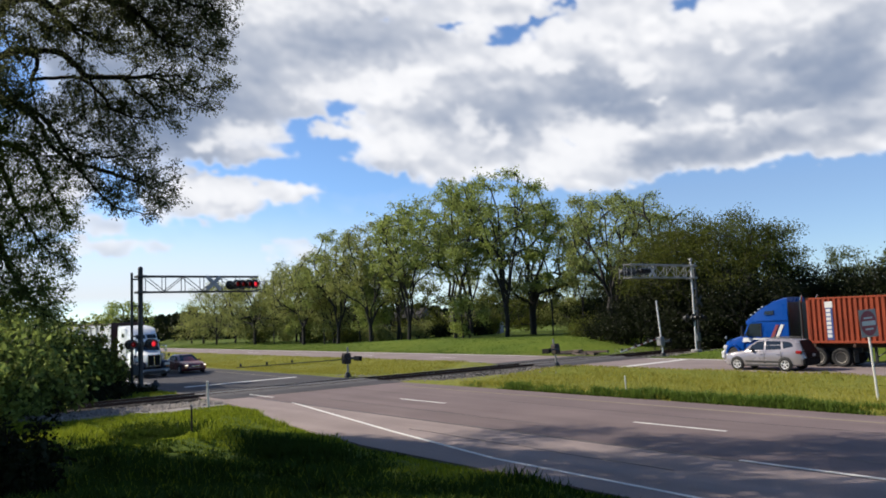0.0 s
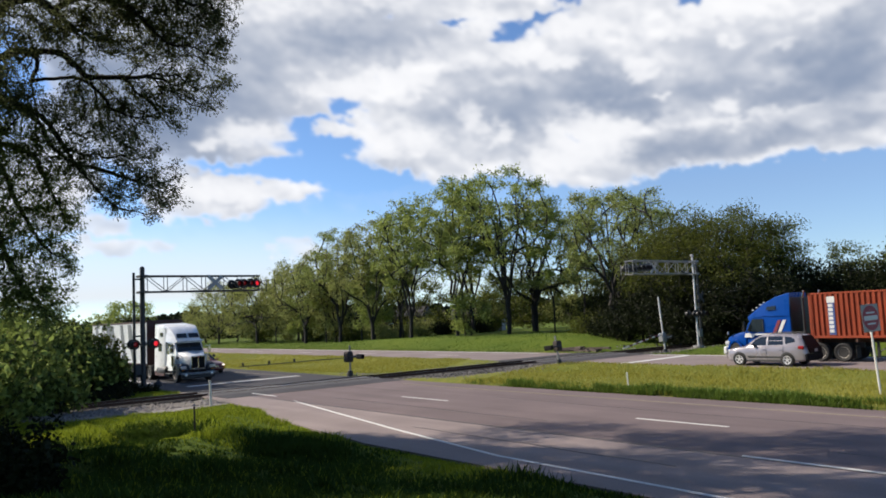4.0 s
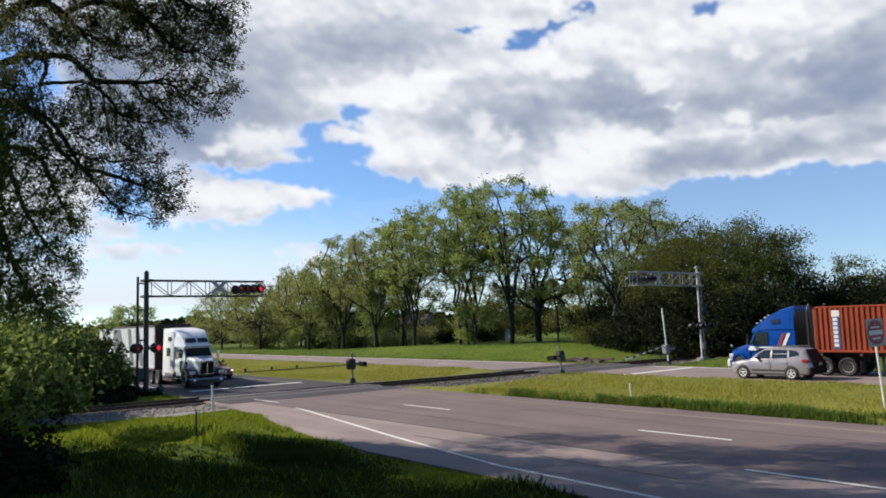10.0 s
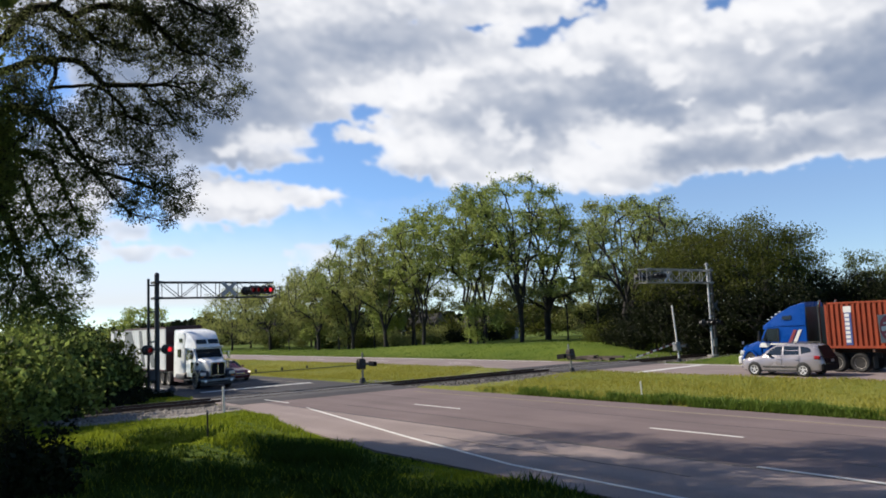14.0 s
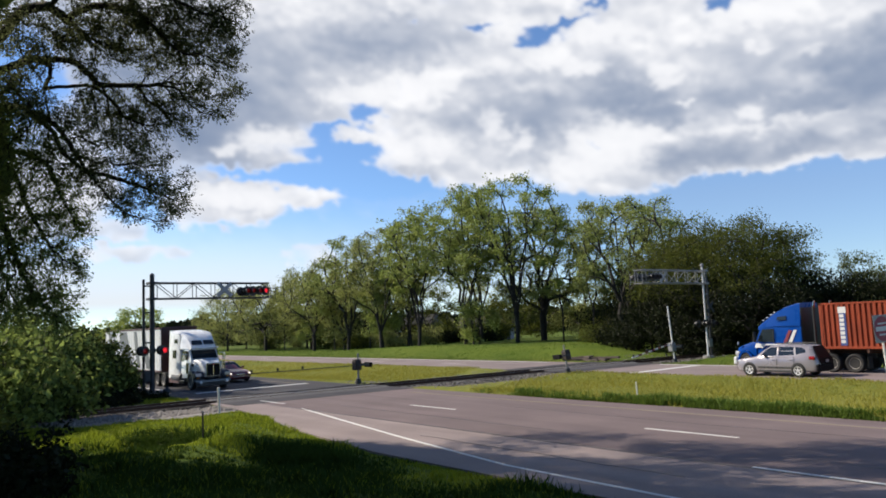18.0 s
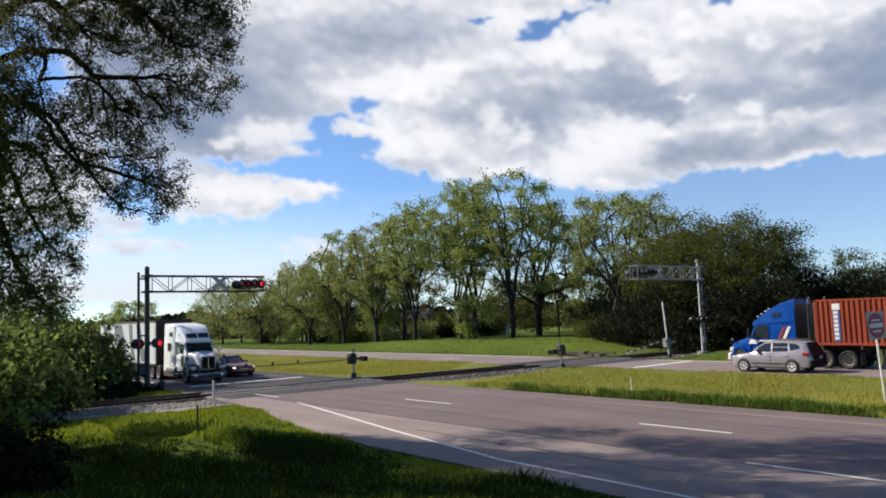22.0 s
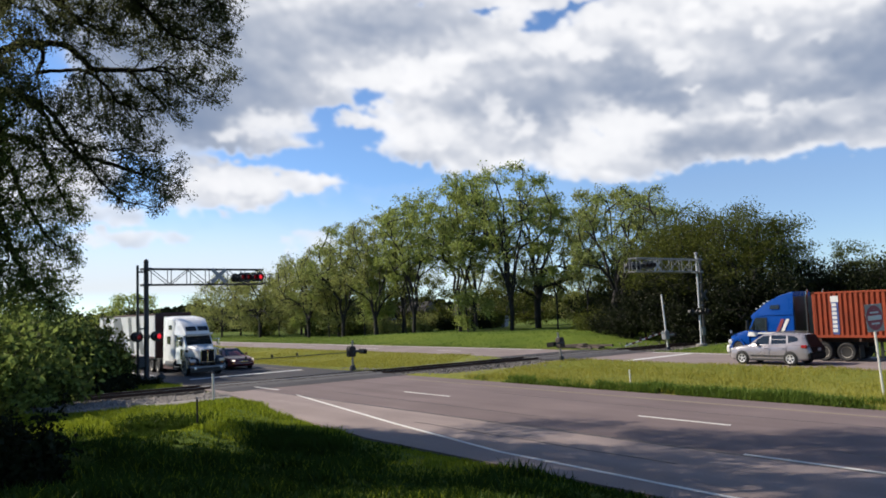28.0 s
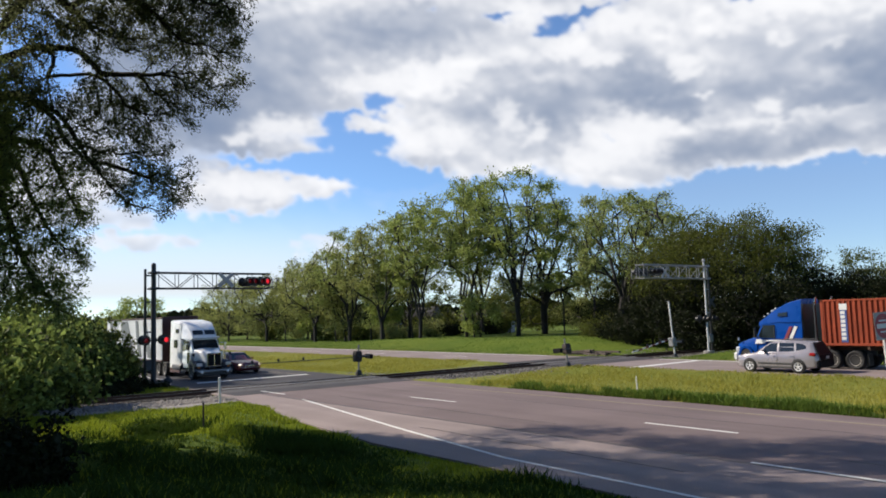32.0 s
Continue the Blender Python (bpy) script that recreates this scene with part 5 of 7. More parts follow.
def make_grass():
    rs = np.random.RandomState(12)
    # the bank in front of the camera: bright grass towards the road, weeds painted dark for shade under the trees
    n = 215000
    x, y = rs.uniform(-48, -6, n), rs.uniform(0.5, 15.4, n)
    keep = (y > 0.12 * np.abs(x)) & (y < pavement_edge(x) - 0.12 + rs.normal(0, 0.08, n)) & (~((x > track_x(y) - 2.6) & (x < apron(y)))) & (fbm(x * 0.8, y * 0.8, 21, 3) + rs.rand(n) * 0.5 > 0.46)
    x, y = x[keep], y[keep]
    h = 0.05 + (0.13 * fbm(x * 0.5, y * 0.5, 22, 3) + 0.13 * ramp(fbm(x * 0.9, y * 0.9, 26, 3), 0.48, 0.72)) * rs.uniform(0.4, 1.3, len(x))
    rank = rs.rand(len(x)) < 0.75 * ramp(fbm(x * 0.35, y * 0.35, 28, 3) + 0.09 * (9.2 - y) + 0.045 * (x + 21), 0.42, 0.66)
    blades("verge_grass", "long green grass on the verge", x[~rank], y[~rank], h[~rank], rs, BLADE, 0.014)
    blades("verge_shade_weeds", "rank weeds under the verge trees, darkened to deepen the shade", x[rank], y[rank], h[rank] * 1.25, rs, BLADE_SHADE, 0.018)
    # the same dark weeds, laid thick as shade in a hollow and along the foot of the ridge
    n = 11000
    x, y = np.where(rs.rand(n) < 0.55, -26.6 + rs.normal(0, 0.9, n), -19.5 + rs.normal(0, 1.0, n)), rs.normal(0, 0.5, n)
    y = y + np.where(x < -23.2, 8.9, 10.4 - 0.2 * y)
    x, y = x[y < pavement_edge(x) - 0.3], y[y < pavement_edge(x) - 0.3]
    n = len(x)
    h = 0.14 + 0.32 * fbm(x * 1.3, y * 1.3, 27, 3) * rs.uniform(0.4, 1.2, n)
    blades("hollow_shade_weeds", "rank weeds in the verge, darkened to stand for shade", x, y, h, rs, BLADE_SHADE, 0.02)
    # the median on both sides of the rails
    n = 150000
    x, y = rs.uniform(-112, 2, n), rs.uniform(25.45, 38.7, n)
    keep = (np.abs(x - track_x(y)) > 3.2 + 0.8 * fbm(x, y, 2, 2)) & ~((x > track_x(y)) & (x < track_x(y) + 8 - (y - 25.5) * 0.55)) & ~((x < track_x(y)) & (x > track_x(y) - 3 - np.abs(y - 32) * 0.5))
    keep &= rs.rand(n) < np.clip(1.25 + x / 110, 0.3, 1)
    x, y = x[keep], y[keep]
    h = (0.06 + 0.2 * fbm(x * 0.35, y * 0.35, 23, 3)) * rs.uniform(0.4, 1.25, len(x))
    blades("median_grass", "tall yellowish grass on the median", x, y, h, rs, BLADE_DRY, 0.013)
    n = 34000
    x, y = rs.uniform(-33, 2, n), 25.45 + np.abs(rs.normal(0, 0.55, n))
    keep = (rs.rand(n) < ramp(x - track_x(y) - 8 + (y - 25.5) * 0.55, 0, 9)) & (fbm(x * 0.5, y, 71, 3) > 0.36)
    x, y = x[keep], y[keep]
    h = (0.16 + 0.34 * fbm(x * 0.7, y * 0.7, 25, 3)) * rs.uniform(0.4, 1.2, len(x))
    blades("median_weeds", "darker green weeds along the edge of the median", x, y, h, rs, BLADE_DEEP, 0.016)
    # the far verge
    n = 46000
    x, y = rs.uniform(-140, -28, n), 46.9 + rs.rand(n) ** 1.5 * 22
    keep = np.abs(x - track_x(y)) > 2.8
    x, y = x[keep], y[keep]
    h = (0.04 + 0.16 * fbm(x * 0.3, y * 0.3, 24, 3)) * rs.uniform(0.4, 1.25, len(x))
    blades("far_verge_grass", "green grass below the trees", x, y, h, rs, BLADE_DEEP, 0.022)


make_grass()

# ---- clouds ----


def cloud_material():
    m = bpy.data.materials.new("cloud")
    m.use_nodes = True
    nt = m.node_tree
    nt.nodes.remove(nt.nodes["Principled BSDF"])
    cover, grey = nt.nodes.new("ShaderNodeAttribute"), nt.nodes.new("ShaderNodeAttribute")
    cover.attribute_name, grey.attribute_name = "cover", "grey"
    r = nt.nodes.new("ShaderNodeValToRGB")
    r.color_ramp.elements[0].color, r.color_ramp.elements[1].color = (0.965, 0.965, 0.985, 1), (0.165, 0.235, 0.375, 1)
    e = nt.nodes.new("ShaderNodeEmission")
    e.inputs[1].default_value = 0.705
    t = nt.nodes.new("ShaderNodeBsdfTransparent")
    mx = nt.nodes.new("ShaderNodeMixShader")
    nt.links.new(grey.outputs["Fac"], r.inputs[0])
    nt.links.new(r.outputs[0], e.inputs[0])
    nt.links.new(cover.outputs["Fac"], mx.inputs[0])
    nt.links.new(t.outputs[0], mx.inputs[1])
    nt.links.new(e.outputs[0], mx.inputs[2])
    nt.links.new(mx.outputs[0], nt.nodes["Material Output"].inputs["Surface"])
    return m


def make_clouds():
    """A high shell of drifting cloud: wide masses with torn edges and blue gaps between them."""
    az, el = np.meshgrid(np.concatenate([np.linspace(88, 105, 30)[:-1], np.linspace(105, 172, 500), np.linspace(172, 192, 40)[1:]]),
                         np.concatenate([np.linspace(1.0, 24.5, 200), np.linspace(24.5, 44, 36)[1:]]), indexing="ij")
    ca, ce = np.cos(np.radians(az)), np.sin(np.radians(az))

    def warped(wide, narrow, seed):
        a = az + wide * (fbm(az * 0.35, el * 0.6, seed, 4) - 0.5) + narrow * (fbm(az * 1.5, el * 2.1, seed + 1, 5) - 0.5)
        e = el + 0.7 * wide * (fbm(az * 0.35 + 40, el * 0.6, seed + 2, 4) - 0.5) + 0.8 * narrow * (fbm(az * 1.5, el * 2.1 + 30, seed + 3, 5) - 0.5)
        return a, e

    warp_a, warp_e = warped(1.6, 1.5, 41)
    masses = [(159.3, 18.9, 12.1, 7.6, 1), (146.1, 19.8, 12.8, 5.9, 1), (134.7, 16.5, 11.5, 5.3, 1), (130.0, 21.1, 14.6, 4.3, 1), (120.0, 16.4, 12.4, 6.4, 1), (110.8, 16.1, 9.5, 6.0, 1), (127.3, 12.0, 8.1, 3.1, 1),
              (117.4, 11.5, 10.3, 1.9, 1), (110.3, 11.0, 4.1, 1.6, 1), (142.4, 13.0, 5.3, 2.1, 1), (138.1, 12.0, 5.2, 1.9, 1), (148.4, 17.3, 3.9, 1.8, 0.9), (148.0, 15.0, 2.0, 0.9, 0.8), (146.3, 14.6, 2.0, 0.8, 0.9)]
    masses += [(153.6, 13.4, 4.0, 1.5, 0.95), (156.5, 13.1, 2.5, 1.6, 0.9), (150.5, 12.2, 0.8, 0.7, 0.8), (156.6, 9.6, 4.0, 1.9, 0.95), (152.5, 9.9, 4.5, 0.8, 0.9), (159.4, 9.6, 2.3, 2.4, 0.6), (163.4, 5.8, 4.7, 0.7, 0.55),
              (165.1, 7.4, 2.8, 0.8, 0.5), (150.9, 5.4, 2.5, 1.0, 0.45), (169.3, 11.1, 4.9, 4.5, 0.8), (169.3, 4.2, 3.2, 1.5, 0.5), (151.5, 15.4, 2.9, 0.8, 0.7)]
    masses += [(140, 33, 45, 8, 0.8), (172, 20, 8, 5, 0.7)]
    gaps = [(137.2, 22.1, 1.2, 0.3, 1.2), (133.5, 20.4, 1.1, 0.4, 1.2), (132.1, 21.2, 1.5, 0.5, 1.2), (129.9, 21.7, 1.6, 0.3, 1.1), (127.9, 22.6, 1.1, 0.4, 1.1), (119.0, 21.7, 0.8, 0.5, 1.2), (119.9, 21.2, 0.5, 0.3, 0.7),
              (150.0, 14.8, 0.9, 0.5, 1.1), (148.4, 15.3, 1.0, 0.3, 1.2), (146.2, 16.2, 1.2, 0.5, 1.2), (146.1, 15.1, 0.7, 0.3, 0.6), (149.8, 13.4, 2.2, 0.5, 1), (147.2, 13.2, 1.8, 0.5, 1.1), (152.4, 11.8, 2.5, 0.5, 1)]
    gaps += [(148.2, 11.6, 3.0, 0.8, 1.2), (144.3, 10.7, 2.6, 0.5, 1), (141.7, 22.5, 0.3, 0.2, 0.7), (143.5, 18.4, 0.3, 0.2, 0.3), (128.7, 12.9, 0.2, 0.3, 0.5), (155.8, 11.7, 2.4, 0.3, 0.6), (168.2, 17.0, 1.8, 1.3, 0.55), (170.4, 18.6, 2.2, 2.0, 0.7), (172.5, 15, 4, 3.5, 0.6)]
    shaded = [(159.3, 14.4, 4.6, 2.6, 1.25), (155.6, 16.3, 4.9, 2.8, 0.85), (158.4, 20.1, 5.2, 2.3, 0.65), (153.0, 19.6, 4.6, 2.0, 0.5), (146.0, 20.8, 5.7, 1.4, 0.7), (143.7, 21.8, 3.6, 1.6, 0.5), (135.9, 17.9, 2.7, 0.8, 0.35),
              (135.7, 15.1, 3.1, 1.9, 0.7), (133.0, 15.0, 2.7, 2.5, 0.75), (130.4, 15.8, 2.6, 1.9, 0.55), (126.1, 15.9, 3.8, 1.6, 0.95), (123.7, 14.6, 2.5, 1.1, 0.9), (127.7, 17.3, 2.5, 1.4, 0.5), (119.3, 15.1, 3.6, 1.6, 0.6)]
    shaded += [(116.9, 16.7, 3.0, 1.9, 0.4), (113.8, 14.0, 3.7, 1.1, 0.9), (110.3, 14.9, 3.0, 2.1, 1.1), (112.5, 16.8, 2.8, 1.4, 0.6), (108.7, 17.1, 2.0, 1.8, 0.7), (121.2, 11.1, 4.4, 1.1, 0.8), (115.6, 10.9, 4.8, 0.8, 0.7),
              (110.6, 11.2, 2.8, 0.7, 0.55), (149.5, 20.9, 2.6, 1.6, 0.3), (140.1, 15.3, 1.7, 1.3, 0.35), (167.6, 19.6, 3.0, 2.4, 0.9), (164.2, 17.6, 4.5, 3.6, 1.0), (153.7, 12.4, 2.0, 0.4, 0.4), (155.4, 8.6, 3.2, 0.4, 0.25), (143.8, 11.8, 3.5, 0.6, 0.25), (138.8, 21.3, 2.7, 1.0, 0.3)]
    bright = [(141.9, 17.9, 3.1, 1.1, 1), (145.7, 17.5, 2.7, 0.9, 0.8), (147.9, 17.1, 2.6, 0.8, 0.6), (149.7, 17.5, 2.5, 0.6, 0.4), (129.2, 18.4, 1.5, 0.7, 0.95), (123.1, 17.6, 1.3, 0.8, 1), (121.9, 15.1, 0.5, 0.4, 0.9),
              (117.9, 13.9, 1.1, 0.6, 0.9), (127.9, 12.5, 3.4, 2.1, 1), (130.3, 11.2, 2.6, 1.3, 0.9), (125.9, 13.0, 3.8, 1.0, 0.7), (116.4, 20.7, 4.3, 1.1, 1), (119.7, 19.5, 2.7, 0.7, 0.5), (122.0, 20.2, 3.3, 0.8, 0.4)]
    bright += [(116.7, 18.4, 0.9, 0.5, 0.7), (113.5, 17.5, 1.4, 0.4, 0.5), (111.1, 19.4, 2.8, 0.7, 0.5), (117.3, 12.7, 7.0, 0.4, 0.5), (135.6, 21.9, 1.8, 1.2, 0.9), (131.8, 19.3, 2.2, 0.7, 0.9), (127.4, 20.8, 2.6, 0.8, 0.8),
              (136.5, 18.7, 2.7, 1.0, 0.5), (144.6, 13.1, 2.6, 1.2, 0.8), (141.1, 13.4, 2.6, 1.1, 0.7), (153.6, 14.1, 2.9, 0.9, 0.9), (156.5, 13.3, 1.3, 0.5, 0.9), (156.6, 9.8, 3.6, 1.3, 0.8), (146.3, 14.6, 1.7, 0.5, 0.8)]
    bright += [(136.6, 14.5, 1.1, 1.5, 0.8), (134.5, 13.4, 1.3, 0.8, 0.8), (135.1, 10.6, 2.6, 0.9, 0.8), (115.7, 9.9, 2.5, 0.4, 0.6), (120.6, 9.6, 2.7, 0.4, 0.5), (143.2, 23.4, 2.7, 0.5, 0.4), (149.9, 23.3, 3.4, 0.6, 0.5),
              (155.0, 23.1, 2.6, 0.7, 0.5), (150.5, 12.2, 0.8, 0.6, 0.8)]

    def heaped(spots, sharp):
        out = np.zeros_like(az)
        for a, e, ra, re, w in spots:
            q = ((warp_a - a) / ra) ** 2 + ((warp_e - e) / re) ** 2
            out = np.maximum(out, w * np.exp(-q * sharp))
        return out

    dens = np.zeros_like(az)
    for a, e, ra, re, w in masses:
        q = ((warp_a - a) / ra) ** 2 + ((warp_e - e) / re) ** 2
        dens = np.maximum(dens, w * (1 - ramp(q, 0.45, 1.35)))
    for a, e, ra, re, w in gaps:
        q = ((warp_a - a) / ra) ** 2 + ((warp_e - e) / re) ** 2
        dens = dens - 1.15 * w * np.exp(-q * 0.8)
    soft_a, soft_e = warped(1.4, 0.5, 51)
    mid = fbm(soft_a * 0.6, soft_e * 0.9, 45, 5)
    fine = fbm(soft_a * 1.7, soft_e * 2.4, 46, 5)
    d = dens + 0.45 * (mid - 0.5) + 0.14 * (fine - 0.5)
    cover = 0.4 * ramp(d, 0.1, 0.56) + 0.6 * ramp(d, -0.22, 0.92)
    edge = ramp(el, 1.0, 2.4) * ramp(-el, -43, -34) * ramp(az, 88.5, 96) * ramp(-az, -191.5, -184)
    haze = 0.9 * ramp(-el, -10, -1) * (0.06 + 0.94 * ramp(az, 122, 160))
    # added grey haze that only dims the low sky on the right
    dim_haze = 0.3 * ramp(-az, -138, -122) * ramp(-el, -13, -8)
    cover = np.clip(np.maximum(cover * 0.98, np.maximum(haze, dim_haze)), 0, 1) * edge
    # grey undersides, soft; sunlit heads with crisp torn rims; relief of the billows between them
    broad = heaped(shaded, 0.75)
    heads = heaped(bright, 0.9)
    ridge = 1 - np.abs(2 * fbm(soft_a * 0.3, soft_e * 0.45, 48, 4) - 1)
    heap = 0.9 * ridge + 0.8 * mid + 0.1 * fine
    for k in range(8):
        heap[1:-1, 1:-1] = 0.2 * (heap[1:-1, 1:-1] + heap[2:, 1:-1] + heap[:-2, 1:-1] + heap[1:-1, 2:] + heap[1:-1, :-2])
    ga, ge = np.gradient(heap, az[:, 0], el[0], axis=(0, 1))
    lit = np.clip((0.5 * ga - 0.8 * ge) * 0.42, -0.28, 0.4)
    torn = heads + 0.42 * (fine - 0.5) + 0.35 * (mid - 0.5) + 0.25 * (ridge - 0.72)
    head = 0.25 * ramp(torn, 0.26, 0.5) + 0.75 * ramp(torn, 0.0, 0.9)
    g = np.clip(0.22 + 1.5 * broad + 0.6 * (mid - 0.5) + 0.06 * (fine - 0.5) - 1.2 * lit, 0, 2.2)
    g = g * (1 - 0.86 * head)
    grey = np.maximum((1 - np.exp(-1.1 * g)) * (0.35 + 0.65 * ramp(d, 0.15, 0.8)), 0.8 * (dim_haze > cover - 0.02) * ramp(dim_haze, 0.0, 0.2))
    grey = np.maximum(grey, 0.26 * haze)
    for soft in (cover, grey):
        soft[1:-1, 1:-1] = 0.2 * (soft[1:-1, 1:-1] + soft[2:, 1:-1] + soft[:-2, 1:-1] + soft[1:-1, 2:] + soft[1:-1, :-2])
    A, C = 4200.0, 900.0
    k = 1 / np.sqrt((np.cos(np.radians(el)) / A) ** 2 + (np.sin(np.radians(el)) / C) ** 2)
    V = np.stack([k * np.cos(np.radians(el)) * ca, k * np.cos(np.radians(el)) * ce, k * np.sin(np.radians(el))], -1)
    n, m = az.shape
    i, j = np.meshgrid(np.arange(n - 1), np.arange(m - 1), indexing="ij")
    q = i * m + j
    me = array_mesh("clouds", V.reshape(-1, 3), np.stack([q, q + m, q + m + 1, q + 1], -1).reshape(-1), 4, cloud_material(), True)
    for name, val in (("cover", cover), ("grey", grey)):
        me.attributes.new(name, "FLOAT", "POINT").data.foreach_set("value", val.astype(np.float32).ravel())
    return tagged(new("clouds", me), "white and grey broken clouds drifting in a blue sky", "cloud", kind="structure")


clouds = make_clouds()

# ---- crossing signals, gates, posts ----


def flasher(parent, x, y, z, face, lit):
    """A round red crossing light with backboard and hood, facing along x."""
    s = face
    lamp = part("backboard", Geo().lathe([(0.0, 0), (0.3, 0), (0.3, 0.03 * s), (0.0, 0.03 * s)], "x", 20), BLACK, parent, "round black backboard", at=pose(x, y, z))
    part("hood", Geo().lathe([(0.17, 0.03 * s), (0.18, 0.3 * s), (0.165, 0.3 * s), (0.155, 0.03 * s)], "x", 18), BLACK, lamp, "black hood")
    part("lens", Geo().lathe([(0.0, 0.11 * s), (0.08, 0.1 * s), (0.15, 0.06 * s), (0.15, 0.03 * s), (0.0, 0.03 * s)], "x", 18), SIGNAL_LIT if lit else SIGNAL_DIM, lamp, "glowing red lens" if lit else "dim red lens")
    part("housing", Geo().lathe([(0.0, -0.2 * s), (0.1, -0.18 * s), (0.13, 0.0), (0.0, 0.0)], "x", 14), BLACK, lamp)
    return lamp


def crossbuck(parent, x, y, z, size, s, mat=None):
    for a in (42, -42):
        part("crossbuck_blade", Geo().box((0, 0, 0), (0.02, size, size * 0.19), 0.004), mat or CROSSBUCK_GREY, parent, "grey crossbuck blade", at=pose(x + 0.015 * s * (1 if a > 0 else 2.6), y, z, a, 0, 0))


def cantilever(name_label, x, y, reach, face, dark):
    """A mast of two poles with a lattice arm over the road, lights at its end and on the mast."""
    steel = GALV_DARK if dark else GALV
    ob = thing("signal_cantilever", name_label, "crossing signal", pose(x, y, ground_z(x, y) - 0.05), "cantilever signals")
    sg = 1 if reach > 0 else -1
    part("foundation", Geo().lathe([(0.0, -0.3), (0.42, -0.3), (0.42, 0.18), (0.38, 0.22), (0.0, 0.22)], "z", 16), STONE, ob, "concrete foundation")
    part("mast", Geo().tube((0, 0, 0.2), (0, 0, 7.2), 0.155 if dark else 0.075, 0.14 if dark else 0.07, 16), steel if dark else BAR_WHITE, ob, "tall steel mast", smooth=True)
    part("mast_cap", Geo().lathe([(0.0, 7.2), (0.16, 7.2), (0.12, 7.34), (0.0, 7.4)], "z", 12), steel, ob)
    part("side_pole", Geo().tube((0, -0.5 * sg, 0.2), (0, -0.5 * sg, 7.0), 0.08 if dark else 0.1, 0.075, 12), BLACK, ob, "thin dark steel pole", smooth=True)
    for z in (1.5, 3.2, 5.0, 6.6):
        part("pole_clamp", Geo().box((0, -0.25 * sg, z), (0.12, 0.55, 0.09), 0.01), steel, ob)
    part("base_plate", Geo().box((0, 0, 0.24), (0.62, 0.62, 0.05), 0.01), steel, ob)
    zb, zt, hw = 5.82, 6.78, 0.32
    for dx in (-hw, hw):
        for z in (zb, zt):
            part("chord", Geo().tube((dx, 0.1 * sg, z), (dx, reach, z), 0.05, 0.045, 8), steel, ob)
    n = 6
    ys = [0.2 * sg + (reach - 0.3 * sg) * i / n for i in range(n + 1)]
    for i, yy in enumerate(ys):
        for dx in (-hw, hw):
            part("strut", Geo().tube((dx, yy, zb), (dx, yy, zt), 0.026, 0.026, 6), steel, ob)
        for z in (zb, zt):
            part("cross_tie", Geo().tube((-hw, yy, z), (hw, yy, z), 0.024, 0.024, 6), steel, ob)
        if i < n and i % 2 == 0:
            for dx in (-hw, hw):
                part("diagonal", Geo().tube((dx, yy, zt), (dx, ys[i + 1], zb), 0.024, 0.024, 6), steel, ob)
        elif i < n:
            for dx in (-hw, hw):
                part("diagonal", Geo().tube((dx, yy, zb), (dx, ys[i + 1], zt), 0.024, 0.024, 6), steel, ob)
    for z in (zb, zt):
        part("arm_bracket", Geo().box((0, 0, z), (0.8, 0.5, 0.14), 0.02), steel, ob)
    for dx in (-hw, hw):
        part("end_rail", Geo().tube((dx, reach, zb + 0.1), (dx, reach + 0.45 * sg, zb + 0.1), 0.022, 0.022, 6), steel, ob)
        part("end_post", Geo().tube((dx, reach + 0.45 * sg, zb - 0.1), (dx, reach + 0.45 * sg, zt - 0.25), 0.022, 0.022, 6), steel, ob)
    part("walkway", Geo().box((0, reach * 0.55, zb - 0.03), (0.5, abs(reach) * 0.85, 0.03), 0.005), steel, ob, "grated walkway")
    # lights over the road
    for f in (1, -1):
        part("lamp_bar", Geo().tube((0.42 * f, reach - 1.75 * sg, 6.28), (0.42 * f, reach - 0.1 * sg, 6.28), 0.035, 0.035, 8), BLACK, ob)
    for k, off in enumerate((1.6, 1.22, 0.75, 0.36)):
        flasher(ob, 0.5 * face, reach - off * sg, 6.27, face, dark and k == 3)
        if k != 3:
            flasher(ob, -0.5 * face, reach - off * sg, 6.27, -face, False)
    # lights, bell and crossbuck on the mast
    part("lamp_bar", Geo().tube((0.2 * face, -0.62, 2.72), (0.2 * face, 0.72, 2.72), 0.03, 0.03, 8), BLACK, ob)
    for k, off in enumerate((-0.55, 0.62)):
        flasher(ob, 0.26 * face, off, 2.72, face, dark and k == 1)
        flasher(ob, -0.26 * face, off, 2.72, -face, False)
    part("junction_box", Geo().box((0.18 * face, 0, 2.72), (0.22, 0.26, 0.26), 0.02), BLACK, ob)
    part("control_box", Geo().box((0.0, -0.32 * sg, 1.2), (0.3, 0.35, 0.6), 0.02), steel, ob)
    return ob


def make_signals():
    left = cantilever("dark steel cantilever signal with red flashing lights over the lanes", -46.5, 14.8, 7.5, 1, True)
    crossbuck(left, 0.4, 4.4, 6.35, 1.25, 1)
    right = cantilever("grey steel cantilever signal on the far side of the highway", -33.0, 52.6, -8.2, -1, False)
    crossbuck(right, -0.4, -4.5, 6.35, 1.25, -1)
    crossbuck(right, 0.3, 0.25, 4.0, 1.2, 1, GALV_DARK)


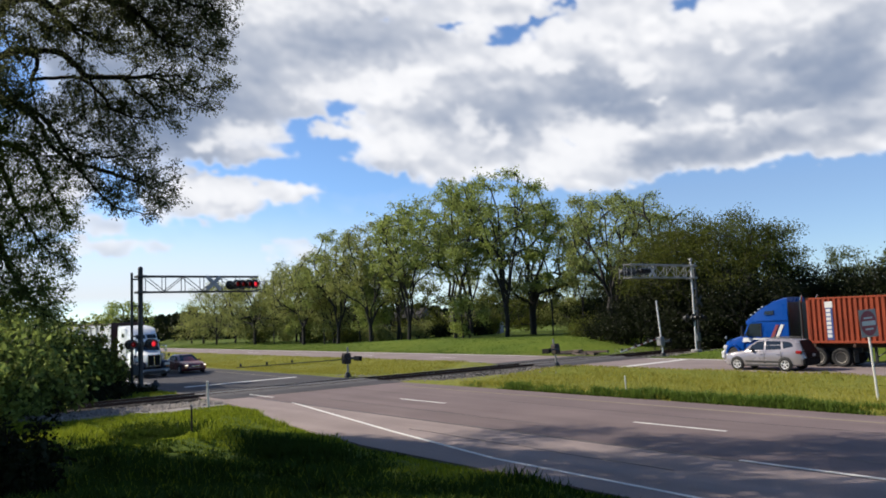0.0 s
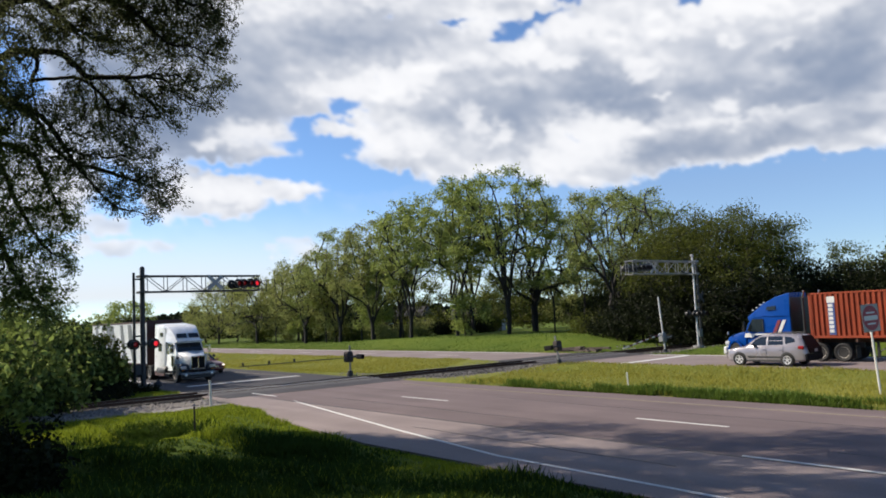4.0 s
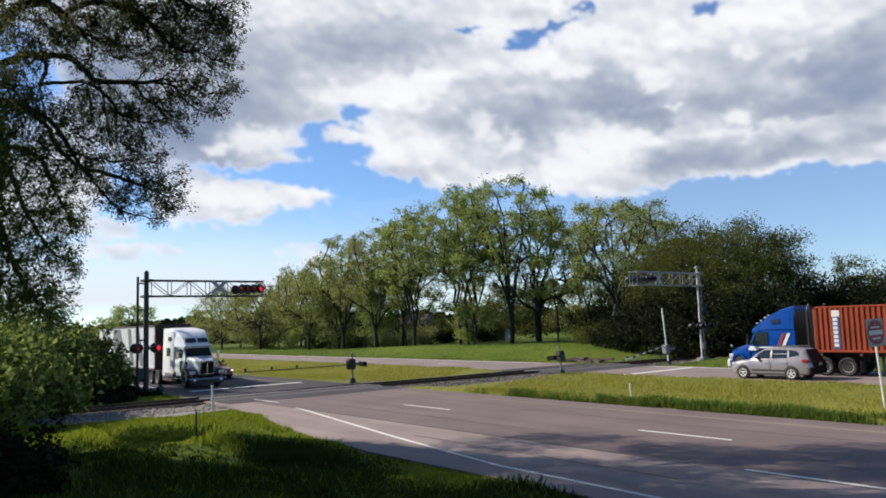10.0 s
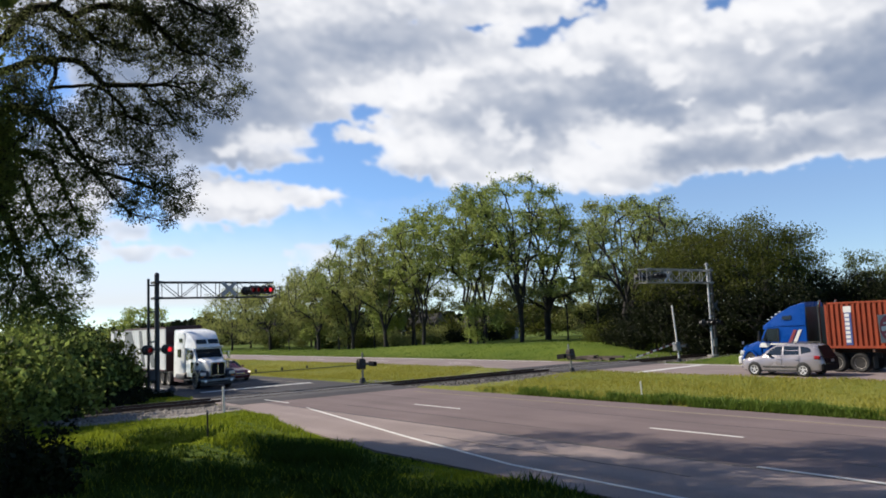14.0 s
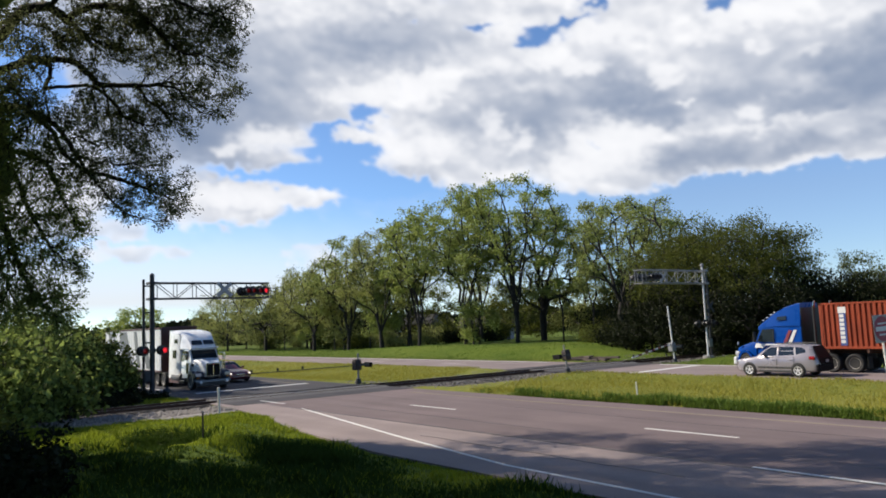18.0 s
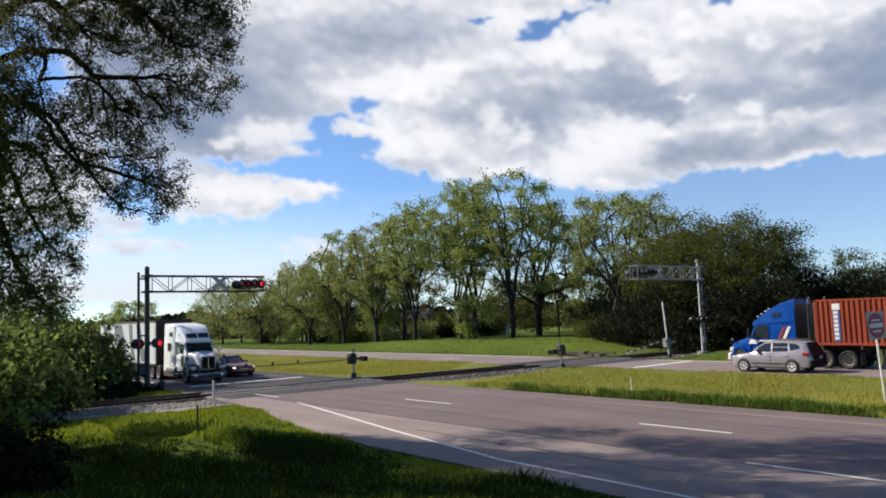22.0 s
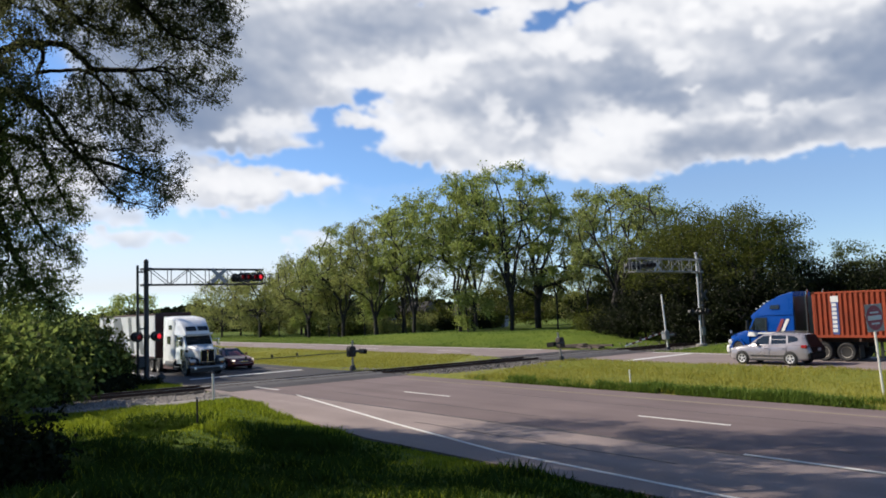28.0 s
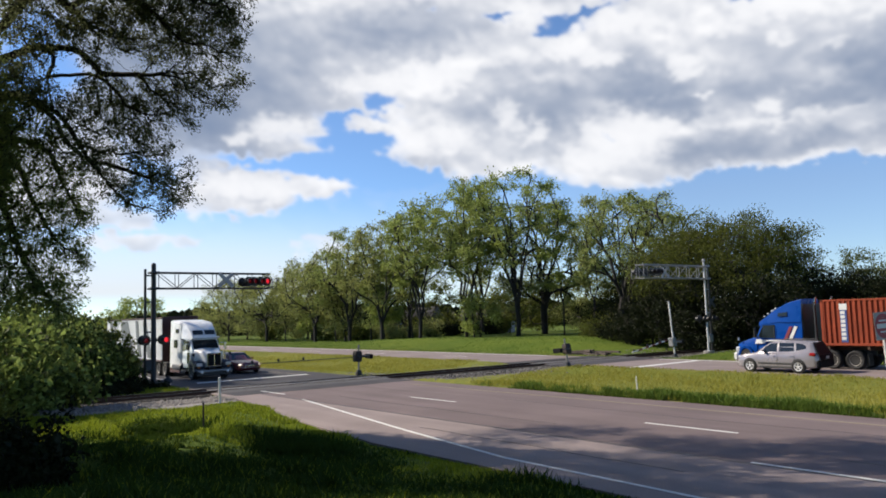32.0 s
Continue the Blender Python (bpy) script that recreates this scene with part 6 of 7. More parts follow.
def gate(label, x, y, lean, arm_dir, arm_len, tall, dark, droop=0.0, arm=True, pivot=1.13):
    """A gate machine on a post, with a counterweight and a lowered striped arm."""
    steel = GALV_DARK if dark else GALV
    ob = thing("crossing_gate", label, "crossing gate", pose(x, y, ground_z(x, y) - 0.02, lean[0], lean[1], 0), "crossing gates")
    sg = math.copysign(1, arm_dir)
    part("base", Geo().lathe([(0.0, -0.2), (0.22, -0.2), (0.2, 0.1), (0.14, 0.3), (0.0, 0.3)], "z", 14), BLACK, ob, "black base", smooth=True)
    part("post", Geo().tube((0, 0, 0.2), (0, 0, tall), 0.065, 0.055, 12), POST_WHITE if not dark else GALV, ob, "pale post", smooth=True)
    part("machine", Geo().box((0, 0.1 * sg, 1.15), (0.42, 0.5, 0.62), 0.05), WORN_BROWN if dark else GALV, ob, "gate machine housing")
    part("machine_cover", Geo().box((0.0, 0.1 * sg, 1.48), (0.36, 0.42, 0.06), 0.02), WORN_BROWN if dark else GALV, ob)
    part("crank", Geo().tube((0.3, 0.1 * sg, 1.15), (-0.3, 0.1 * sg, 1.15), 0.06, 0.06, 10), steel, ob)
    for dx in (0.27, -0.27):
        part("counterweight_arm", Geo().box((dx, -0.35 * sg, 1.16), (0.05, 0.95, 0.1), 0.01), steel, ob)
    part("counterweight", Geo().box((0, -0.78 * sg, 1.13), (0.66, 0.24, 0.3), 0.03), MATT_BLACK, ob, "black counterweight")
    if arm:
        whole = part("arm", Geo().box((0, arm_len / 2 * sg, 0), (0.04, arm_len, 0.05 if dark else 0.1), 0.01), GALV_DARK if dark else POST_WHITE, ob, "thin weathered arm" if dark else "white arm with dark red bands", at=pose(0.0, 0.3 * sg, pivot, -droop * sg, 0, 0))
        n = 0 if dark else int(arm_len / 0.8)
        for k in range(n):
            part("band", Geo().box((0, (0.6 + k * 0.8) * sg, 0), (0.048, 0.4, 0.108), 0.005), GATE_BAND, whole, "dark red band")
        for k in range(3):
            part("arm_light", Geo().lathe([(0.0, 0.0), (0.06, 0.0), (0.07, 0.16), (0.0, 0.18)], "z", 10, (0, (arm_len - 0.25 - k * 1.65) * sg, 0.04)), BLACK, whole, "small dark arm light")
    return ob


def make_gates():
    gate("dark gate machine on the median with lowered thin arm", -41.3, 26.0, (0, 1), -1, 7.2, 1.9, True)
    gate("dark gate machine on the median beside the far lanes", -33.8, 37.4, (3, -5), 1, 3.0, 1.85, True, arm=False)
    gate("pale gate post with lowered red and white striped arm", -33.5, 48.9, (2, -3), -1, 4.8, 4.25, False, droop=7.0, pivot=1.42)


def make_posts():
    def post(name, label, x, y, h, r, lean, mat, cat="post"):
        ob = thing(name, label, cat, pose(x, y, ground_z(x, y) - 0.1, lean[0], lean[1], 0))
        part("shaft", Geo().tube((0, 0, 0), (0, 0, h + 0.1), r, r * 0.95, 8), mat, ob, smooth=True)
        part("cap", Geo().lathe([(r, h + 0.1), (r * 1.15, h + 0.12), (r * 0.9, h + 0.16), (0, h + 0.17)], "z", 8), mat, ob)
        return ob

    post("marker_post", "thin leaning white marker post on the verge", -32.8, 13.35, 1.1, 0.055, (0, -3), POST_WHITE)
    post("stake", "short dark stake in the long grass", -24.83, 9.54, 0.9, 0.032, (0, -1), BARK_DARK)
    post("marker_post", "short pale marker post on the median", -22.0, 29.0, 0.62, 0.034, (0, -3), POST_WHITE)
    ob = post("bell_post", "squat black signal bell beside the mast", -44.5, 15.0, 0.55, 0.1, (0, 0), BLACK, "signal bell")
    part("bell", Geo().lathe([(0.0, 0.3), (0.26, 0.34), (0.24, 0.5), (0.12, 0.62), (0.0, 0.64)], "z", 14), BLACK, ob, "black bell", smooth=True)
    # wrong-way sign on the median
    ob = thing("road_sign", "red and white no-entry sign on a leaning white post", "road sign", pose(-11.8, 30.8, ground_z(-11.8, 30.8) - 0.1, 1.5, -2.5, 0))
    part("post", Geo().tube((0, 0, 0), (0, 0, 3.5), 0.045, 0.045, 8), POST_WHITE, ob, "white post")
    board = part("board", Geo().box((0.06, 0, 0), (0.012, 0.98, 1.04), 0.004), BOARD_GREY, ob, "weathered white square board", at=pose(0, 0, 2.98, 0, 0, -14))
    part("disc", Geo().lathe([(0.0, 0.066), (0.47, 0.066), (0.47, 0.071), (0.0, 0.071)], "x", 36), SIGN_RED, board, "dark red disc")
    part("bar", Geo().box((0.074, 0, 0), (0.004, 0.78, 0.17)), BAR_WHITE, board, "white bar")
    for z, w in ((0.2, 0.5), (-0.22, 0.46)):
        part("lettering", Geo().box((0.074, 0, z), (0.004, w, 0.06)), BAR_WHITE, board, "worn pale bar of lettering")
    for z in (0.3, -0.3):
        part("bolt", Geo().lathe([(0.0, 0.07), (0.02, 0.07), (0.02, 0.085), (0.0, 0.085)], "x", 8, (0, 0, z)), GALV, board)


def make_tie_heap():
    rng = random.Random(9)
    for k in range(10):
        layer = 0 if k < 7 else 1
        x, y = -41.2 + rng.uniform(-1.4, 1.4), 48.8 + rng.uniform(-0.5, 0.5)
        ob = thing("old_sleeper", "old dark timber sleeper in a heap beside the rails", "sleeper", pose(x, y, ground_z(x, y) + 0.08 + 0.15 * layer, rng.uniform(-4, 4), rng.uniform(-5, 5), rng.uniform(-25, 35)), "heap of old sleepers")
        part("timber", Geo().box((0, 0, 0), (2.4, 0.23, 0.17), 0.015), TIMBER, ob)


def house(label, x, y, turn, w, d, h, wall):
    ob = thing("house", label, "house", pose(x, y, ground_z(x, y), 0, 0, turn), "houses behind the trees")
    part("wall", Geo().box((0, 0, h / 2), (w, d, h)), wall, ob)
    part("roof", Geo().add([(-w / 2 - 0.4, -d / 2 - 0.5, h), (w / 2 + 0.4, -d / 2 - 0.5, h), (w / 2 + 0.4, d / 2 + 0.5, h), (-w / 2 - 0.4, d / 2 + 0.5, h), (-w / 2 - 0.4, 0, h + 1.9), (w / 2 + 0.4, 0, h + 1.9)],
                           [(0, 1, 5, 4), (2, 3, 4, 5), (0, 4, 3), (1, 2, 5), (0, 3, 2, 1)]), ROOF, ob, "dark shingle roof")
    n = max(2, int(w / 3))
    for k in range(n):
        xx = -w / 2 + w * (k + 0.5) / n
        win = part("window", Geo().box((xx, -d / 2 - 0.03, 1.6), (1.1, 0.1, 1.2), 0.01), SIGN_WHITE, ob, "white-framed window")
        part("pane", Geo().box((xx, -d / 2 - 0.085, 1.6), (0.9, 0.02, 1.0)), GLASS_DARK, win)


make_signals()
make_gates()
make_posts()
make_tie_heap()
BARN = material("barn_boards", (0.05, 0.03, 0.028), 0.8, var=0.3)
house("low grey house behind the trees", -103, 93, 40, 9, 7, 2.4, SIDING)
house("dark brown barn behind the trees", -121, 90, 35, 8, 8, 3.4, BARN)

# ---- vehicles: x forward, y to their left, z up, the origin on the ground under the front bumper ----


def wheel(parent, x, y, r, w, rim_mat, name="wheel", spokes=0, label=""):
    """A tyre turning about its own centre, with rim, hub and nuts; the outside faces away from the axle's middle."""
    s = 1 if y > 0 else -1
    h = w / 2
    ty = part(name, Geo().lathe([(r * 0.58, -h * 0.8), (r * 0.86, -h), (r * 0.97, -h * 0.85), (r, -h * 0.5), (r, h * 0.5), (r * 0.97, h * 0.85), (r * 0.86, h), (r * 0.58, h * 0.8)], "y", 28), RUBBER, parent, label or "black tyre", at=pose(x, y, r), smooth=True)
    e = h * s
    rim = part("rim", Geo().lathe([(0.0, e * 0.5), (r * 0.16, e * 0.55), (r * 0.2, e * 0.35), (r * 0.45, e * 0.3), (r * 0.52, e * 0.75), (r * 0.6, e * 0.86), (r * 0.6, e * 0.6), (0.0, e * 0.1)], "y", 28), rim_mat, ty, "metal rim", smooth=True)
    if spokes:
        rim.data = mesh_of("rim", Geo().lathe([(0.0, e * 0.84), (r * 0.15, e * 0.86), (r * 0.2, e * 0.74), (r * 0.5, e * 0.72), (r * 0.56, e * 0.95), (r * 0.63, e * 1.0), (r * 0.63, e * 0.6), (0.0, e * 0.3)], "y", 28), ALLOY, True)
    part("hub", Geo().lathe([(0.0, e * 0.8), (r * 0.1, e * 0.78), (r * 0.13, e * 0.5), (0.0, e * 0.5)], "y", 14), rim_mat, ty)
    if spokes:
        for k in range(spokes):
            a = 2 * math.pi * k / spokes
            g = Geo().box((0, e * 0.82, r * 0.33), (r * 0.15, abs(e) * 0.25, r * 0.56), 0.01)
            m = Matrix.Rotation(a, 3, "Y")
            g.v = [tuple(m @ Vector(p)) for p in g.v]
            part("spoke", g, rim_mat, ty)
    else:
        for k in range(8):
            a = 2 * math.pi * k / 8
            part("nut", Geo().lathe([(0.0, e * 0.5), (0.016, e * 0.5), (0.016, e * 0.3), (0.0, e * 0.3)], "y", 6, (r * 0.32 * math.cos(a), 0, r * 0.32 * math.sin(a))), CHROME, ty)
    return ty


def body_ring(x, w, zb, zt, crown=0.02):
    h = zt - zb
    half = [(-w * 0.9, zb), (-w * 0.985, zb + 0.1 * h), (-w, zb + 0.45 * h), (-w * 0.975, zb + 0.78 * h), (-w * 0.93, zb + 0.93 * h), (-w * 0.82, zt), (-w * 0.4, zt + crown)]
    return [(x, y, z) for y, z in half] + [(x, -y, z) for y, z in half[::-1]]


def house_ring(x, wb, zb, wt, zt):
    half = [(-wb, zb), (-(wb * 0.55 + wt * 0.45), zb + 0.5 * (zt - zb)), (-wt, zt - 0.06), (-wt * 0.9, zt - 0.012), (-wt * 0.5, zt + 0.012)]
    return [(x, y, z) for y, z in half] + [(x, -y, z) for y, z in half[::-1]]


def side_pane(outline, wb, zb, wt, zt, s, out=0.012):
    """A pane on the leaning side of a cabin, following its slope."""
    def y(z):
        f = (z - zb) / (zt - zb)
        return s * (wb + (wt - wb) * f + out)

    n = len(outline)
    vs = [(x, y(z), z) for x, z in outline] + [(x, y(z) - s * 0.02, z) for x, z in outline]
    fs = [tuple(range(n)), tuple(range(n, 2 * n))[::-1]] + [(i, (i + 1) % n, n + (i + 1) % n, n + i) for i in range(n)]
    return Geo().add(vs, fs)


def plate(corners, t=0.015):
    """A thin pane through four corners."""
    a, b, c, d = (Vector(p) for p in corners)
    nrm = (b - a).cross(d - a).normalized() * t
    vs = [a, b, c, d, a + nrm, b + nrm, c + nrm, d + nrm]
    return Geo().add(vs, [(0, 3, 2, 1), (4, 5, 6, 7), (0, 1, 5, 4), (1, 2, 6, 5), (2, 3, 7, 6), (3, 0, 4, 7)])


def suv():
    ob = thing("car", "silver sport utility car waiting on the far lanes", "car", pose(-23.15, 40.35, 0, 0, 0, 180))
    P = SILVER
    body = part("body", Geo().loft([
        body_ring(-0.02, 0.6, 0.42, 0.72), body_ring(-0.12, 0.76, 0.3, 0.82), body_ring(-0.35, 0.88, 0.24, 0.92), body_ring(-0.75, 0.93, 0.22, 0.99), body_ring(-1.25, 0.945, 0.22, 1.04),
        body_ring(-2.2, 0.945, 0.24, 1.06), body_ring(-3.3, 0.945, 0.24, 1.1), body_ring(-4.0, 0.935, 0.25, 1.12), body_ring(-4.4, 0.9, 0.3, 1.1), body_ring(-4.58, 0.84, 0.38, 1.02), body_ring(-4.66, 0.74, 0.46, 0.8)]), P, ob, "silver painted body", smooth=True)
    wb, zb, wt, zt = 0.87, 1.03, 0.66, 1.7
    part("cabin", Geo().loft([house_ring(-1.18, 0.82, 1.0, 0.76, 1.06), house_ring(-1.6, 0.86, 1.03, 0.7, 1.38), house_ring(-2.05, 0.87, 1.04, 0.67, 1.63), house_ring(-2.5, 0.87, 1.04, 0.66, 1.7), house_ring(-3.4, 0.87, 1.06, 0.65, 1.71),
                              house_ring(-4.1, 0.86, 1.08, 0.63, 1.66), house_ring(-4.3, 0.84, 1.08, 0.62, 1.6), house_ring(-4.5, 0.82, 1.06, 0.72, 1.14)]), P, ob, "silver roof and pillars", smooth=True)
    for s in (1, -1):
        part("front_window", side_pane([(-1.55, 1.1), (-2.45, 1.12), (-2.45, 1.58), (-2.1, 1.55), (-1.8, 1.38)], wb, zb, wt, zt, s), GLASS_DARK, ob, "dark side window")
        part("rear_window", side_pane([(-2.55, 1.12), (-3.4, 1.15), (-3.35, 1.58), (-2.55, 1.6)], wb, zb, wt, zt, s), GLASS_DARK, ob, "dark side window")
        part("quarter_window", side_pane([(-3.5, 1.18), (-4.02, 1.3), (-3.98, 1.44), (-3.8, 1.54), (-3.45, 1.58)], wb, zb, wt, zt, s), GLASS_DARK, ob, "dark quarter window")
        part("roof_rail", Geo().tube((-2.3, 0.58 * s, 1.76), (-4.0, 0.56 * s, 1.74), 0.022, 0.022, 8), PLASTIC, ob)
        mir = part("mirror", Geo().box((-1.75, 0.98 * s, 1.16), (0.14, 0.22, 0.15), 0.04), P, ob)
        part("mirror_foot", Geo().box((-1.72, 0.88 * s, 1.12), (0.08, 0.12, 0.05), 0.01), PLASTIC, mir)
        part("side_trim", Geo().box((-2.4, 0.95 * s, 0.5), (2.0, 0.03, 0.09), 0.01), PLASTIC, ob, "dark rubbing strip")
        part("sill", Geo().box((-2.4, 0.9 * s, 0.3), (1.9, 0.1, 0.12), 0.02), PLASTIC, ob, "dark sill")
        for x in (-2.48, -3.42):
            part("door_seam", Geo().box((x, 0.948 * s, 0.72), (0.012, 0.012, 0.66)), PLASTIC, ob)
        for x in (-2.3, -3.25):
            part("door_handle", Geo().box((x, 0.955 * s, 0.9), (0.18, 0.03, 0.035), 0.01), P, ob)
        part("headlight", Geo().box((-0.3, 0.72 * s, 0.8), (0.32, 0.22, 0.16), 0.05), LAMP_CLEAR, ob)
        part("tail_light", Geo().box((-4.34, 0.855 * s, 1.0), (0.34, 0.12, 0.2), 0.05), LAMP_RED, ob, "red tail light")
        for x in (-0.92, -3.62):
            part("wheel_arch", Geo().lathe([(0.0, 0.89 * s), (0.385, 0.89 * s), (0.385, 0.952 * s), (0.0, 0.953 * s)], "y", 24, (x, 0, 0.38)), PLASTIC, ob, "dark wheel arch")
            wheel(ob, x, 0.885 * s, 0.355, 0.235, ALLOY, spokes=5)
    part("windscreen", plate([(-1.25, -0.72, 1.08), (-1.25, 0.72, 1.08), (-2.02, 0.58, 1.62), (-2.02, -0.58, 1.62)], 0.03), GLASS_DARK, ob)
    part("tailgate_window", plate([(-4.27, -0.56, 1.6), (-4.27, 0.56, 1.6), (-4.6, 0.72, 0.98), (-4.6, -0.72, 0.98)], 0.04), GLASS_BACK, ob, "dark tailgate window")
    # bumper and panel coloured near black, since the rear lies in shade
    part("rear_bumper", Geo().box((-4.58, 0, 0.52), (0.26, 1.72, 0.42), 0.09), MATT_BLACK, ob, "rear bumper, darkened as the shaded rear")
    part("tailgate_shade", plate([(-4.64, -0.74, 0.98), (-4.64, 0.74, 0.98), (-4.7, 0.68, 0.7), (-4.7, -0.68, 0.7)], 0.04), GLASS_BACK, ob, "dark panel standing in for the shaded tailgate")
    part("front_bumper", Geo().box((-0.1, 0, 0.42), (0.2, 1.4, 0.2), 0.07), PLASTIC, ob)
    part("grille", Geo().box((-0.05, 0, 0.66), (0.1, 0.8, 0.14), 0.03), CHROME, ob)
    part("number_plate", Geo().box((-4.735, 0, 0.84), (0.02, 0.32, 0.14), 0.004), CROSSBUCK_GREY, ob)
    return ob


def sedan():
    ob = thing("car", "dark maroon sedan rolling up behind the stop line", "car", pose(-49.75, 22.45, 0))
    P = CAR_DARK
    part("body", Geo().loft([
        body_ring(-0.01, 0.6, 0.32, 0.62), body_ring(-0.1, 0.8, 0.26, 0.7), body_ring(-0.35, 0.88, 0.2, 0.78), body_ring(-0.9, 0.92, 0.19, 0.86), body_ring(-1.5, 0.93, 0.19, 0.92),
        body_ring(-2.6, 0.93, 0.2, 0.95), body_ring(-3.7, 0.92, 0.2, 0.96), body_ring(-4.5, 0.88, 0.24, 0.96), body_ring(-4.9, 0.84, 0.3, 0.9), body_ring(-5.02, 0.7, 0.36, 0.7)]), P, ob, "glossy dark body", smooth=True)
    wb, zb, wt, zt = 0.84, 0.9, 0.6, 1.42
    part("cabin", Geo().loft([house_ring(-1.35, 0.8, 0.87, 0.74, 0.92), house_ring(-1.8, 0.83, 0.9, 0.66, 1.18), house_ring(-2.2, 0.84, 0.91, 0.61, 1.38), house_ring(-2.6, 0.84, 0.92, 0.6, 1.43), house_ring(-3.4, 0.84, 0.92, 0.59, 1.42),
                              house_ring(-3.9, 0.83, 0.92, 0.6, 1.28), house_ring(-4.3, 0.81, 0.92, 0.68, 1.0)]), P, ob, "dark roof and pillars", smooth=True)
    for s in (1, -1):
        part("front_window", side_pane([(-1.75, 0.96), (-2.65, 0.97), (-2.65, 1.32), (-2.3, 1.3)], wb, zb, wt, zt, s), GLASS_DARK, ob)
        part("rear_window", side_pane([(-2.72, 0.97), (-3.75, 0.98), (-3.45, 1.31), (-2.72, 1.33)], wb, zb, wt, zt, s), GLASS_DARK, ob)
        part("mirror", Geo().box((-1.8, 0.97 * s, 1.0), (0.13, 0.2, 0.13), 0.04), P, ob)
        part("headlight", Geo().box((-0.12, 0.7 * s, 0.63), (0.2, 0.22, 0.12), 0.04), HEADLIGHT, ob, "lit headlight")
        part("indicator", Geo().box((-0.08, 0.72 * s, 0.44), (0.12, 0.2, 0.07), 0.02), LAMP_AMBER, ob)
        part("tail_light", Geo().box((-4.95, 0.66 * s, 0.76), (0.1, 0.34, 0.16), 0.03), LAMP_RED, ob)
        for x in (-2.69, -3.8):
            part("door_seam", Geo().box((x, 0.932 * s, 0.6), (0.012, 0.012, 0.6)), PLASTIC, ob)
        for x in (-1.0, -3.85):
            part("wheel_arch", Geo().lathe([(0.0, 0.88 * s), (0.37, 0.88 * s), (0.37, 0.936 * s), (0.0, 0.937 * s)], "y", 24, (x, 0, 0.33)), PLASTIC, ob)
            sedan_wheels.append((wheel(ob, x, 0.87 * s, 0.325, 0.21, ALLOY, spokes=6), x, 0.87 * s, 0.325))
    part("windscreen", plate([(-1.42, -0.7, 0.93), (-1.42, 0.7, 0.93), (-2.17, 0.52, 1.37), (-2.17, -0.52, 1.37)], 0.03), GLASS_DARK, ob)
    part("back_window", plate([(-3.75, -0.52, 1.34), (-3.75, 0.52, 1.34), (-4.28, 0.66, 1.0), (-4.28, -0.66, 1.0)], 0.03), GLASS_DARK, ob)
    part("grille", Geo().box((-0.03, 0, 0.56), (0.08, 0.7, 0.13), 0.03), CHROME, ob)
    part("front_bumper", Geo().box((-0.06, 0, 0.4), (0.16, 1.5, 0.14), 0.06), P, ob, "bumper with pale strip")
    part("bumper_strip", Geo().box((0.02, 0, 0.42), (0.03, 1.3, 0.035), 0.01), CHROME, ob)
    return ob


def proportion(ob, fixed, drawn, true):
    """Shifts a cab's stations along its length from where they were drawn to their true places."""
    for o in set(ob.children_recursive) - fixed:
        for v in o.data.vertices:
            v.co.x = float(np.interp(v.co.x, drawn, true))


def truck_chassis(ob, rear, axles, steer, wheels):
    for s in (1, -1):
        part("frame_rail", Geo().box((rear / 2 - 0.4, 0.43 * s, 0.88), (-rear - 0.6, 0.09, 0.28), 0.01), BLACK, ob)
        wheels.append((wheel(ob, steer, 1.02 * s, 0.52, 0.3, RIM_DULL, "steer_wheel"), steer, 1.02 * s, 0.52))
        for x in axles:
            wheels.append((wheel(ob, x, 0.93 * s, 0.51, 0.58, RIM_DULL, "drive_wheel"), x, 0.93 * s, 0.51))
        part("fuel_tank", Geo().lathe([(0.0, -3.0), (0.3, -3.0), (0.32, -3.03), (0.32, -4.55), (0.3, -4.58), (0.0, -4.58)], "x", 20, (0, 0.95 * s, 0.72)), GALV_DARK, ob, "dark fuel tank", smooth=True)
        part("step", Geo().box((-2.5, 1.08 * s, 0.55), (0.8, 0.3, 0.06), 0.01), GALV_DARK, ob)
        part("mudflap", Geo().box((axles[-1] - 0.7, 0.93 * s, 0.55), (0.02, 0.6, 0.65)), RUBBER, ob)
    part("fifth_wheel", Geo().lathe([(0.0, 1.05), (0.5, 1.05), (0.5, 1.12), (0.0, 1.14)], "z", 20, ((axles[0] + axles[1]) / 2, 0, 0)), BLACK, ob)


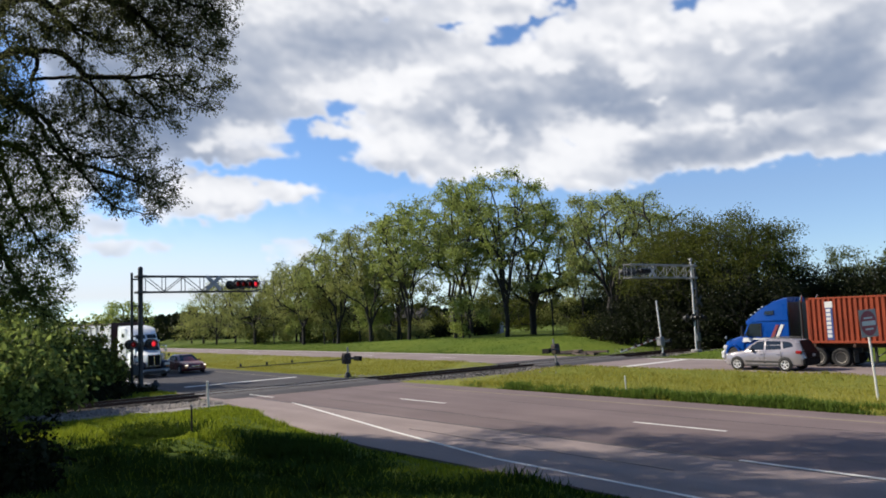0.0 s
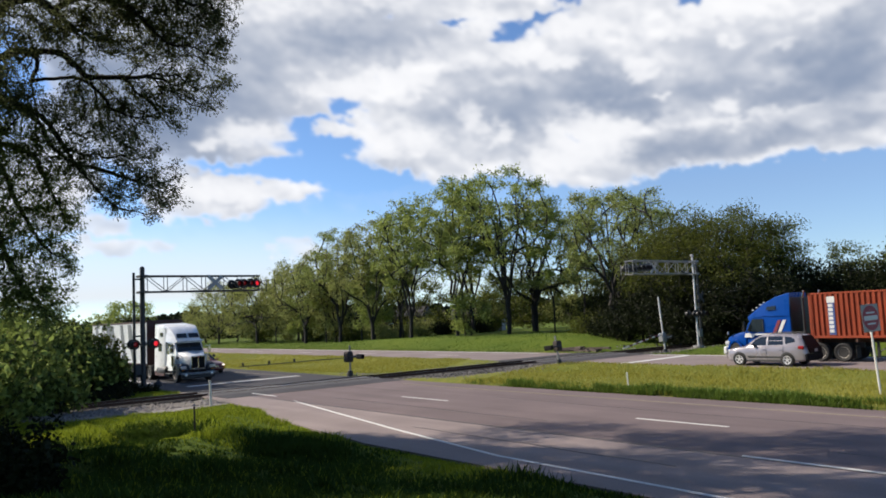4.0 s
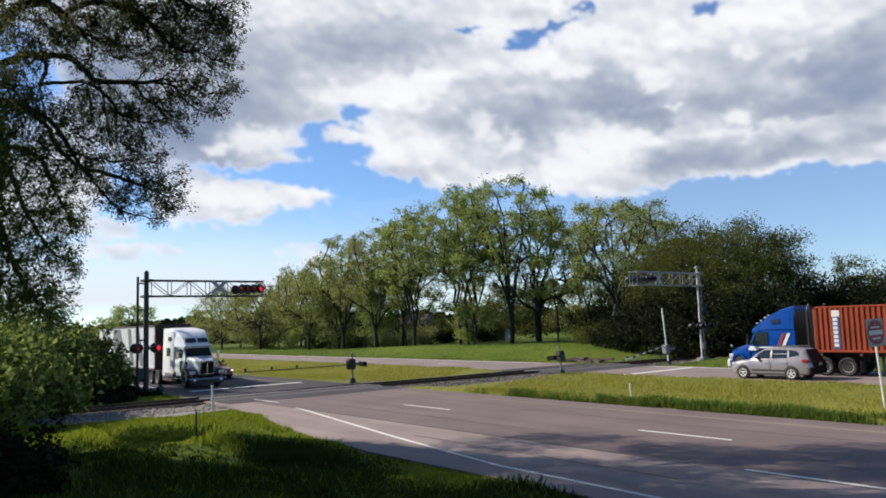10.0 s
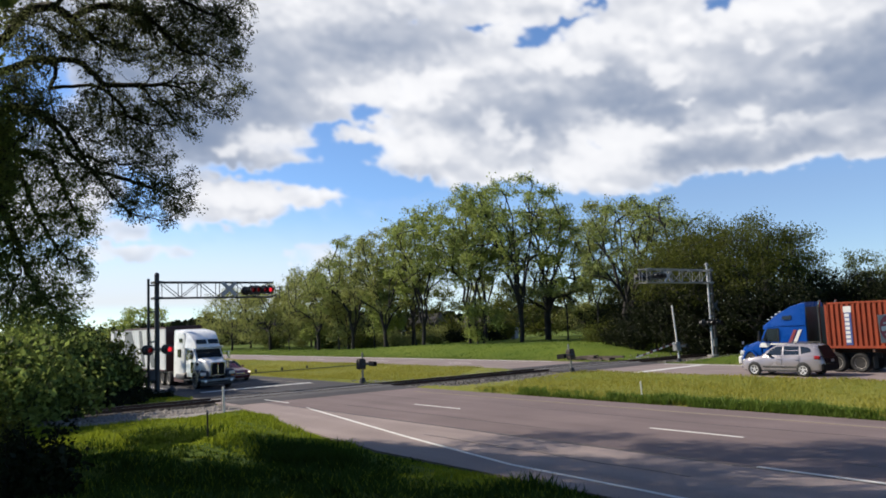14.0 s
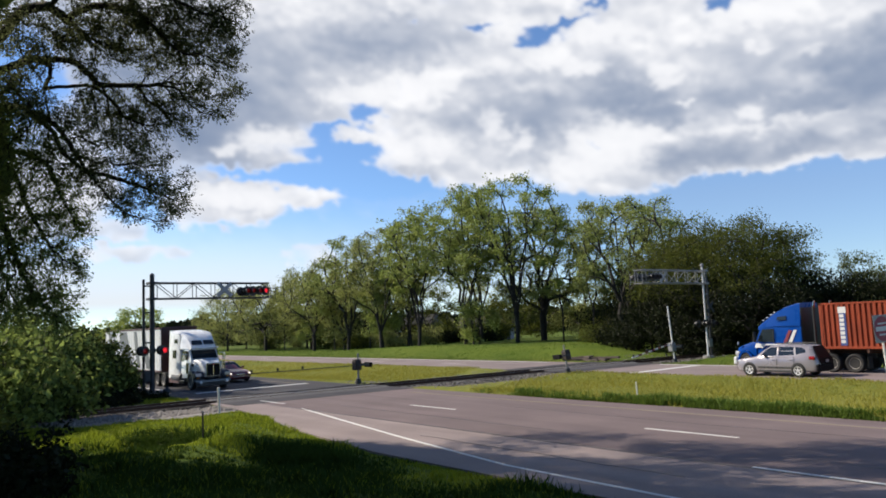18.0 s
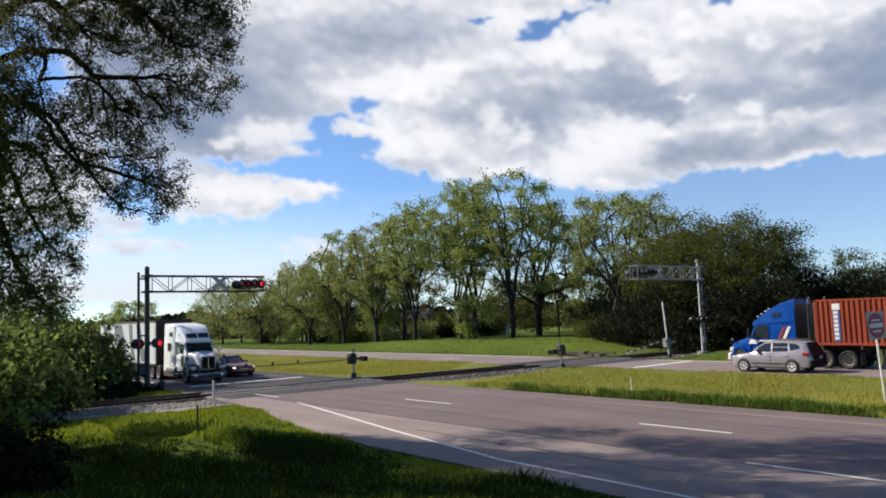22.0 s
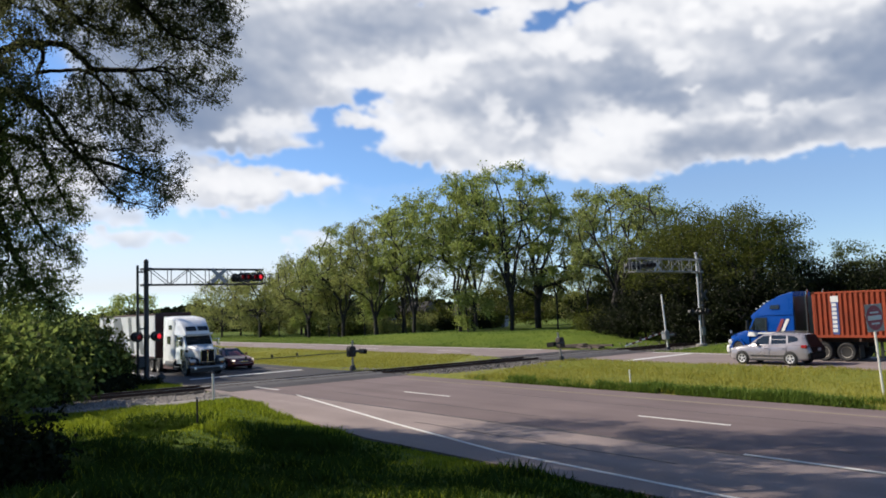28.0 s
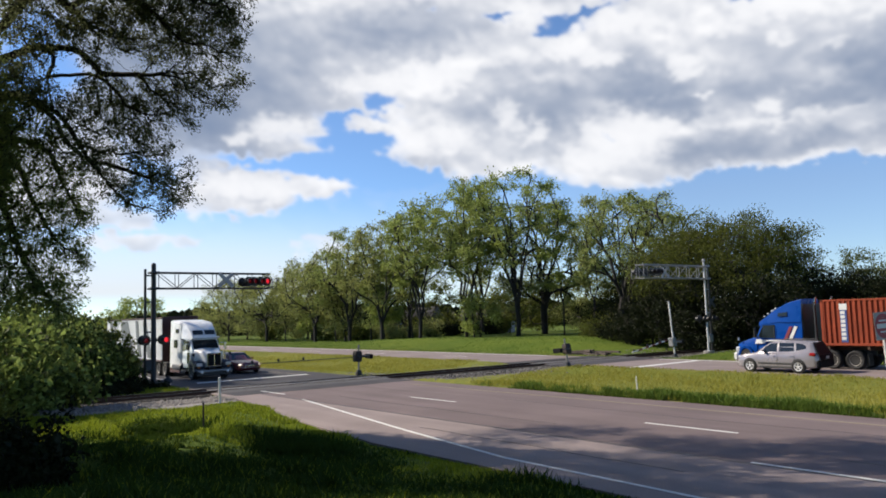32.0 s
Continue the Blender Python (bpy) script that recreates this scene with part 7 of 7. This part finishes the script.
def white_tractor():
    ob = thing("truck", "white long-nose truck tractor with tall sleeper cab", "truck", pose(-46.75, 18.8, 0))
    P = TRUCK_WHITE
    truck_chassis(ob, -8.2, (-6.2, -7.5), -1.3, truck_wheels)
    fixed = set(ob.children_recursive)
    # hood tapering to a tall upright grille
    part("hood", Geo().loft([body_ring(-0.22, 0.46, 0.85, 1.66, 0.04), body_ring(-0.4, 0.55, 0.8, 1.74, 0.04), body_ring(-1.2, 0.72, 0.8, 1.86, 0.05), body_ring(-2.15, 0.95, 0.8, 1.98, 0.05)]), P, ob, "white hood", smooth=True)
    gr = part("grille", Geo().box((-0.2, 0, 1.27), (0.14, 0.9, 0.86), 0.04), CHROME, ob, "chrome grille surround")
    for s in (1, -1):
        part("grille_mesh", Geo().box((-0.12, 0.215 * s, 1.27), (0.03, 0.37, 0.74), 0.004), MATT_BLACK, gr, "black grille opening")
    part("radiator_emblem", Geo().box((-0.12, 0, 1.62), (0.03, 0.09, 0.12), 0.01), GATE_RED, gr, "small red emblem")
    part("front_bumper", Geo().box((-0.1, 0, 0.56), (0.18, 2.25, 0.15), 0.04), GALV, ob, "dull steel front bumper")
    part("bumper_under", Geo().box((-0.2, 0, 0.36), (0.16, 2.2, 0.2), 0.03), BLACK, ob)
    for s in (1, -1):
        arch = []
        for k in range(9):
            a = math.pi * k / 8
            arch.append((-1.35 + 0.78 * math.cos(a), 0.52 + 0.72 * math.sin(a)))
        inner = [(-1.35 + 0.6 * math.cos(math.pi * k / 8), 0.52 + 0.58 * math.sin(math.pi * k / 8)) for k in range(8, -1, -1)]
        part("fender", Geo().prism(arch + inner, 0.62 * s, 1.2 * s), TRUCK_FENDER, ob, "dark front fender")
        part("fender_nose", Geo().box((-0.45, 0.86 * s, 0.95), (0.42, 0.66, 0.46), 0.12), TRUCK_FENDER, ob, "dark fender nose")
        part("headlight", Geo().box((-0.24, 0.95 * s, 0.98), (0.12, 0.38, 0.2), 0.04), LAMP_CLEAR, ob)
        part("turn_lamp", Geo().box((-0.26, 0.98 * s, 0.8), (0.06, 0.2, 0.07), 0.02), LAMP_AMBER, ob)
        part("fog_lamp", Geo().lathe([(0.0, 0.03), (0.09, 0.02), (0.09, -0.03), (0.0, -0.03)], "x", 14, (0.0, 0.85 * s, 0.5)), LAMP_CLEAR, ob)
    # cab and sleeper
    part("cab", Geo().loft([house_ring(-2.05, 0.98, 1.0, 0.92, 1.95), house_ring(-2.5, 1.03, 0.75, 0.9, 2.62), house_ring(-3.6, 1.08, 0.72, 0.95, 2.72)]), P, ob, "white cab", smooth=True)
    part("sleeper", Geo().loft([house_ring(-3.6, 1.1, 0.72, 1.02, 3.6), house_ring(-3.75, 1.2, 0.7, 1.12, 3.75), house_ring(-5.25, 1.22, 0.7, 1.14, 3.95)]), P, ob, "white sleeper cab", smooth=True)
    part("roof_fairing", Geo().loft([house_ring(-2.3, 0.82, 2.55, 0.8, 2.72), house_ring(-2.6, 0.92, 2.6, 0.82, 3.12), house_ring(-3.1, 1.0, 2.65, 0.88, 3.55), house_ring(-3.65, 1.08, 2.65, 0.98, 3.82), house_ring(-5.25, 1.14, 2.65, 1.08, 3.98)]), P, ob, "white roof fairing", smooth=True)
    for s in (1, -1):
        part("windscreen", plate([(-2.06, 0.008 * s + (0.0 if s > 0 else -0.83), 1.98), (-2.06, 0.008 * s + (0.83 if s > 0 else 0.0), 1.98), (-2.46, 0.008 * s + (0.78 if s > 0 else 0.0), 2.56), (-2.46, 0.008 * s + (0.0 if s > 0 else -0.78), 2.56)], 0.05), GLASS_DARK, ob, "dark split windscreen")
        part("skylight", plate([(-2.44, 0.06 * s + (0.0 if s > 0 else -0.68), 2.9), (-2.44, 0.06 * s + (0.68 if s > 0 else 0.0), 2.9), (-2.66, 0.06 * s + (0.66 if s > 0 else 0.0), 3.19), (-2.66, 0.06 * s + (0.0 if s > 0 else -0.66), 3.19)], 0.06), GLASS_DARK, ob, "dark window in the roof fairing")
        part("door_window", Geo().box((-2.95, 1.0 * s, 2.22), (0.8, 0.1, 0.62), 0.04), GLASS_DARK, ob, "dark door window")
        part("door_seam", Geo().box((-2.45, 1.055 * s, 1.4), (0.02, 0.02, 1.1)), PLASTIC, ob)
        part("sleeper_window", Geo().box((-4.3, 1.19 * s, 2.3), (0.55, 0.06, 0.55), 0.04), GLASS_DARK, ob, "dark sleeper window")
        part("upper_window", Geo().box((-4.1, 1.16 * s, 3.2), (0.5, 0.06, 0.3), 0.04), GLASS_DARK, ob)
        part("exhaust_pipe", Geo().tube((-5.5, 0.95 * s, 0.9), (-5.5, 0.95 * s, 4.0), 0.075, 0.07, 12), CHROME, ob, "upright chrome exhaust pipe", smooth=True)
        part("air_cleaner", Geo().tube((-2.0, 1.12 * s, 1.05), (-2.0, 1.12 * s, 1.75), 0.17, 0.17, 16), CHROME, ob, "chrome air cleaner", smooth=True)
        mir = part("mirror", Geo().box((-2.3, 1.38 * s, 2.1), (0.1, 0.2, 0.48), 0.03), CHROME, ob)
        part("mirror_arm", Geo().tube((-2.35, 1.05 * s, 2.3), (-2.32, 1.36 * s, 2.3), 0.018, 0.018, 6), CHROME, mir)
        part("hood_mirror", Geo().lathe([(0.0, 0.02), (0.1, 0.0), (0.08, -0.05), (0.0, -0.07)], "x", 12, (-0.7, 1.2 * s, 1.62)), BLACK, ob)
        part("hood_mirror_arm", Geo().tube((-0.75, 0.95 * s, 1.1), (-0.73, 1.2 * s, 1.6), 0.014, 0.014, 6), CHROME, ob)
        part("lower_panel", Geo().box((-4.4, 1.18 * s, 0.62), (1.7, 0.06, 0.5), 0.02), BROWN_RED, ob, "dark reddish side fairing")
    part("visor", Geo().box((-2.2, 0, 2.66), (0.42, 1.8, 0.09), 0.03, Matrix.Rotation(radians(-14), 3, "Y")), P, ob, "white sun visor")
    for k in range(5):
        part("marker_lamp", Geo().box((-2.42, -0.7 + 0.35 * k, 2.78), (0.12, 0.1, 0.05), 0.02), LAMP_AMBER, ob)
    part("cab_back", Geo().box((-5.3, 0, 2.2), (0.06, 2.2, 2.6), 0.02), BROWN_RED, ob, "dark reddish rear cab wall")
    proportion(ob, fixed, [-8, -5.3, -3.6, -2.5, -2.06, -0.2, 0, 1], [-7.8, -5.1, -3.25, -2.1, -1.68, -0.36, -0.2, 0.8])
    for o in set(ob.children_recursive) - fixed:
        for v in o.data.vertices:
            v.co.z = float(np.interp(v.co.z, [0, 2.5, 4.0], [0, 2.46, 3.86]))
    return ob


def white_trailer():
    ob = thing("trailer", "long white box trailer with dark reddish front wall", "trailer", pose(-46.75, 18.8, 0))
    x0, x1 = -6.5, -20.2
    part("box", Geo().box(((x0 + x1) / 2, 0, 2.55), (x0 - x1, 2.56, 2.94), 0.03), TRAILER_WHITE, ob, "white trailer box")
    part("front_wall", Geo().box((x0 + 0.03, 0, 2.58), (0.08, 2.5, 3.1), 0.03), BROWN_RED, ob, "dark reddish front wall")
    for z in (1.06, 4.02):
        for s in (1, -1):
            part("edge_rail", Geo().box(((x0 + x1) / 2, 1.29 * s, z), (x0 - x1, 0.05, 0.12), 0.01), BROWN_RED, ob)
    for k in range(28):
        for s in (1, -1):
            part("side_rib", Geo().box((x0 - 0.25 - k * (x0 - x1 - 0.5) / 27, 1.286 * s, 2.54), (0.05, 0.03, 2.8), 0.008), TRAILER_WHITE, ob)
    for s in (1, -1):
        for xa, w, lean in ((-8.6, 0.9, 1.6), (-10.9, 0.7, 1.2), (-12.6, 2.6, 2.2), (-17.4, 0.9, 1.4)):
            part("swoosh", Geo().prism([(xa, 1.2), (xa - w, 1.2), (xa - w * 0.7 - lean * 0.7, 2.6), (xa - w * 0.5 - lean, 3.9), (xa - lean * 0.8, 3.9), (xa - lean * 0.45, 2.7)], 1.302 * s, 1.308 * s), TRAILER_GREY, ob, "grey slanted graphic")
    part("floor_beam", Geo().box(((x0 + x1) / 2, 0, 0.99), (x0 - x1, 2.3, 0.14), 0.01), BLACK, ob)
    for s in (1, -1):
        # added black panel: gives the shadow under the trailer as a dark sheet
        part("lower_panel", Geo().box((-12.6, 1.16 * s, 0.7), (7.6, 0.05, 0.58), 0.015), MATT_BLACK, ob, "black panel standing in for shadow under the trailer")
        part("landing_leg", Geo().box((-9.2, 0.8 * s, 0.62), (0.14, 0.14, 0.75), 0.01), BLACK, ob)
        part("landing_shoe", Geo().box((-9.2, 0.8 * s, 0.24), (0.3, 0.3, 0.04), 0.01), BLACK, ob)
        for x in (-17.6, -18.9):
            truck_wheels.append((wheel(ob, x, 0.93 * s, 0.51, 0.58, RIM_DULL, "trailer_wheel"), x, 0.93 * s, 0.51))
        part("under_ride_guard", Geo().box((x1 + 0.15, 0.5 * s, 0.75), (0.1, 0.1, 0.5), 0.01), GALV, ob)
        part("rear_door", Geo().box((x1 - 0.03, 0.63 * s, 2.55), (0.06, 1.22, 2.8), 0.01), TRAILER_WHITE, ob)
        part("marker_lamp", Geo().box((-13, 1.3 * s, 1.06), (0.14, 0.03, 0.06), 0.01), LAMP_AMBER, ob)
    return ob


def blue_tractor():
    ob = thing("truck", "blue aerodynamic truck tractor waiting at the far gate", "truck", pose(-25.45, 44.25, 0, 0, 0, 180))
    P = TRUCK_BLUE
    truck_chassis(ob, -8.0, (-6.02, -7.25), -1.0, [])
    fixed = set(ob.children_recursive)
    part("hood", Geo().loft([body_ring(-0.05, 0.7, 0.6, 1.2, 0.03), body_ring(-0.3, 0.95, 0.5, 1.36, 0.05), body_ring(-0.9, 1.05, 0.5, 1.52, 0.06), body_ring(-1.6, 1.08, 0.55, 1.66, 0.06), body_ring(-2.15, 1.08, 0.6, 1.78, 0.05)]), P, ob, "blue sloping hood", smooth=True)
    part("front_bumper", Geo().box((-0.15, 0, 0.56), (0.4, 2.34, 0.52), 0.1), SIGN_WHITE, ob, "pale bumper")
    part("grille", Geo().box((-0.06, 0, 0.95), (0.08, 0.9, 0.5), 0.03), BLACK, ob)
    part("cab", Geo().loft([house_ring(-2.1, 1.0, 1.0, 0.95, 1.82), house_ring(-2.55, 1.08, 0.75, 0.98, 2.55), house_ring(-3.2, 1.14, 0.72, 1.02, 2.75), house_ring(-5.15, 1.2, 0.72, 1.12, 2.85)]), P, ob, "blue cab and sleeper", smooth=True)
    part("roof_fairing", Geo().loft([house_ring(-2.4, 0.97, 2.4, 0.94, 2.66), house_ring(-2.8, 1.02, 2.5, 0.94, 2.95), house_ring(-3.4, 1.08, 2.6, 0.96, 3.35), house_ring(-4.2, 1.14, 2.6, 1.02, 3.72), house_ring(-4.9, 1.17, 2.6, 1.06, 3.9), house_ring(-5.15, 1.18, 2.6, 1.06, 3.92)]), P, ob, "blue roof fairing", smooth=True)
    for s in (1, -1):
        part("door_window", side_pane([(-2.3, 1.72), (-3.45, 1.66), (-3.45, 2.46), (-2.7, 2.44)], 1.13, 0.75, 1.02, 2.6, s, 0.04), GLASS_DARK, ob, "dark door window")
        part("skylight", side_pane([(-3.7, 2.95), (-4.3, 2.95), (-4.3, 3.2), (-3.75, 3.16)], 1.14, 2.6, 1.02, 3.7, s, 0.05), GLASS_DARK, ob, "dark sleeper window")
        part("door_seam", Geo().box((-3.42, 1.16 * s, 1.6), (0.02, 0.03, 1.5)), PLASTIC, ob)
        for mat, off, nm in ((SIGN_WHITE, 0.0, "white slanted stripe"), (STRIPE_RED, 0.3, "dark red slanted stripe")):
            part("stripe", side_pane([(-4.3 + off, 1.55), (-4.5 + off, 1.55), (-4.9 + off, 2.36), (-4.7 + off, 2.36)], 1.19, 0.75, 1.12, 2.85, s, 0.022), mat, ob, nm)
        part("waist_stripe", side_pane([(-2.9, 1.5), (-4.4, 1.5), (-4.4, 1.58), (-2.9, 1.58)], 1.18, 0.75, 1.12, 2.85, s, 0.022), SIGN_WHITE, ob, "thin white stripe")
        arch = [(-1.15 + 0.74 * math.cos(math.pi * k / 8), 0.52 + 0.7 * math.sin(math.pi * k / 8)) for k in range(9)]
        inner = [(-1.15 + 0.58 * math.cos(math.pi * k / 8), 0.52 + 0.57 * math.sin(math.pi * k / 8)) for k in range(8, -1, -1)]
        part("fender", Geo().prism(arch + inner, 0.66 * s, 1.2 * s), P, ob, "blue fender")
        part("hood_flash", Geo().prism([(-0.3, 0.72), (-0.78, 0.74), (-0.72, 1.0), (-0.36, 1.06)], 1.03 * s, 1.06 * s), SIGN_WHITE, ob, "white patch on the hood's side")
        part("door_flash", side_pane([(-2.05, 1.36), (-2.75, 1.36), (-2.95, 1.56), (-2.2, 1.62)], 1.13, 0.75, 1.02, 2.6, s, 0.045), SIGN_WHITE, ob, "white patch below the door window")
        part("headlight", Geo().box((-0.34, 0.97 * s, 1.0), (0.5, 0.32, 0.3), 0.09), LAMP_CLEAR, ob)
        part("side_fairing", Geo().box((-4.3, 1.17 * s, 0.68), (1.9, 0.08, 0.62), 0.03), P, ob, "blue side fairing")
        mir = part("mirror", Geo().box((-2.35, 1.42 * s, 2.0), (0.14, 0.24, 0.62), 0.05), BLACK, ob, "black mirror")
        part("mirror_arm", Geo().tube((-2.6, 1.08 * s, 1.8), (-2.38, 1.4 * s, 1.8), 0.025, 0.025, 6), BLACK, mir)
        part("hood_mirror", Geo().box((-0.5, 1.12 * s, 1.62), (0.08, 0.16, 0.18), 0.03), SIGN_WHITE, ob)
        part("hood_mirror_arm", Geo().tube((-0.6, 1.0 * s, 1.3), (-0.52, 1.1 * s, 1.58), 0.014, 0.014, 6), BLACK, ob)
        part("exhaust_pipe", Geo().tube((-5.75, 1.0 * s, 0.9), (-5.75, 1.0 * s, 3.75), 0.075, 0.07, 12), BLACK, ob, smooth=True)
        part("pipe_tip", Geo().tube((-5.75, 1.0 * s, 3.6), (-5.85, 1.0 * s, 4.0), 0.07, 0.07, 10), CHROME, ob, "bright pipe tip")
    part("windscreen", plate([(-2.13, -0.9, 1.84), (-2.13, 0.9, 1.84), (-2.5, 0.86, 2.5), (-2.5, -0.86, 2.5)], 0.05), GLASS_DARK, ob, "dark windscreen")
    for k in range(5):
        part("marker_lamp", Geo().box((-3.2, -0.7 + 0.35 * k, 3.3), (0.16, 0.12, 0.06), 0.02), LAMP_CLEAR, ob)
    for x, z in ((-2.75, 2.97), (-3.0, 3.12), (-3.25, 3.28), (-3.5, 3.42)):
        for s in (1, -1):
            part("roof_lamp", Geo().box((x, 0.9 * s, z), (0.14, 0.1, 0.07), 0.02), LAMP_CLEAR, ob, "small clear roof lamp")
    part("cab_back", Geo().box((-5.18, 0, 2.2), (0.06, 2.2, 2.9), 0.02), BLACK, ob)
    proportion(ob, fixed, [-7, -5.75, -5.15, -4.9, -2.4, -2.1, 0, 1], [-6, -5.2, -4.45, -4.2, -1.78, -1.58, -0.15, 0.85])
    return ob


def container():
    """A corrugated box whose near end stands at the origin; it runs back along -x."""
    ob = thing("shipping_container", "orange-red corrugated shipping container on a truck chassis", "container", pose(-19.85, 44.25, 0, 0, 0, 180))
    L, w, z0, z1 = 12.2, 1.22, 1.3, 3.82
    for s in (1, -1):
        # corrugation: broad flats with sloping steps
        pts, x, pitch = [], -0.12, 0.278
        while x > -L + 0.2:
            for dx, dy in ((0.0, 0.0), (0.07, 0.0), (0.1, -0.07), (0.18, -0.07), (0.21, 0.0)):
                pts.append((x - dx, (w - 0.008 + dy) * s))
            x -= pitch
        pts.append((-L + 0.1, (w - 0.008) * s))
        g = Geo()
        n = len(pts)
        g.add([(p[0], p[1], z0 + 0.1) for p in pts] + [(p[0], p[1], z1 - 0.08) for p in pts], [(i, i + 1, n + i + 1, n + i) for i in range(n - 1)])
        side = part("side_wall", g, CONTAINER_RED, ob, "corrugated orange-red side wall")
        part("bottom_rail", Geo().box((-L / 2, (w - 0.04) * s, z0 + 0.06), (L, 0.1, 0.14), 0.01), CONTAINER_RED, ob)
        part("top_rail", Geo().box((-L / 2, (w - 0.03) * s, z1 - 0.04), (L, 0.08, 0.1), 0.01), CONTAINER_RED, ob)
        for x in (-0.06, -L + 0.06):
            part("corner_post", Geo().box((x, (w - 0.06) * s, (z0 + z1) / 2), (0.14, 0.14, z1 - z0), 0.01), CONTAINER_RED, ob)
            for z in (z0 + 0.06, z1 - 0.05):
                part("corner_casting", Geo().box((x, (w - 0.075) * s, z), (0.18, 0.17, 0.13), 0.01), RUST, ob)
        # the painted maker's band: white and blue patches running down the wall
        part("band_backing", Geo().box((-1.22, (w + 0.004) * s, 2.5), (0.36, 0.008, 2.05)), BAND_BLUE, side, "dark blue painted band")
        part("band_emblem", Geo().box((-1.22, (w + 0.012) * s, 3.42), (0.42, 0.008, 0.34)), SIGN_WHITE, side, "white square emblem")
        zz = 3.1
        for k in range(7):
            part("band_mark", Geo().box((-1.18, (w + 0.012) * s, zz), (0.24, 0.008, 0.17)), SIGN_WHITE, side, "white painted mark")
            zz -= 0.235
    part("front_wall", Geo().box((-0.1, 0, (z0 + z1) / 2), (0.06, 2 * w - 0.2, z1 - z0 - 0.1), 0.01), CONTAINER_RED, ob)
    part("back_wall", Geo().box((-L + 0.1, 0, (z0 + z1) / 2), (0.06, 2 * w - 0.2, z1 - z0 - 0.1), 0.01), CONTAINER_RED, ob)
    part("roof", Geo().box((-L / 2, 0, z1 - 0.03), (L - 0.1, 2 * w - 0.1, 0.05), 0.01), CONTAINER_RED, ob)
    part("floor", Geo().box((-L / 2, 0, z0 + 0.04), (L - 0.1, 2 * w - 0.2, 0.06)), TIMBER, ob)
    return ob


def container_chassis():
    ob = thing("trailer", "dark steel container chassis behind the blue tractor", "trailer", pose(-19.85, 44.25, 0, 0, 0, 180))
    for s in (1, -1):
        part("beam", Geo().box((-6.2, 0.5 * s, 1.16), (12.0, 0.14, 0.26), 0.01), RUST, ob, "rusty chassis beam")
        part("landing_leg", Geo().box((-3.3, 0.75 * s, 0.68), (0.13, 0.13, 0.8), 0.01), BLACK, ob)
        part("landing_shoe", Geo().box((-3.3, 0.75 * s, 0.24), (0.28, 0.28, 0.04), 0.01), BLACK, ob)
        part("leg_brace", Geo().tube((-3.3, 0.75 * s, 0.5), (-4.1, 0.6 * s, 1.05), 0.035, 0.035, 6), BLACK, ob)
        for x in (-9.8, -11.05):
            wheel(ob, x, 0.93 * s, 0.51, 0.58, RIM_DULL, "trailer_wheel")
        part("light_box", Geo().box((-5.2, 1.1 * s, 0.95), (0.5, 0.2, 0.3), 0.02), PLASTIC, ob)
    for x in (-0.3, -2.4, -4.5, -6.6, -8.8, -11.9):
        part("cross_beam", Geo().box((x, 0, 1.18), (0.14, 2.36, 0.2), 0.01), RUST, ob, "rusty cross beam")
    return ob


TRUCK_FENDER = material("truck_fender_paint", (0.01, 0.016, 0.034), 0.4, 0.0, var=0.1, bump=0.02, coat=0.15)
TRAILER_GREY = material("trailer_grey", (0.13, 0.135, 0.14), 0.5, var=0.3, scale=0.9)
STRIPE_RED = material("stripe_red", (0.2, 0.02, 0.03), 0.5, var=0.12)
BAND_BLUE = material("band_blue", (0.05, 0.08, 0.25), 0.5, var=0.15)
truck_wheels, sedan_wheels = [], []
suv()
moving_car = sedan()
moving_tractor, moving_trailer = white_tractor(), white_trailer()
blue_tractor()
container()
container_chassis()

# ---- what moves ----
TRUCK_ROWS = ((0, -8.98), (0.5, -7.8), (1, -6.52), (1.5, -5.3), (2, -4.2), (2.5, -3.2), (3, -2.27), (3.5, -1.58), (4, -1.05), (4.5, -0.6), (5, -0.3), (5.5, -0.12), (6, 0.0), (7, 0.0), (32, 0.0))
CAR_ROWS = ((0, -7.66), (0.5, -6.85), (1, -6.15), (1.5, -5.6), (2, -5.15), (2.5, -4.9), (3, -4.75), (3.5, -4.65), (5.5, -4.5), (7.5, -4.4), (8.5, -4.15), (9.5, -3.7), (10.5, -3.25), (11.5, -2.8), (12.5, -2.4), (13, -2.34), (14.5, -2.3), (16.5, -2.1),
            (17, -1.97), (17.5, -1.75), (18, -1.5), (19, -1.15), (20, -0.65), (21, -0.27), (22, 0.0), (23, 0.08), (25, 0.05), (32, 0.0))


def roll(wheels, rows):
    """Wheels turn by the way that their vehicle has gone."""
    for ob, x, y, r in wheels:
        keys = [(0, rows[0][1])]
        for (t0, a), (t1, b) in zip(rows, rows[1:]):
            n = max(1, math.ceil(abs(b - a) / (r * 1.2)))
            keys += [(t0 + (t1 - t0) * k / n, a + (b - a) * k / n) for k in range(1, n + 1)]
        walk(ob, [(t, pose(x, y, r, 0, math.degrees((s - rows[0][1]) / r), 0)) for t, s in keys])


def motions():
    walk(clouds, [(2 * k, pose(-68 + 6.19 * k, -26 + 2.375 * k, EYE_HEIGHT)) for k in range(17)])
    for ob in (moving_tractor, moving_trailer):
        walk(ob, [(t, pose(-46.75 + s, 18.8, 0)) for t, s in TRUCK_ROWS])
    walk(moving_car, [(t, pose(-49.75 + s, 22.45, 0)) for t, s in CAR_ROWS])
    roll(truck_wheels, TRUCK_ROWS)
    roll(sedan_wheels, CAR_ROWS)


motions()
